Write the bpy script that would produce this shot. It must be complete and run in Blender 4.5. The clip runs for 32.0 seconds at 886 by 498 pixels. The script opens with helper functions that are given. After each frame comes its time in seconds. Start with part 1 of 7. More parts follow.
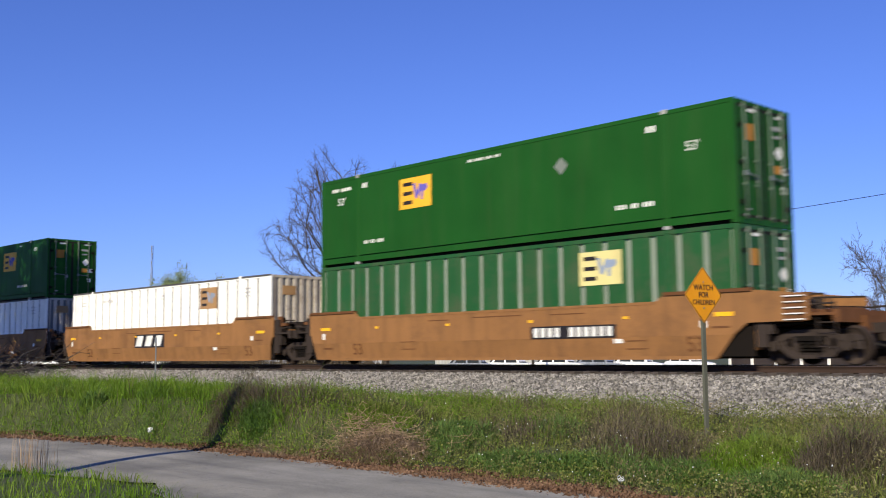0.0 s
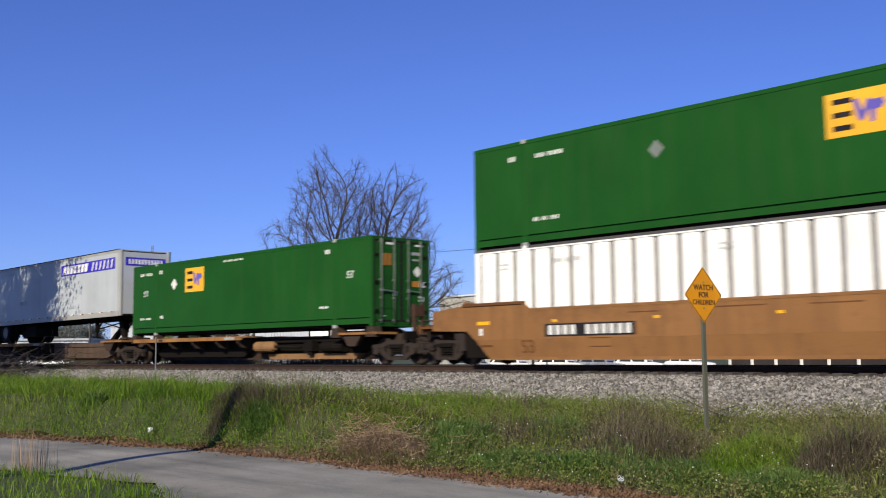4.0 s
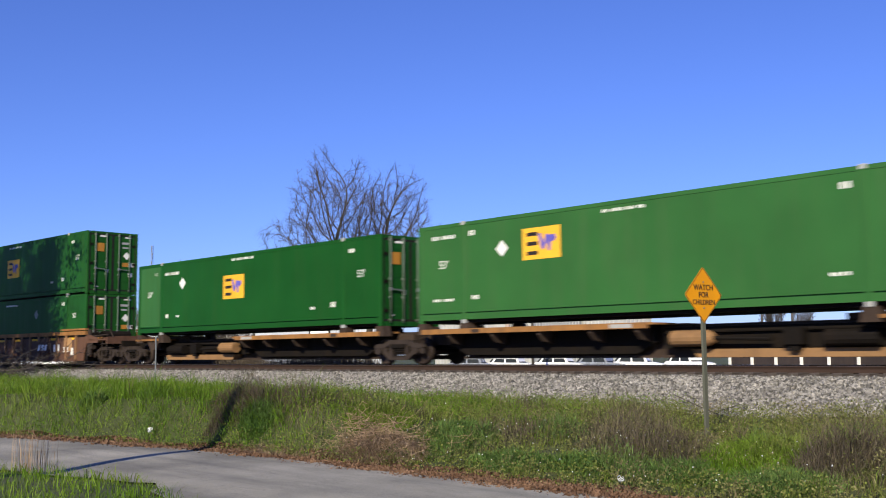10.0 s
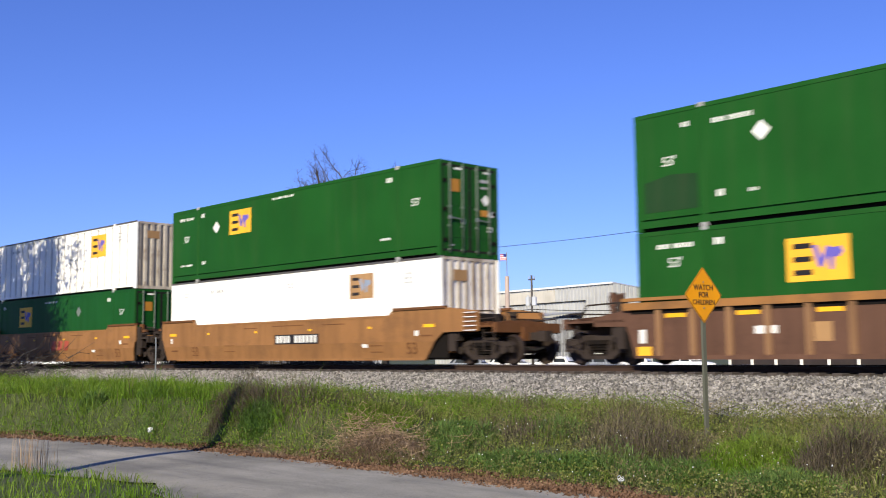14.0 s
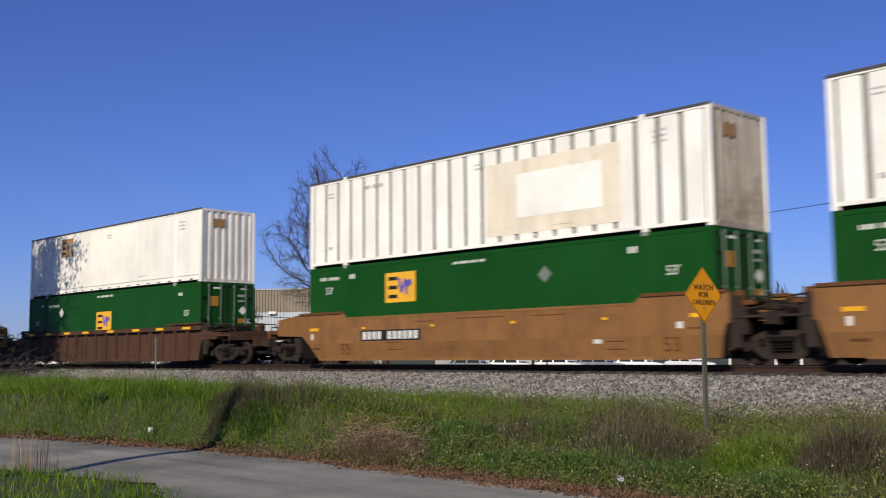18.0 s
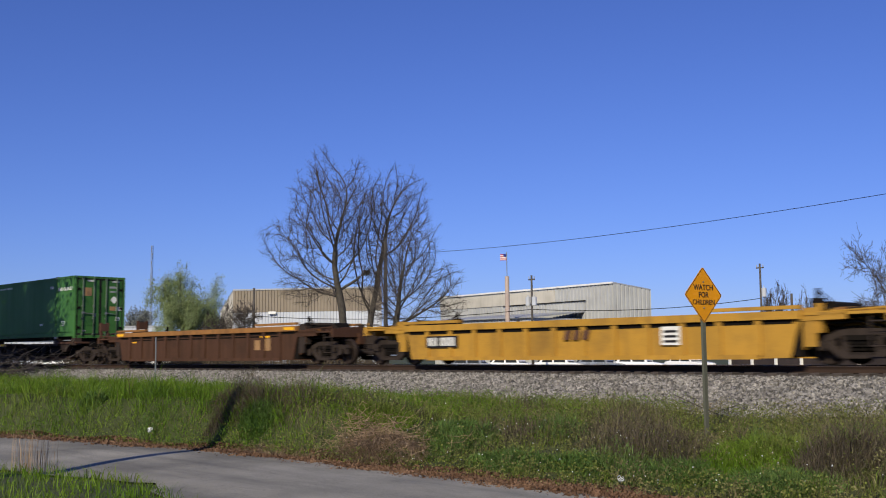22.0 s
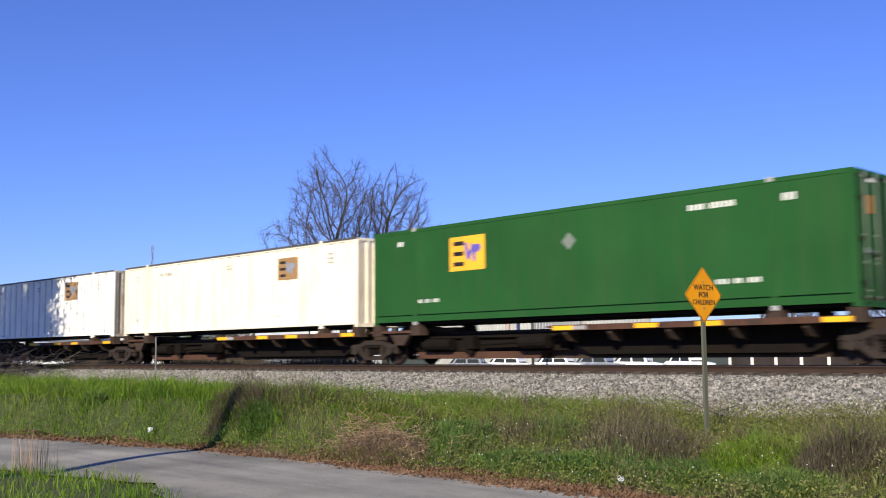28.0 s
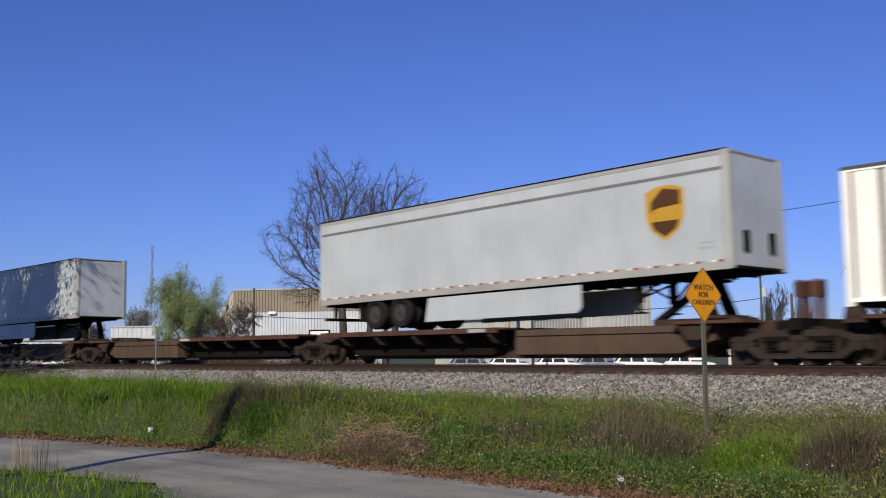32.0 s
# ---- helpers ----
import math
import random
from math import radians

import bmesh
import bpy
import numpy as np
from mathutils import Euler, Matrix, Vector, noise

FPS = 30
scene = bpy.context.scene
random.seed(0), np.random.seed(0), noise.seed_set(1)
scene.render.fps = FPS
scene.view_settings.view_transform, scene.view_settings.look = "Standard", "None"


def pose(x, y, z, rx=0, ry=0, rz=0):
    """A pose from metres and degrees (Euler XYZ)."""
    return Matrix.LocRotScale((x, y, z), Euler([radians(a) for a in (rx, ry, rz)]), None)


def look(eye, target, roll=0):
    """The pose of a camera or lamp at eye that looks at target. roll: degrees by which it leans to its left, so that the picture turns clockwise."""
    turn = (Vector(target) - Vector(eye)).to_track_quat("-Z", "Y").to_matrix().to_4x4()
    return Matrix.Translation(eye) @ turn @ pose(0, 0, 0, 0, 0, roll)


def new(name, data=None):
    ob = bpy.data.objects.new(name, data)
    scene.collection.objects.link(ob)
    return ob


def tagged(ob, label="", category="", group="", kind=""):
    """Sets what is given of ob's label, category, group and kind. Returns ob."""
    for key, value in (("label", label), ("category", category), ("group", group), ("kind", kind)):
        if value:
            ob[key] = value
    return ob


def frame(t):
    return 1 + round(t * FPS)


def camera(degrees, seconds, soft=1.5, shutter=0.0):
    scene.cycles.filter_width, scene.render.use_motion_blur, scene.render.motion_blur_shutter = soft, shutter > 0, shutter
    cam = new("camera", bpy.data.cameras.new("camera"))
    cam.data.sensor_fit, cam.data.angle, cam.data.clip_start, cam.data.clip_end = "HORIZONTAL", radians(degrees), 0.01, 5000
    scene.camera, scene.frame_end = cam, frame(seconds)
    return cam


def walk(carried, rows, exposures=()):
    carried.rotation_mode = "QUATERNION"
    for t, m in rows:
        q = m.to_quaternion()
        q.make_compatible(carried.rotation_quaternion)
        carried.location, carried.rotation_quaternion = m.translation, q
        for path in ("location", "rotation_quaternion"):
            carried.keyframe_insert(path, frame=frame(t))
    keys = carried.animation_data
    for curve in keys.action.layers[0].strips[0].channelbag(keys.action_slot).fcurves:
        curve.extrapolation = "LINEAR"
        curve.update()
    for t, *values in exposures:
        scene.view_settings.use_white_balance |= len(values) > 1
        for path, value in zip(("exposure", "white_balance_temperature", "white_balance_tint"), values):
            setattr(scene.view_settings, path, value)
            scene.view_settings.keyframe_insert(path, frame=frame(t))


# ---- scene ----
EYE = (0.0, 0.0, 1.6)          # the road beside the track is z = 0
YAW, PITCH, ROLL = -46.751, 5.823, -0.52
cam = camera(46.466, 32.0, soft=1.05, shutter=0.45)
_a, _b = radians(YAW), radians(PITCH)
AIM = (math.sin(_a) * math.cos(_b), math.cos(_a) * math.cos(_b), EYE[2] + math.sin(_b))
POSE = look(EYE, AIM, ROLL)
walk(cam, [(0.0, POSE), (32.0, POSE)], exposures=[(0.0, 0.32), (1.0, 0.38), (2.0, -0.26), (3.0, 0.00), (4.5, 0.20), (6.0, 0.33), (7.0, 0.20), (10.0, 0.43), (11.0, 0.39), (12.0, 0.53), (14.0, 0.50), (15.5, 0.25), (17.0, -0.18), (18.0, -0.20), (20.0, -0.24), (22.0, -0.09), (23.0, 0.00), (24.0, 0.08), (25.0, 0.32), (28.0, 0.50), (29.0, -0.25), (30.0, -0.48), (31.0, -0.40), (32.0, -0.10)])

# ---- the track: a wide bend whose middle lies at BX, and the train's way along it ----
BX, BY, BEND, RAIL_Z = -20.0, 22.6, -0.001177, 1.27


def gone(t):
    """How far the train has come after t seconds."""
    u = t / 32.0
    return 32.0 * (11.3635 * u + 1.5511 * u ** 2 / 2 - 1.0160 * u ** 3 / 3 + 0.7302 * u ** 4 / 4)


def on_track(u, w=0.0, z=0.0):
    """The pose at u metres along the track, w metres beyond its centre line, z over the rails; the bend ends 150 m either way."""
    d = max(-150.0, min(150.0, u - BX))
    h, more = BEND * d, u - BX - d
    x = BX + math.sin(h) / BEND + more * math.cos(h) - w * math.sin(h)
    y = BY + (1 - math.cos(h)) / BEND + more * math.sin(h) + w * math.cos(h)
    return pose(x, y, RAIL_Z + z, 0, 0, math.degrees(h))


# ---- light ----
SUN_EL, SUN_AZ = 30.5, 153.0        # degrees; azimuth clockwise from +y
world = bpy.data.worlds.new("sky")
scene.world = world
world.use_nodes = True
_n = world.node_tree.nodes
_sky = _n.new("ShaderNodeTexSky")
_sky.sky_type = "NISHITA"
_sky.sun_disc = False
_sky.sun_elevation, _sky.sun_rotation = radians(SUN_EL), radians(SUN_AZ)
_sky.altitude, _sky.air_density, _sky.dust_density, _sky.ozone_density = 100, 1.0, 0.2, 3.0
_mx = _n.new("ShaderNodeMix")           # the deep blue of a dry clear sky
_mx.data_type, _mx.blend_type = "RGBA", "MULTIPLY"
_mx.inputs["Factor"].default_value = 1.0
_mx.inputs["B"].default_value = (0.485, 0.60, 1.17, 1)
world.node_tree.links.new(_sky.outputs[0], _mx.inputs["A"])
world.node_tree.links.new(_mx.outputs["Result"], _n["Background"].inputs[0])
_n["Background"].inputs[1].default_value = 0.095
_s = Vector((math.sin(radians(SUN_AZ)) * math.cos(radians(SUN_EL)), math.cos(radians(SUN_AZ)) * math.cos(radians(SUN_EL)), math.sin(radians(SUN_EL))))
_l = bpy.data.lights.new("sun", "SUN")
_l.energy, _l.angle, _l.color = 5.0, radians(0.53), (1.0, 0.895, 0.685)
sun = new("sun", _l)
sun.matrix_world = look(_s * 60, (0, 0, 0))


# ---- materials ----
def shader(name, rough=0.6, metal=0.0):
    m = bpy.data.materials.new(name)
    m.use_nodes = True
    b = m.node_tree.nodes["Principled BSDF"]
    b.inputs["Roughness"].default_value, b.inputs["Metallic"].default_value = rough, metal
    return m, m.node_tree, b


def noise_node(nt, scale, detail=4.0, stretch=(1, 1, 1), coords="Object", rough=0.55, shift=False):
    c = nt.nodes.new("ShaderNodeTexCoord")
    mp = nt.nodes.new("ShaderNodeMapping")
    mp.inputs["Scale"].default_value = stretch
    nt.links.new(c.outputs[coords], mp.inputs[0])
    if shift:
        info = nt.nodes.new("ShaderNodeObjectInfo")
        far = nt.nodes.new("ShaderNodeMath")
        far.operation = "MULTIPLY"
        far.inputs[1].default_value = 60.0
        nt.links.new(info.outputs["Random"], far.inputs[0])
        nt.links.new(far.outputs[0], mp.inputs["Location"])
    n = nt.nodes.new("ShaderNodeTexNoise")
    n.inputs["Scale"].default_value, n.inputs["Detail"].default_value, n.inputs["Roughness"].default_value = scale, detail, rough
    nt.links.new(mp.outputs[0], n.inputs["Vector"])
    return n


def ramp(nt, source, stops):
    r = nt.nodes.new("ShaderNodeValToRGB")
    e = r.color_ramp.elements
    while len(e) < len(stops):
        e.new(0.5)
    for el, (p, c) in zip(e, stops):
        el.position, el.color = p, (*c, 1) if len(c) == 3 else c
    nt.links.new(source, r.inputs[0])
    return r


def mix(nt, a, b, fac, mode="MIX"):
    m = nt.nodes.new("ShaderNodeMix")
    m.data_type, m.blend_type = "RGBA", mode
    for sock, v in ((m.inputs["A"], a), (m.inputs["B"], b), (m.inputs["Factor"], fac)):
        if isinstance(v, (int, float)):
            sock.default_value = v
        elif isinstance(v, tuple):
            sock.default_value = (*v, 1)
        else:
            nt.links.new(v, sock)
    return m.outputs["Result"]


def bump(nt, b, source, strength, distance):
    k = nt.nodes.new("ShaderNodeBump")
    k.inputs["Strength"].default_value, k.inputs["Distance"].default_value = strength, distance
    nt.links.new(source, k.inputs["Height"])
    nt.links.new(k.outputs[0], b.inputs["Normal"])


def paint(name, col, dirt=(0.12, 0.09, 0.07), amount=0.35, rough=0.45, metal=0.0, streak=True, blotch=0.0, gloss=0.16):
    """Weathered paint: cloudy fading, streaks that run down, fine grime, and stains where blotch is set."""
    m, nt, b = shader(name, rough, metal)
    b.inputs["Specular IOR Level"].default_value = gloss
    fade = noise_node(nt, 0.5, 3, shift=True)
    fr = ramp(nt, fade.outputs[0], [(0.3, tuple(c * 0.88 for c in col)), (0.7, tuple(min(1, c * 1.1) for c in col))])
    run = noise_node(nt, 1.6, 5, (1.8, 1.8, 0.16) if streak else (1, 1, 1), shift=True)
    rr = ramp(nt, run.outputs[0], [(0.48, (0, 0, 0)), (0.78, (amount, amount, amount))])
    a = mix(nt, fr.outputs[0], dirt, rr.outputs[0])
    fine = noise_node(nt, 22, 4)
    fi = ramp(nt, fine.outputs[0], [(0.52, (0, 0, 0)), (0.8, (amount * 0.7,) * 3)])
    a = mix(nt, a, dirt, fi.outputs[0])
    if blotch:
        big = noise_node(nt, 0.75, 8, (1, 1, 1.6), rough=0.72, shift=True)
        bl = ramp(nt, big.outputs[0], [(0.50, (0, 0, 0)), (0.60, (blotch * 0.5,) * 3), (0.72, (blotch,) * 3)])
        a = mix(nt, a, dirt, bl.outputs[0])
    nt.links.new(a, b.inputs["Base Color"])
    ro = ramp(nt, run.outputs[0], [(0.3, (rough * 0.85,) * 3), (0.8, (min(1, rough * 1.35),) * 3)])
    nt.links.new(ro.outputs[0], b.inputs["Roughness"])
    bump(nt, b, noise_node(nt, 2.2, 3).outputs[0], 0.10, 0.02)
    return m


def mottled(name, stops, scale, rough=0.85, depth=0.01, strength=0.4, fine=30, coords="Object", island=0.0):
    """Two noises over a ramp of colours; island adds a step of brightness from piece to piece."""
    m, nt, b = shader(name, rough)
    n1, n2 = noise_node(nt, scale, 5, coords=coords), noise_node(nt, fine, 5, coords=coords)
    c = ramp(nt, n1.outputs[0], stops).outputs[0]
    g = ramp(nt, n2.outputs[0], [(0.3, (0.72, 0.72, 0.72)), (0.7, (1.2, 1.2, 1.2))])
    c = mix(nt, c, g.outputs[0], 1.0, "MULTIPLY")
    if island:
        geo = nt.nodes.new("ShaderNodeNewGeometry")
        k = ramp(nt, geo.outputs["Random Per Island"], [(0.0, (1 - island,) * 3), (1.0, (1 + island,) * 3)])
        c = mix(nt, c, k.outputs[0], 1.0, "MULTIPLY")
    nt.links.new(c, b.inputs["Base Color"])
    bump(nt, b, n2.outputs[0], strength, depth)
    return m


def leaf(name, stops, patch=0.5, island=0.35, through_light=0.25, rough=0.6):
    """Grass and leaves: colour by patches of ground and from blade to blade."""
    m, nt, b = shader(name, rough)
    b.inputs["Specular IOR Level"].default_value = 0.15
    n1 = noise_node(nt, patch, 3)
    geo = nt.nodes.new("ShaderNodeNewGeometry")
    k = ramp(nt, geo.outputs["Random Per Island"], [(0.0, (1 - island,) * 3), (1.0, (1 + island,) * 3)])
    c = mix(nt, ramp(nt, n1.outputs[0], stops).outputs[0], k.outputs[0], 1.0, "MULTIPLY")
    nt.links.new(c, b.inputs["Base Color"])
    tr = nt.nodes.new("ShaderNodeBsdfTranslucent")
    nt.links.new(c, tr.inputs[0])
    ms = nt.nodes.new("ShaderNodeMixShader")
    ms.inputs[0].default_value = through_light
    out = nt.nodes["Material Output"]
    nt.links.new(b.outputs[0], ms.inputs[1])
    nt.links.new(tr.outputs[0], ms.inputs[2])
    nt.links.new(ms.outputs[0], out.inputs[0])
    return m


GREEN = paint("green_paint", (0.0110, 0.072, 0.0120), amount=0.06, gloss=0.07)
GREEN_DEEP = paint("deep_green_paint", (0.0080, 0.066, 0.0120), amount=0.04, gloss=0.07)
GREEN_MID = paint("weathered_green_paint", (0.018, 0.080, 0.022), amount=0.08, gloss=0.07)
GREEN_STAIN = paint("stained_green_paint", (0.0050, 0.066, 0.0055), dirt=(0.045, 0.040, 0.018), amount=0.10, blotch=0.45, gloss=0.07)
GREEN_DULL = paint("dull_green_paint", (0.027, 0.108, 0.026), amount=0.10)
GREEN_PALE = paint("faded_green_paint", (0.046, 0.142, 0.034), amount=0.08)
GREEN_RIB = paint("worn_green_paint", (0.0152, 0.08, 0.0246), amount=0.2, blotch=0.3)
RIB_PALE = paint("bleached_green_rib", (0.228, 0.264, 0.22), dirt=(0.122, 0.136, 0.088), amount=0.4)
# mid grey that shows between the panels of white ribbed boxes
GROOVE = paint("mid_grey_groove", (0.167, 0.164, 0.163), dirt=(0.122, 0.096, 0.0792), amount=0.5)
BROWN_OLD = paint("old_brown_paint", (0.072, 0.035, 0.021), dirt=(0.030, 0.019, 0.013), amount=0.55, rough=0.7, blotch=0.6)
WHITE_RUST = paint("rust_stained_white", (0.50, 0.45, 0.38), dirt=(0.10, 0.055, 0.03), amount=0.85, blotch=0.7)
WHITE_STREAK = paint("streaked_white_paint", (0.74, 0.71, 0.65), dirt=(0.20, 0.15, 0.10), amount=0.75, blotch=0.25)
WHITE = paint("white_paint", (0.90, 0.89, 0.85), dirt=(0.45, 0.37, 0.27), amount=0.16)
CREAM = paint("cream_paint", (0.84, 0.76, 0.63), dirt=(0.45, 0.33, 0.20), amount=0.35, blotch=0.22)
GREY_TRAILER = paint("pale_grey_panel", (0.425, 0.46, 0.495), amount=0.10, rough=0.35)
ALU = paint("aluminium", (0.38, 0.38, 0.36), amount=0.2, rough=0.45, metal=0.15)
TAN = paint("tan_paint", (0.245, 0.119, 0.045), dirt=(0.085, 0.047, 0.027), amount=0.38, rough=0.6, blotch=0.45)
ORANGE = paint("orange_deck_paint", (0.281, 0.134, 0.0426), dirt=(0.0669, 0.0422, 0.031), amount=0.55, rough=0.7, blotch=0.5)
BROWN = paint("rust_brown_paint", (0.086, 0.043, 0.029), dirt=(0.032, 0.020, 0.015), amount=0.7, rough=0.7, blotch=0.6)
BROWN_FADED = paint("faded_brown_paint", (0.108, 0.056, 0.037), dirt=(0.0517, 0.0272, 0.0187), amount=0.55, rough=0.7, blotch=0.55)
SCUFF = paint("brown_scuff", (0.13, 0.055, 0.022), dirt=(0.06, 0.03, 0.015), amount=0.6, rough=0.8)
YELLOW_CAR = paint("yellow_car_paint", (0.43, 0.235, 0.036), dirt=(0.11, 0.065, 0.03), amount=0.5, rough=0.6, blotch=0.4)
RIB_WORN = paint("worn_tan_rib", (0.236, 0.132, 0.066), dirt=(0.0912, 0.048, 0.0264), amount=0.6, rough=0.7)
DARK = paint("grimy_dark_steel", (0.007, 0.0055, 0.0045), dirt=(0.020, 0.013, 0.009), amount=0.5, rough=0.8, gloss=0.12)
RIM = paint("wheel_disc_white", (0.22, 0.215, 0.205), dirt=(0.05, 0.04, 0.03), amount=0.6, rough=0.5)
CLEAN_WHITE = paint("fresh_white_paint", (0.90, 0.89, 0.85), dirt=(0.6, 0.55, 0.48), amount=0.08)
TRUCK = paint("rusty_cast_steel", (0.036, 0.027, 0.023), dirt=(0.012, 0.009, 0.007), amount=0.6, rough=0.85, gloss=0.15)
WHEEL = paint("wheel_steel", (0.0341, 0.0248, 0.021), amount=0.4, rough=0.55, metal=0.4)
RUBBER = paint("tyre_rubber", (0.012, 0.0115, 0.011), dirt=(0.04, 0.033, 0.026), amount=0.4, rough=0.85, gloss=0.15)
LOGO_YELLOW = paint("logo_yellow", (0.80, 0.42, 0.035), amount=0.15)
LOGO_FADED = paint("logo_faded_brown", (0.34, 0.20, 0.09), amount=0.4)
LOGO_PALE = paint("logo_pale_yellow", (0.62, 0.55, 0.24), amount=0.2)
INK = paint("black_ink", (0.0167, 0.016, 0.0194), amount=0.2)
LOGO_BLUE = paint("logo_violet_blue", (0.12, 0.10, 0.42), amount=0.2)
BANNER_BLUE = paint("banner_blue", (0.0418, 0.032, 0.458), amount=0.08)
DOOR_GREY = paint("roller_door_brown", (0.040, 0.031, 0.028), amount=0.3)
MARK = paint("marking_white", (0.74, 0.74, 0.71), amount=0.2)
MARK_GREY = paint("worn_marking_grey", (0.33, 0.34, 0.34), amount=0.4)
SPOT_GREY = paint("worn_placard_grey", (0.17, 0.20, 0.18), amount=0.4)
MARK_YELLOW = paint("reflector_yellow", (0.80, 0.42, 0.02), amount=0.1)
MARK_RED = paint("marking_red", (0.33, 0.060, 0.035), amount=0.5)
SHIELD_GOLD = paint("shield_gold", (0.471, 0.272, 0.0352), amount=0.1)
SHIELD_BROWN = paint("shield_brown", (0.076, 0.036, 0.0141), amount=0.1)
DOOR_ALU = paint("dull_grey_trim", (0.16, 0.165, 0.17), amount=0.3, rough=0.5)
# yellow door emblem, with the shade on the door end mixed into its colour
EMBLEM_SHADED = paint("shaded_door_emblem", (0.42, 0.19, 0.03), dirt=(0.06, 0.04, 0.02), amount=0.6)
SCRIBBLE = paint("faded_blue_scribble", (0.62, 0.66, 0.68), amount=0.3)
WAVE_GREY = paint("faded_blue_wave", (0.24, 0.30, 0.40), amount=0.4)
ROOF_STRIP = paint("grey_roof_strip", (0.075, 0.075, 0.078), amount=0.4, rough=0.6)
GREEN_PATCH = paint("dark_green_patch", (0.014, 0.046, 0.017), amount=0.1, rough=0.7, gloss=0.07)
ROD_GREEN = paint("worn_green_bar", (0.085, 0.125, 0.095), dirt=(0.22, 0.22, 0.20), amount=0.5, rough=0.5)
DUSTY = paint("dusty_brown_steel", (0.050, 0.034, 0.026), dirt=(0.012, 0.009, 0.007), amount=0.5, rough=0.8, blotch=0.4, gloss=0.15)
PLATE = paint("dusty_plate", (0.092, 0.062, 0.046), dirt=(0.035, 0.024, 0.017), amount=0.5, rough=0.8, blotch=0.5, gloss=0.12)
DUSTY_TAN = paint("dusty_tan_steel", (0.24, 0.135, 0.062), dirt=(0.09, 0.055, 0.034), amount=0.45, rough=0.8, blotch=0.4)
# wheel disc darkened in its paint, for discs that stand in shade
RIM_SHADED = paint("wheel_disc_shaded", (0.045, 0.045, 0.046), dirt=(0.02, 0.016, 0.013), amount=0.5, rough=0.45)
GALV = paint("galvanised_steel", (0.228, 0.248, 0.264), amount=0.3, rough=0.5, metal=0.5)
POST_GREEN = paint("green_post_paint", (0.0988, 0.104, 0.0792), amount=0.3, rough=0.6)
SIGN_YELLOW = paint("sign_amber", (0.72, 0.30, 0.010), dirt=(0.3, 0.12, 0.02), amount=0.2)
ASPHALT = mottled("asphalt", [(0.3, (0.1352, 0.1297, 0.1145)), (0.5, (0.2213, 0.2126, 0.1864)), (0.72, (0.3161, 0.3008, 0.2649))], 0.55, 0.9, 0.006, 0.35, 60)
_nt = ASPHALT.node_tree
_b = _nt.nodes["Principled BSDF"]
_col = _b.inputs["Base Color"].links[0].from_socket
_streak = ramp(_nt, noise_node(_nt, 1.0, 5, (0.16, 1.5, 1)).outputs[0], [(0.36, (0.70, 0.70, 0.71)), (0.50, (1.0, 1.0, 1.0)), (0.68, (1.16, 1.15, 1.13))])
_crack = ramp(_nt, noise_node(_nt, 1.4, 9, (0.35, 1, 1), rough=0.7).outputs[0], [(0.492, (1, 1, 1)), (0.5, (0.5, 0.5, 0.5)), (0.508, (1, 1, 1))])
_nt.links.new(mix(_nt, mix(_nt, _col, _streak.outputs[0], 1.0, "MULTIPLY"), _crack.outputs[0], 0.6, "MULTIPLY"), _b.inputs["Base Color"])
# soil coloured darker to deepen the shade between the blades
SOIL = mottled("grassy_soil", [(0.3, (0.030, 0.040, 0.010)), (0.55, (0.045, 0.058, 0.014)), (0.75, (0.060, 0.056, 0.026))], 0.6, 0.95, 0.03, 0.6, 14)
# the shade in the gaps between stones is put into this dark colour
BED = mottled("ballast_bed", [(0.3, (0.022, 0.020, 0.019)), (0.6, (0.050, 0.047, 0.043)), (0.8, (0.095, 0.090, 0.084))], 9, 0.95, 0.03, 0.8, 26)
STONE = mottled("ballast_stone", [(0.3, (0.1445, 0.1360, 0.1241)), (0.6, (0.2253, 0.2142, 0.1972)), (0.8, (0.3060, 0.2932, 0.2737))], 2.0, 0.9, 0.006, 0.3, 40, island=0.72)
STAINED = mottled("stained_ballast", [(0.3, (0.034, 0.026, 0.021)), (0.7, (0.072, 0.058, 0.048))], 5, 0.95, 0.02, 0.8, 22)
TIE = mottled("tie_wood", [(0.3, (0.0304, 0.024, 0.0211)), (0.7, (0.0798, 0.064, 0.0546))], 3, 0.9, 0.01, 0.5, 30)
RAIL = paint("rusty_rail", (0.038, 0.023, 0.017), dirt=(0.02, 0.015, 0.012), amount=0.5, rough=0.8, streak=False, gloss=0.15)
RAIL_TOP = paint("polished_rail_head", (0.319, 0.32, 0.334), amount=0.2, rough=0.3, metal=0.9, streak=False)
BARK = mottled("grey_bark", [(0.3, (0.030, 0.026, 0.021)), (0.7, (0.072, 0.064, 0.054))], 4, 0.9, 0.02, 0.6, 20)
TWIG = mottled("brown_twigs", [(0.3, (0.045, 0.036, 0.031)), (0.7, (0.098, 0.083, 0.072))], 1, 0.9, 0.005, 0.2, 30)
POLE_WOOD = mottled("weathered_pole", [(0.3, (0.038, 0.0336, 0.0308)), (0.7, (0.0988, 0.088, 0.0792))], 3, 0.9, 0.01, 0.4, 20)
BLADE = leaf("grass_blades", [(0.30, (0.0785, 0.1546, 0.0127)), (0.48, (0.1210, 0.2128, 0.0177)), (0.60, (0.1546, 0.2307, 0.0304)), (0.76, (0.1579, 0.1770, 0.0506))], 0.7, 0.40, 0.32)
BLADE_DULL = leaf("dull_grass_blades", [(0.30, (0.0969, 0.1269, 0.0227)), (0.46, (0.1374, 0.1595, 0.0367)), (0.58, (0.1704, 0.1595, 0.0706)), (0.72, (0.1755, 0.1327, 0.0919))], 1.1, 0.5)
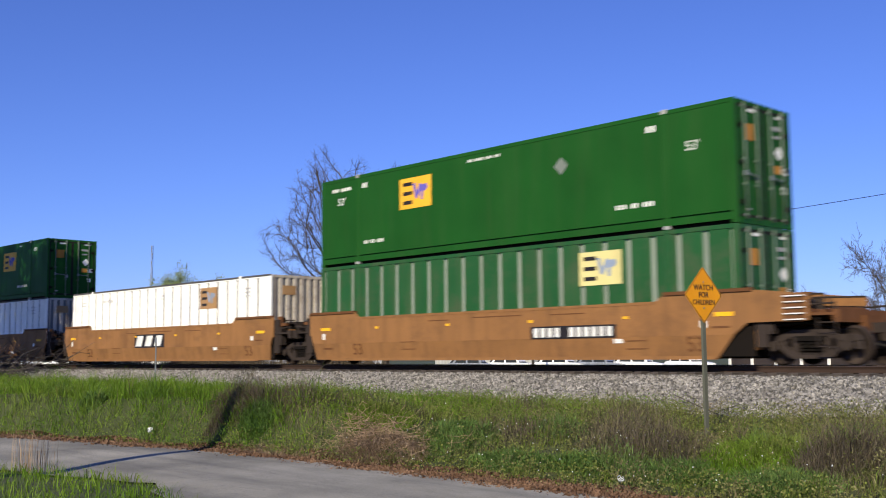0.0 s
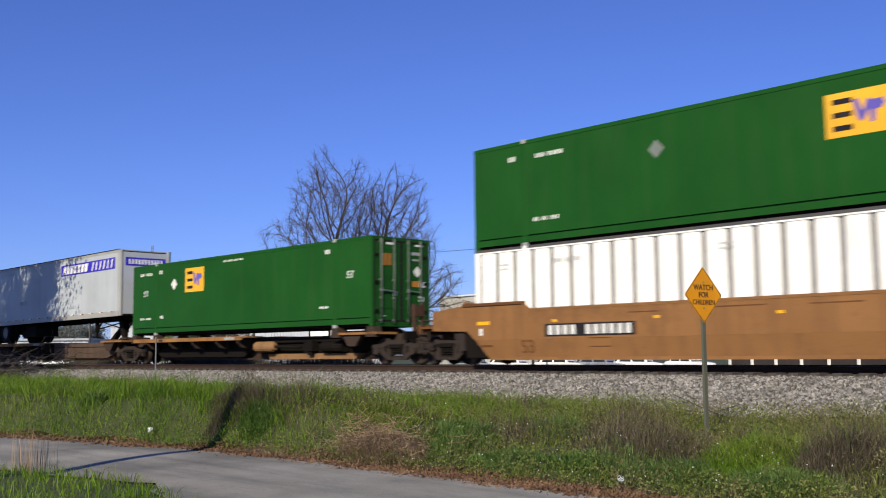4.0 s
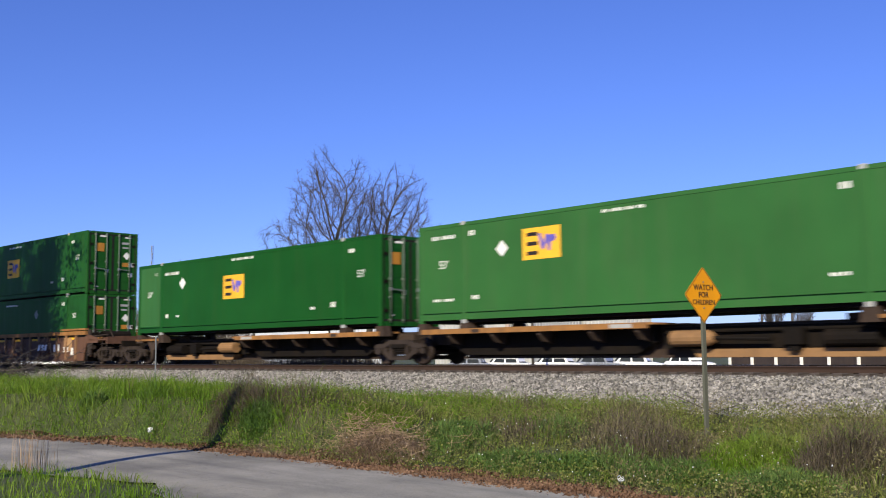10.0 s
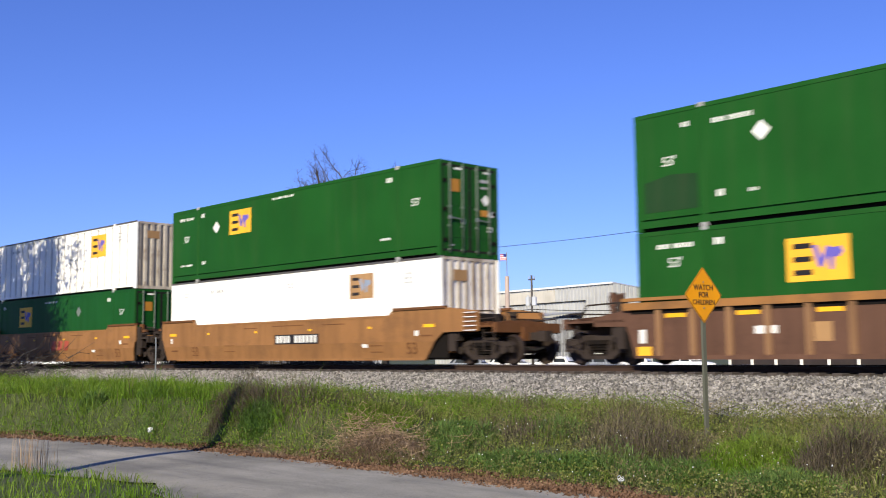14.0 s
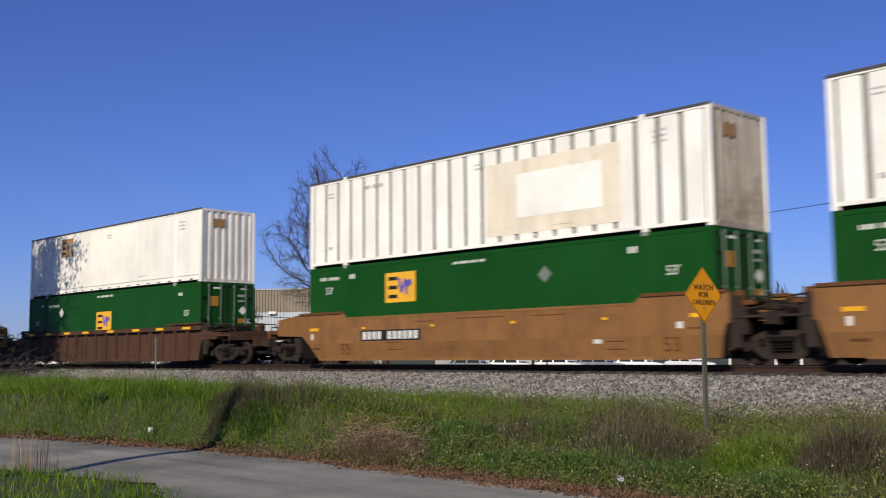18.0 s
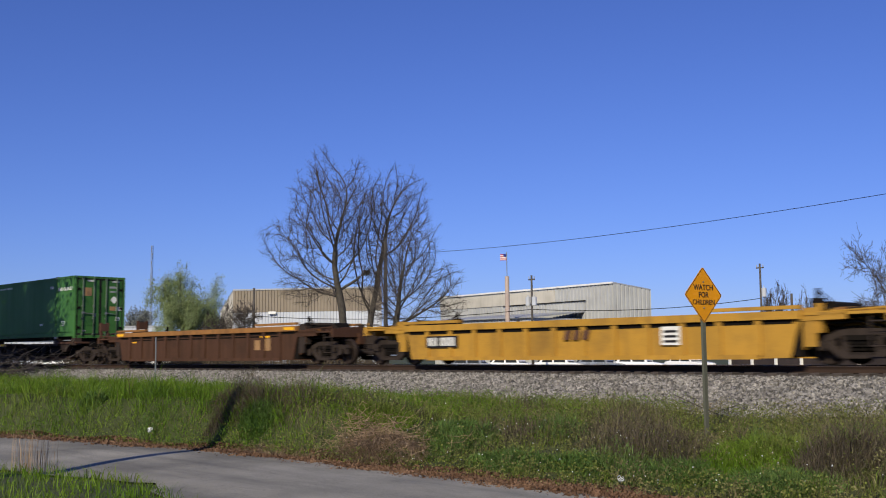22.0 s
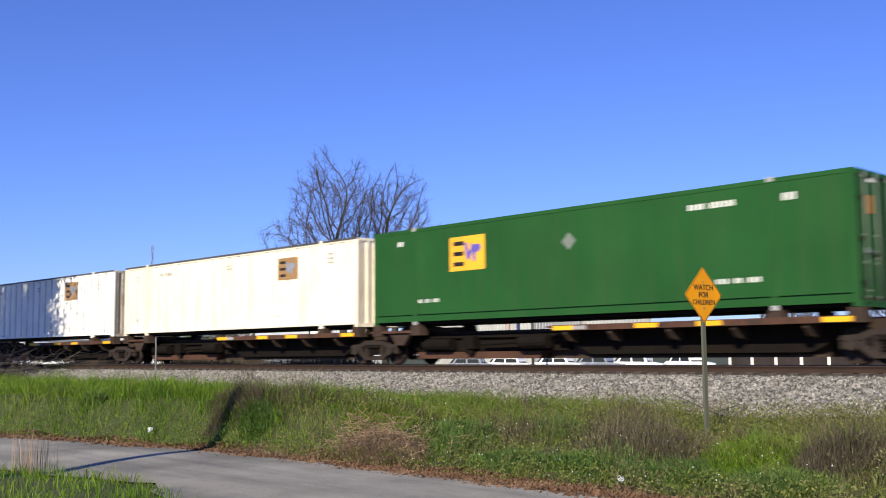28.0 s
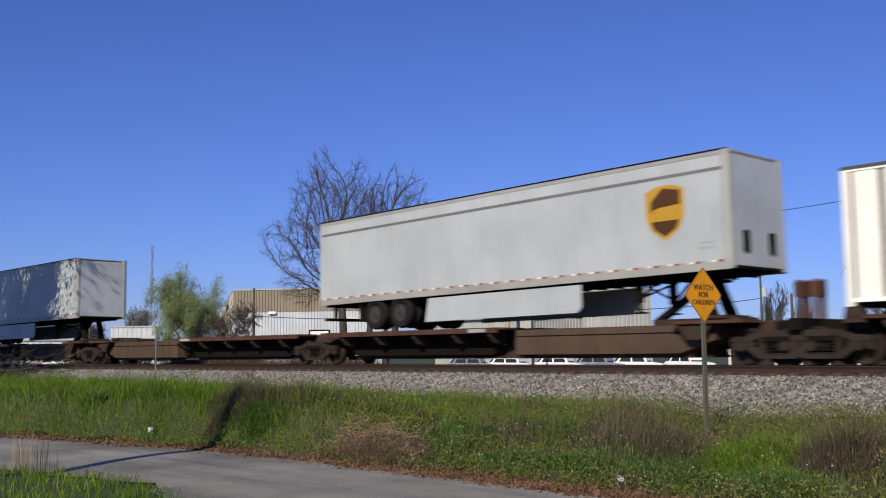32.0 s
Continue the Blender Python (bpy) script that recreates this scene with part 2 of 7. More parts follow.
STRAW = leaf("dry_straw", [(0.3, (0.218, 0.146, 0.0903)), (0.7, (0.393, 0.291, 0.193))], 2.5, 0.55, 0.15)
WEED = leaf("dry_weeds", [(0.3, (0.060, 0.049, 0.035)), (0.7, (0.112, 0.090, 0.066))], 0.8, 0.45, 0.1)
WEED_GREY = leaf("grey_dry_twigs", [(0.3, (0.080, 0.070, 0.038)), (0.7, (0.150, 0.130, 0.078))], 0.6, 0.5, 0.2)
WEED_DARK = leaf("dark_green_weeds", [(0.3, (0.0713, 0.1417, 0.0294)), (0.7, (0.1346, 0.2085, 0.0551))], 0.8, 0.4, 0.2)
LITTER = leaf("dead_leaves", [(0.3, (0.0942, 0.0520, 0.0323)), (0.7, (0.1794, 0.1095, 0.0682))], 1.5, 0.4, 0.1)
# grey-green of little contrast: the haze of distance is in the colour
FAR_LEAF = leaf("hazed_far_leaves", [(0.3, (0.150, 0.165, 0.150)), (0.7, (0.205, 0.220, 0.200))], 0.4, 0.12, 0.3)
TREE_LEAF = leaf("spring_leaves", [(0.3, (0.215, 0.278, 0.115)), (0.7, (0.325, 0.395, 0.195))], 0.4, 0.3, 0.35)
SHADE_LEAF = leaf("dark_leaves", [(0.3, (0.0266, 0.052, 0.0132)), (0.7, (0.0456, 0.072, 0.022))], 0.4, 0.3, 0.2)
PETAL = paint("white_petals", (0.608, 0.64, 0.651), amount=0.05)
SIDING = paint("pale_grey_siding", (0.40, 0.41, 0.405), amount=0.2, rough=0.5)
SIDING_TAN = paint("beige_siding", (0.235, 0.200, 0.155), amount=0.25, rough=0.6)
SIDING_CREAM = paint("cream_siding", (0.50, 0.475, 0.41), amount=0.15, rough=0.6)
SIDING_WHITE = paint("white_siding", (0.471, 0.504, 0.554), amount=0.15, rough=0.5)
ROOF_METAL = paint("roof_metal", (0.38, 0.4, 0.431), amount=0.2, rough=0.4, metal=0.3)
BRICK_RED = paint("dull_brick", (0.0988, 0.06, 0.0572), amount=0.3, rough=0.8)
GLASS = shader("dark_glass", 0.5)[0]
GLASS.node_tree.nodes["Principled BSDF"].inputs["Specular IOR Level"].default_value = 0.15
GLASS.node_tree.nodes["Principled BSDF"].inputs["Base Color"].default_value = (0.02, 0.025, 0.03, 1)
CAR_WHITE = paint("car_white", (0.80, 0.80, 0.80), amount=0.03, rough=0.25)
CAR_SILVER = paint("car_silver", (0.319, 0.344, 0.396), amount=0.03, rough=0.25, metal=0.4)
FLAG_RED = paint("flag_red", (0.342, 0.024, 0.0264), amount=0.05, rough=0.8)
FLAG_BLUE = paint("flag_blue", (0.0228, 0.032, 0.176), amount=0.05, rough=0.8)
PINK_BRICK = paint("painted_pier", (0.418, 0.336, 0.29), amount=0.1, rough=0.7)


# ---- mesh helpers ----
def box(bm, x0, x1, y0, y1, z0, z1):
    v = [bm.verts.new((x, y, z)) for z in (z0, z1) for x, y in ((x0, y0), (x1, y0), (x1, y1), (x0, y1))]
    for f in ((3, 2, 1, 0), (4, 5, 6, 7), (0, 1, 5, 4), (1, 2, 6, 5), (2, 3, 7, 6), (3, 0, 4, 7)):
        bm.faces.new([v[i] for i in f])
    return v


def prism(bm, outline, a, b, axis="y"):
    """An outline of (p, q) drawn out from a to b: along y it is in x, z; along x in y, z; along z in x, y."""
    put = {"y": lambda p, q, w: (p, w, q), "x": lambda p, q, w: (w, p, q), "z": lambda p, q, w: (p, q, w)}[axis]
    lo = [bm.verts.new(put(p, q, a)) for p, q in outline]
    hi = [bm.verts.new(put(p, q, b)) for p, q in outline]
    n = len(outline)
    made = [bm.faces.new(lo), bm.faces.new(hi[::-1])]
    for i in range(n):
        made.append(bm.faces.new((lo[(i + 1) % n], lo[i], hi[i], hi[(i + 1) % n])))
    bmesh.ops.recalc_face_normals(bm, faces=made)


def tube(bm, p, q, r0, r1=None, sides=8, caps=True):
    p, q, r1 = Vector(p), Vector(q), r0 if r1 is None else r1
    d = (q - p).normalized()
    a = d.orthogonal().normalized()
    b = d.cross(a)
    lo, hi = [], []
    for i in range(sides):
        c, s = math.cos(2 * math.pi * i / sides), math.sin(2 * math.pi * i / sides)
        lo.append(bm.verts.new(p + (a * c + b * s) * r0))
        hi.append(bm.verts.new(q + (a * c + b * s) * r1))
    for i in range(sides):
        j = (i + 1) % sides
        bm.faces.new((lo[i], lo[j], hi[j], hi[i]))
    if caps:
        bm.faces.new(lo[::-1])
        bm.faces.new(hi)


def wheel_ring(bm, outline, sides=24, hollow=False):
    """A turned body about the y axis: outline of (radius, y)."""
    rings = []
    for i in range(sides):
        c, s = math.cos(2 * math.pi * i / sides), math.sin(2 * math.pi * i / sides)
        rings.append([bm.verts.new((r * c, y, r * s)) for r, y in outline])
    made = []
    for i in range(sides):
        a, b = rings[i], rings[(i + 1) % sides]
        for k in range(len(outline) - 1):
            made.append(bm.faces.new((a[k], a[k + 1], b[k + 1], b[k])))
        if hollow:
            made.append(bm.faces.new((a[-1], a[0], b[0], b[-1])))
    if not hollow:
        made.append(bm.faces.new([r[0] for r in rings]))
        made.append(bm.faces.new([r[-1] for r in rings]))
    bmesh.ops.recalc_face_normals(bm, faces=made)


MESHES = {}


def mesh_of(bm, material, key=None, smooth=False):
    me = bpy.data.meshes.new("mesh")
    bm.to_mesh(me)
    bm.free()
    me.materials.append(material)
    if smooth:
        me.shade_smooth()
    if key:
        MESHES[key] = me
    return me


def part(name, bm, material, parent, label="", at=None, smooth=False):
    """Links a bmesh, or a mesh that is there already, as one mesh object under parent."""
    me = bm if isinstance(bm, bpy.types.Mesh) else mesh_of(bm, material, smooth=smooth)
    ob = new(name, me)
    ob.parent = parent
    if at is not None:
        ob.matrix_basis = at
    if label:
        ob["label"] = label
    return ob


def shared(key, material, build, smooth=False):
    """The mesh of that key and material, built once."""
    k = (key, material.name)
    if k not in MESHES:
        bm = bmesh.new()
        build(bm)
        mesh_of(bm, material, k, smooth)
    return MESHES[k]


def thing(name, label, category, group="", kind="", at=None):
    ob = new(name)
    ob.empty_display_size = 0.3
    if at is not None:
        ob.matrix_basis = at
    return tagged(ob, label, category, group, kind)


def bmesh_of(build):
    bm = bmesh.new()
    build(bm)
    return bm


def raw_mesh(name, verts, faces, material, smooth=False):
    """A mesh from arrays that the script has worked out."""
    me = bpy.data.meshes.new(name)
    verts, faces = np.asarray(verts, dtype=np.float32), np.asarray(faces, dtype=np.int32)
    me.vertices.add(len(verts))
    me.vertices.foreach_set("co", verts.ravel())
    n = faces.shape[1]
    me.loops.add(faces.size)
    me.loops.foreach_set("vertex_index", faces.ravel())
    me.polygons.add(len(faces))
    me.polygons.foreach_set("loop_start", np.arange(0, faces.size, n, dtype=np.int32))
    me.update(calc_edges=True)
    me.materials.append(material)
    if smooth:
        me.shade_smooth()
    return me


def letters(text, size, material):
    """The mesh of a readable inscription, centred, standing in x and z and facing -y."""
    k = (text, size, material.name)
    if k not in MESHES:
        c = bpy.data.curves.new("text", "FONT")
        c.body, c.size, c.align_x, c.align_y, c.extrude = text, size, "CENTER", "CENTER", 0.003
        ob = bpy.data.objects.new("text", c)
        me = bpy.data.meshes.new_from_object(ob)
        me.transform(pose(0, 0, 0, 90))
        me.materials.clear()
        me.materials.append(material)
        bpy.data.objects.remove(ob)
        MESHES[k] = me
    return MESHES[k]


# ---- ground ----
def smooth(a, b, v):
    v = np.clip((v - a) / (b - a), 0, 1)
    return v * v * (3 - 2 * v)


def mid_np(x):
    d = np.clip(x - BX, -150, 150)
    return BY + 0.5 * BEND * d * d + (x - BX - d) * BEND * d


def road_far(x):
    return np.where(x > -15.0, 9.30, 9.30 + 0.19 * (x + 15.0))


def road_near(x):
    return np.where(x > -12.0, np.maximum(6.35 - 0.33 * (x + 12.0), 3.8), 6.35 + 0.21 * (x + 12.0))


def ground_height(x, y):
    """The lie of the land: verge, road, the bank up to the track, and the lower ground behind it."""
    x, y = np.asarray(x, float), np.asarray(y, float)
    w = y - mid_np(x)
    a, b = road_near(x), road_far(x)
    steep = smooth(-9.0, -15.0, x)                      # the bank is steeper beside the far end of the road
    z = 0.10 * smooth(a, a - 0.8, y)
    up = b + 0.25
    z = z + (0.42 + 0.36 * steep) * smooth(up - 0.1 * steep, up + 2.6 - 1.65 * steep, y) + 0.06 * smooth(up + 2.5, up + 6.0, y) - 0.32 * steep * smooth(up + 1.3, up + 4.2, y)
    z = z + 0.05 * np.sin(x * 1.3 + 0.7 * y) * smooth(up, up + 1.0, y) * smooth(-3.9, -4.6, w)
    z = z - 0.11 * smooth(-31.0, -23.0, x) * smooth(up + 1.2, up + 4.5, y)
    z = np.where(w > 0, 0.55 + 0 * z, z)
    z = z - 0.9 * smooth(5.0, 34.0, w)
    return z


GX = np.concatenate([np.linspace(-2500, -300, 12), np.linspace(-260, -70, 24), np.linspace(-68, 12, 161), np.linspace(16, 200, 20), np.linspace(300, 2500, 12)])
GY = np.concatenate([np.linspace(-2500, -60, 10), np.linspace(-50, 2, 12), np.linspace(2.4, 20, 89), np.linspace(20.5, 60, 40), np.linspace(70, 300, 24), np.linspace(400, 4000, 14)])
_x, _y = np.meshgrid(GX, GY, indexing="ij")
_z = ground_height(_x, _y)
_i = np.arange(len(GX) * len(GY)).reshape(len(GX), len(GY))
_f = np.stack([_i[:-1, :-1], _i[1:, :-1], _i[1:, 1:], _i[:-1, 1:]], -1).reshape(-1, 4)
tagged(new("ground", raw_mesh("ground", np.stack([_x, _y, _z], -1).reshape(-1, 3), _f, SOIL, True)), "uneven grassy soil that runs to the horizon", "ground", kind="structure")


def strip(name, xs, lo, hi, lift, material, label, category, cuts=6):
    """A band of ground between two lines, a little over the soil."""
    ws = np.linspace(0, 1, cuts)
    x = np.repeat(xs, cuts).reshape(len(xs), cuts)
    y = lo(x) * (1 - ws) + hi(x) * ws
    z = ground_height(x, y) + lift(ws)
    i = np.arange(x.size).reshape(x.shape)
    f = np.stack([i[:-1, :-1], i[1:, :-1], i[1:, 1:], i[:-1, 1:]], -1).reshape(-1, 4)
    return tagged(new(name, raw_mesh(name, np.stack([x, y, z], -1).reshape(-1, 3), f, material, True)), label, category, kind="structure")


_wob = lambda x: 0.10 * np.sin(1.9 * x) + 0.06 * np.sin(4.7 * x + 1) + 0.035 * np.sin(11.3 * x)
strip("road", np.linspace(-120, 60, 720), lambda x: road_near(x) - 0.1 + _wob(x), lambda x: road_far(x) + 0.05 + _wob(x + 7), lambda w: 0.025 + 0.05 * np.sin(np.pi * w), ASPHALT, "narrow worn grey asphalt lane with ragged edges", "road", 9)

# ballast: one long heap along the track, with loose stones on its near slope
_w = np.array([-5.3, -4.35, -3.9, -3.1, -2.3, -1.75, -0.9, 0, 0.9, 1.75, 2.4, 3.3, 4.3])
_h = np.array([-1.12, -0.87, -0.77, -0.57, -0.39, -0.29, -0.21, -0.16, -0.16, -0.17, -0.30, -0.62, -0.95])
_xs = np.concatenate([np.linspace(-560, -92, 60), np.linspace(-90, 20, 220), np.linspace(24, 430, 50)])
_hx = BEND * np.clip(_xs - BX, -150, 150)
_X = _xs[:, None] - _w[None, :] * np.sin(_hx)[:, None]
_Y = mid_np(_xs)[:, None] + _w[None, :] * np.cos(_hx)[:, None]
_Z = RAIL_Z + np.repeat(_h[None, :], len(_xs), 0) + 0.03 * np.sin(_xs * 2.1)[:, None] * np.sin(_w * 3)[None, :]
_i = np.arange(_X.size).reshape(_X.shape)
_f = np.stack([_i[:-1, :-1], _i[1:, :-1], _i[1:, 1:], _i[:-1, 1:]], -1).reshape(-1, 4)
ballast = tagged(new("ballast_bed", raw_mesh("ballast", np.stack([_X, _Y, _Z], -1).reshape(-1, 3), _f, BED, True)), "crushed stone bed under the railway, coloured dark like shade between stones", "ballast", kind="structure")

_ws = np.array([-1.5, -1.0, -0.4, 0.4, 1.0, 1.5])
_X = _xs[:, None] - _ws[None, :] * np.sin(_hx)[:, None]
_Y = mid_np(_xs)[:, None] + _ws[None, :] * np.cos(_hx)[:, None]
_Z = RAIL_Z - 0.148 + 0.004 * np.sin(_xs * 5.0)[:, None] + np.array([-0.09, -0.03, 0, 0, -0.03, -0.09])[None, :]
_i = np.arange(_X.size).reshape(_X.shape)
_f = np.stack([_i[:-1, :-1], _i[1:, :-1], _i[1:, 1:], _i[:-1, 1:]], -1).reshape(-1, 4)
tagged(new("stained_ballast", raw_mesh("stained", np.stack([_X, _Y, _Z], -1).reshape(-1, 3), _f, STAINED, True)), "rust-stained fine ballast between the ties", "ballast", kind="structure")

rng = np.random.default_rng(4)


def scatter_pieces(count, shape_v, shape_f, where, size):
    """Count rough copies of a small shape, turned at random; where gives x, y, z and size the three radii."""
    x, y, z = where
    v = np.asarray(shape_v, float)
    q = rng.normal(size=(count, 4))
    q /= np.linalg.norm(q, axis=1, keepdims=True)
    a, b, c, d = q.T
    R = np.stack([1 - 2 * (c * c + d * d), 2 * (b * c - a * d), 2 * (b * d + a * c), 2 * (b * c + a * d), 1 - 2 * (b * b + d * d), 2 * (c * d - a * b), 2 * (b * d - a * c), 2 * (c * d + a * b), 1 - 2 * (b * b + c * c)], -1).reshape(-1, 3, 3)
    p = v[None] * size[:, None, :] * rng.uniform(0.7, 1.25, (count, len(v), 1))
    p = np.einsum("nij,nkj->nki", R, p) + np.stack([x, y, z], -1)[:, None, :]
    f = np.asarray(shape_f)[None] + (np.arange(count) * len(v))[:, None, None]
    return p.reshape(-1, 3), f.reshape(-1, np.asarray(shape_f).shape[1])


OCTA_V = [(1, 0, 0), (-1, 0, 0), (0, 1, 0), (0, -1, 0), (0, 0, 1), (0, 0, -1)]
OCTA_F = [(0, 2, 4), (2, 1, 4), (1, 3, 4), (3, 0, 4), (2, 0, 5), (1, 2, 5), (3, 1, 5), (0, 3, 5)]
_n = 52000
_sx = -62 + 62 * rng.random(_n) ** 0.72
_sw = rng.uniform(-4.6, -1.35, _n)
_sz = RAIL_Z + np.interp(_sw, _w, _h)
_v, _f = scatter_pieces(_n, OCTA_V, OCTA_F, (_sx, mid_np(_sx) + _sw, _sz + 0.008), rng.uniform(0.024, 0.078, (_n, 3)))
tagged(new("ballast_stones", raw_mesh("stones", _v, _f, STONE)), "loose pale grey crushed stones beside the rails", "stones", kind="stuff")

# rails and ties
track = thing("railway_track", "rusty steel rails on dark wooden ties", "railway", kind="structure")
RAIL_SHAPE = [(-0.07, -0.16), (0.07, -0.16), (0.07, -0.145), (0.012, -0.12), (0.012, -0.045), (0.036, -0.03), (0.036, -0.006), (-0.036, -0.006), (-0.036, -0.03), (-0.012, -0.045), (-0.012, -0.12), (-0.07, -0.145)]


def rail_mesh(w, shape, material):
    us = np.linspace(-560, 430, 331)
    v = []
    for u in us:
        m = on_track(u, w)
        v += [m @ Vector((0, y, z)) for y, z in shape]
    k = len(shape)
    f = [(i * k + j, (i + 1) * k + j, (i + 1) * k + (j + 1) % k, i * k + (j + 1) % k) for i in range(len(us) - 1) for j in range(k)]
    return raw_mesh("rail", [tuple(p) for p in v], f, material)


for w in (-0.7535, 0.7535):
    r = part("rail", rail_mesh(w, RAIL_SHAPE, RAIL), None, track)
    part("rail_head", rail_mesh(w, [(-0.03, -0.008), (0.03, -0.008), (0.026, 0.0), (-0.026, 0.0)], RAIL_TOP), None, r, "polished running surface")


def tie_shape(bm):
    box(bm, -0.115, 0.115, -1.3, 1.3, -0.32, -0.155)
    bmesh.ops.bevel(bm, geom=bm.edges[:], offset=0.012, segments=1, affect="EDGES")


_tie = shared("tie", TIE, tie_shape)
for i in range(170):
    part("tie", _tie, None, track, at=on_track(-84 + 0.53 * i + random.uniform(-0.03, 0.03), random.uniform(-0.04, 0.04), random.uniform(-0.0, 0.012)))


# ---- plants ----
def height_at(x, y):
    """Ground or ballast, whichever lies higher."""
    w = y - mid_np(x)
    g = ground_height(x, y)
    return np.where(np.abs(w) < 5.2, np.maximum(g, RAIL_Z + np.interp(w, _w, _h)), g)


def clumps(x, y, size, seed):
    """A smooth field between 0 and 1, lumpy at the given size."""
    r = np.random.default_rng(seed)
    v = np.zeros_like(x)
    for k in range(6):
        a, p = r.uniform(0, 6.28, 2)
        f = 6.28 / size * r.uniform(0.5, 1.8)
        v += np.sin(f * (x * math.cos(a) + y * math.sin(a)) + p)
    return np.clip(0.5 + v / 6.0, 0, 1)


def blades(x, y, tall, wide, lean, z=None):
    """Bent tapering blades of grass: five corners and three triangles each."""
    n = len(x)
    z = height_at(x, y) - 0.015 if z is None else z
    a = rng.uniform(0, 2 * np.pi, n)
    b = rng.uniform(0, 2 * np.pi, n)
    side = np.stack([np.cos(a), np.sin(a), np.zeros(n)], -1) * (wide / 2)[:, None]
    way = np.stack([np.cos(b), np.sin(b), np.zeros(n)], -1)
    up = np.array([0, 0, 1.0])
    foot = np.stack([x, y, z], -1)
    half = foot + way * (lean * tall * 0.25)[:, None] + up * (tall * 0.55)[:, None]
    tip = foot + way * (lean * tall)[:, None] + up * (tall * (1 - 0.35 * lean))[:, None]
    v = np.stack([foot - side, foot + side, half - side * 0.8, half + side * 0.8, tip], 1).reshape(-1, 3)
    t = np.array([(0, 1, 3), (0, 3, 2), (2, 3, 4)])
    f = (t[None] + (np.arange(n) * 5)[:, None, None]).reshape(-1, 3)
    return v, f


def in_view(n, near, far, power=0.55):
    """Places spread over the strip beside the road, denser where they lie nearer."""
    x = 2.0 - 68.0 * rng.random(n) ** (1 / power)
    lo, hi = near(x), far(x)
    return x, lo + (hi - lo) * rng.random(n)


bank_lo = lambda x: road_far(x) + 0.12
bank_hi = lambda x: mid_np(x) - 4.0

x, y = in_view(330000, bank_lo, bank_hi, 0.62)
fresh = smooth(-11.0, -15.5, x)
keep = clumps(x, y, 0.9, 1) > (0.25 * rng.random(len(x)) + 0.17) * (1 - 0.75 * fresh)
x, y, fresh = x[keep], y[keep], fresh[keep]
edge = smooth(0, 0.8, y - bank_lo(x))
crest = smooth(4.6, 0.8, bank_hi(x) - y) * smooth(-31.0, -23.0, x)      # the dry strip along the ballast
tall = (0.06 + 0.13 * clumps(x, y, 2.2, 2) + 0.32 * clumps(x, y, 0.75, 52) ** 2.4 + 0.02 * fresh + 0.42 * fresh * clumps(x, y, 0.6, 63) ** 2.6) * (1 - 0.28 * smooth(-15.0, -11.0, x)) * rng.uniform(0.5, 1.2, len(x)) * (0.45 + 0.55 * edge) * (1 - 0.5 * crest)
lush = rng.random(len(x)) < (0.22 + 0.72 * fresh) * (1 - 0.8 * crest)
dry = ~lush & (rng.random(len(x)) < 0.10 + 0.30 * crest)
for name, label, pick, mat in (("bank_grass", "fresh green spring grass on the bank", lush, BLADE), ("dull_grass", "dull green and tan uncut grass on the bank", ~lush & ~dry, BLADE_DULL), ("dry_grass", "short brown dry grass along the ballast", dry, WEED)):
    v, f = blades(x[pick], y[pick], tall[pick], rng.uniform(0.005, 0.013, pick.sum()), rng.uniform(0.15, 1.6, pick.sum()))
    tagged(new(name, raw_mesh("grass", v, f, mat)), label, "grass", kind="stuff")

# small broad leaves of clover and vetch between the blades
for name, label, lo, hi, n, mat, seed in (("clover", "small bright clover leaves low in the grass", -40.0, -12.0, 135000, BLADE, 41), ("vetch", "small dull weed leaves in the grass", -18.0, -2.0, 130000, BLADE_DULL, 42)):
    x = lo + (hi - lo) * rng.random(n) ** 0.8
    y = bank_lo(x) + (bank_hi(x) - bank_lo(x)) * rng.random(n) ** 1.15
    lump = clumps(x, y, 0.9, seed)
    keep = lump > 0.24 + 0.2 * rng.random(n)
    x, y, lump = x[keep], y[keep], lump[keep]
    v, f = scatter_pieces(len(x), [(1, 0, 0), (0, 0.7, 0.15), (-1, 0, 0), (0, -0.7, 0.15)], [(0, 1, 2), (0, 2, 3)], (x, y, height_at(x, y) + (0.04 + 0.34 * lump) * rng.random(len(x))), rng.uniform(0.008, 0.019, (len(x), 1)) * np.ones((1, 3)))
    tagged(new(name, raw_mesh(name, v, f, mat)), label, "weeds", kind="stuff")

x, y = in_view(75000, lambda x: np.full_like(x, 1.5), lambda x: road_near(x) - 0.02, 0.8)
keep = (x < -6) & (clumps(x, y, 1.0, 3) > 0.12)
x, y = x[keep], y[keep]
v, f = blades(x, y, (0.08 + 0.22 * clumps(x, y, 1.2, 4)) * rng.uniform(0.6, 1.2, len(x)), rng.uniform(0.005, 0.011, len(x)), rng.uniform(0.1, 1.3, len(x)))
tagged(new("verge_grass", raw_mesh("grass", v, f, BLADE)), "green grass on the near verge of the lane", "grass", kind="stuff")

x, y = in_view(9000, lambda x: np.full_like(x, 24.0 + 3.0), lambda x: np.full_like(x, 60.0), 0.9)
v, f = blades(x, y, rng.uniform(0.15, 0.45, len(x)), rng.uniform(0.02, 0.05, len(x)), rng.uniform(0.1, 0.8, len(x)))
tagged(new("field_grass", raw_mesh("grass", v, f, BLADE)), "thin grass behind the railway", "grass", kind="stuff")


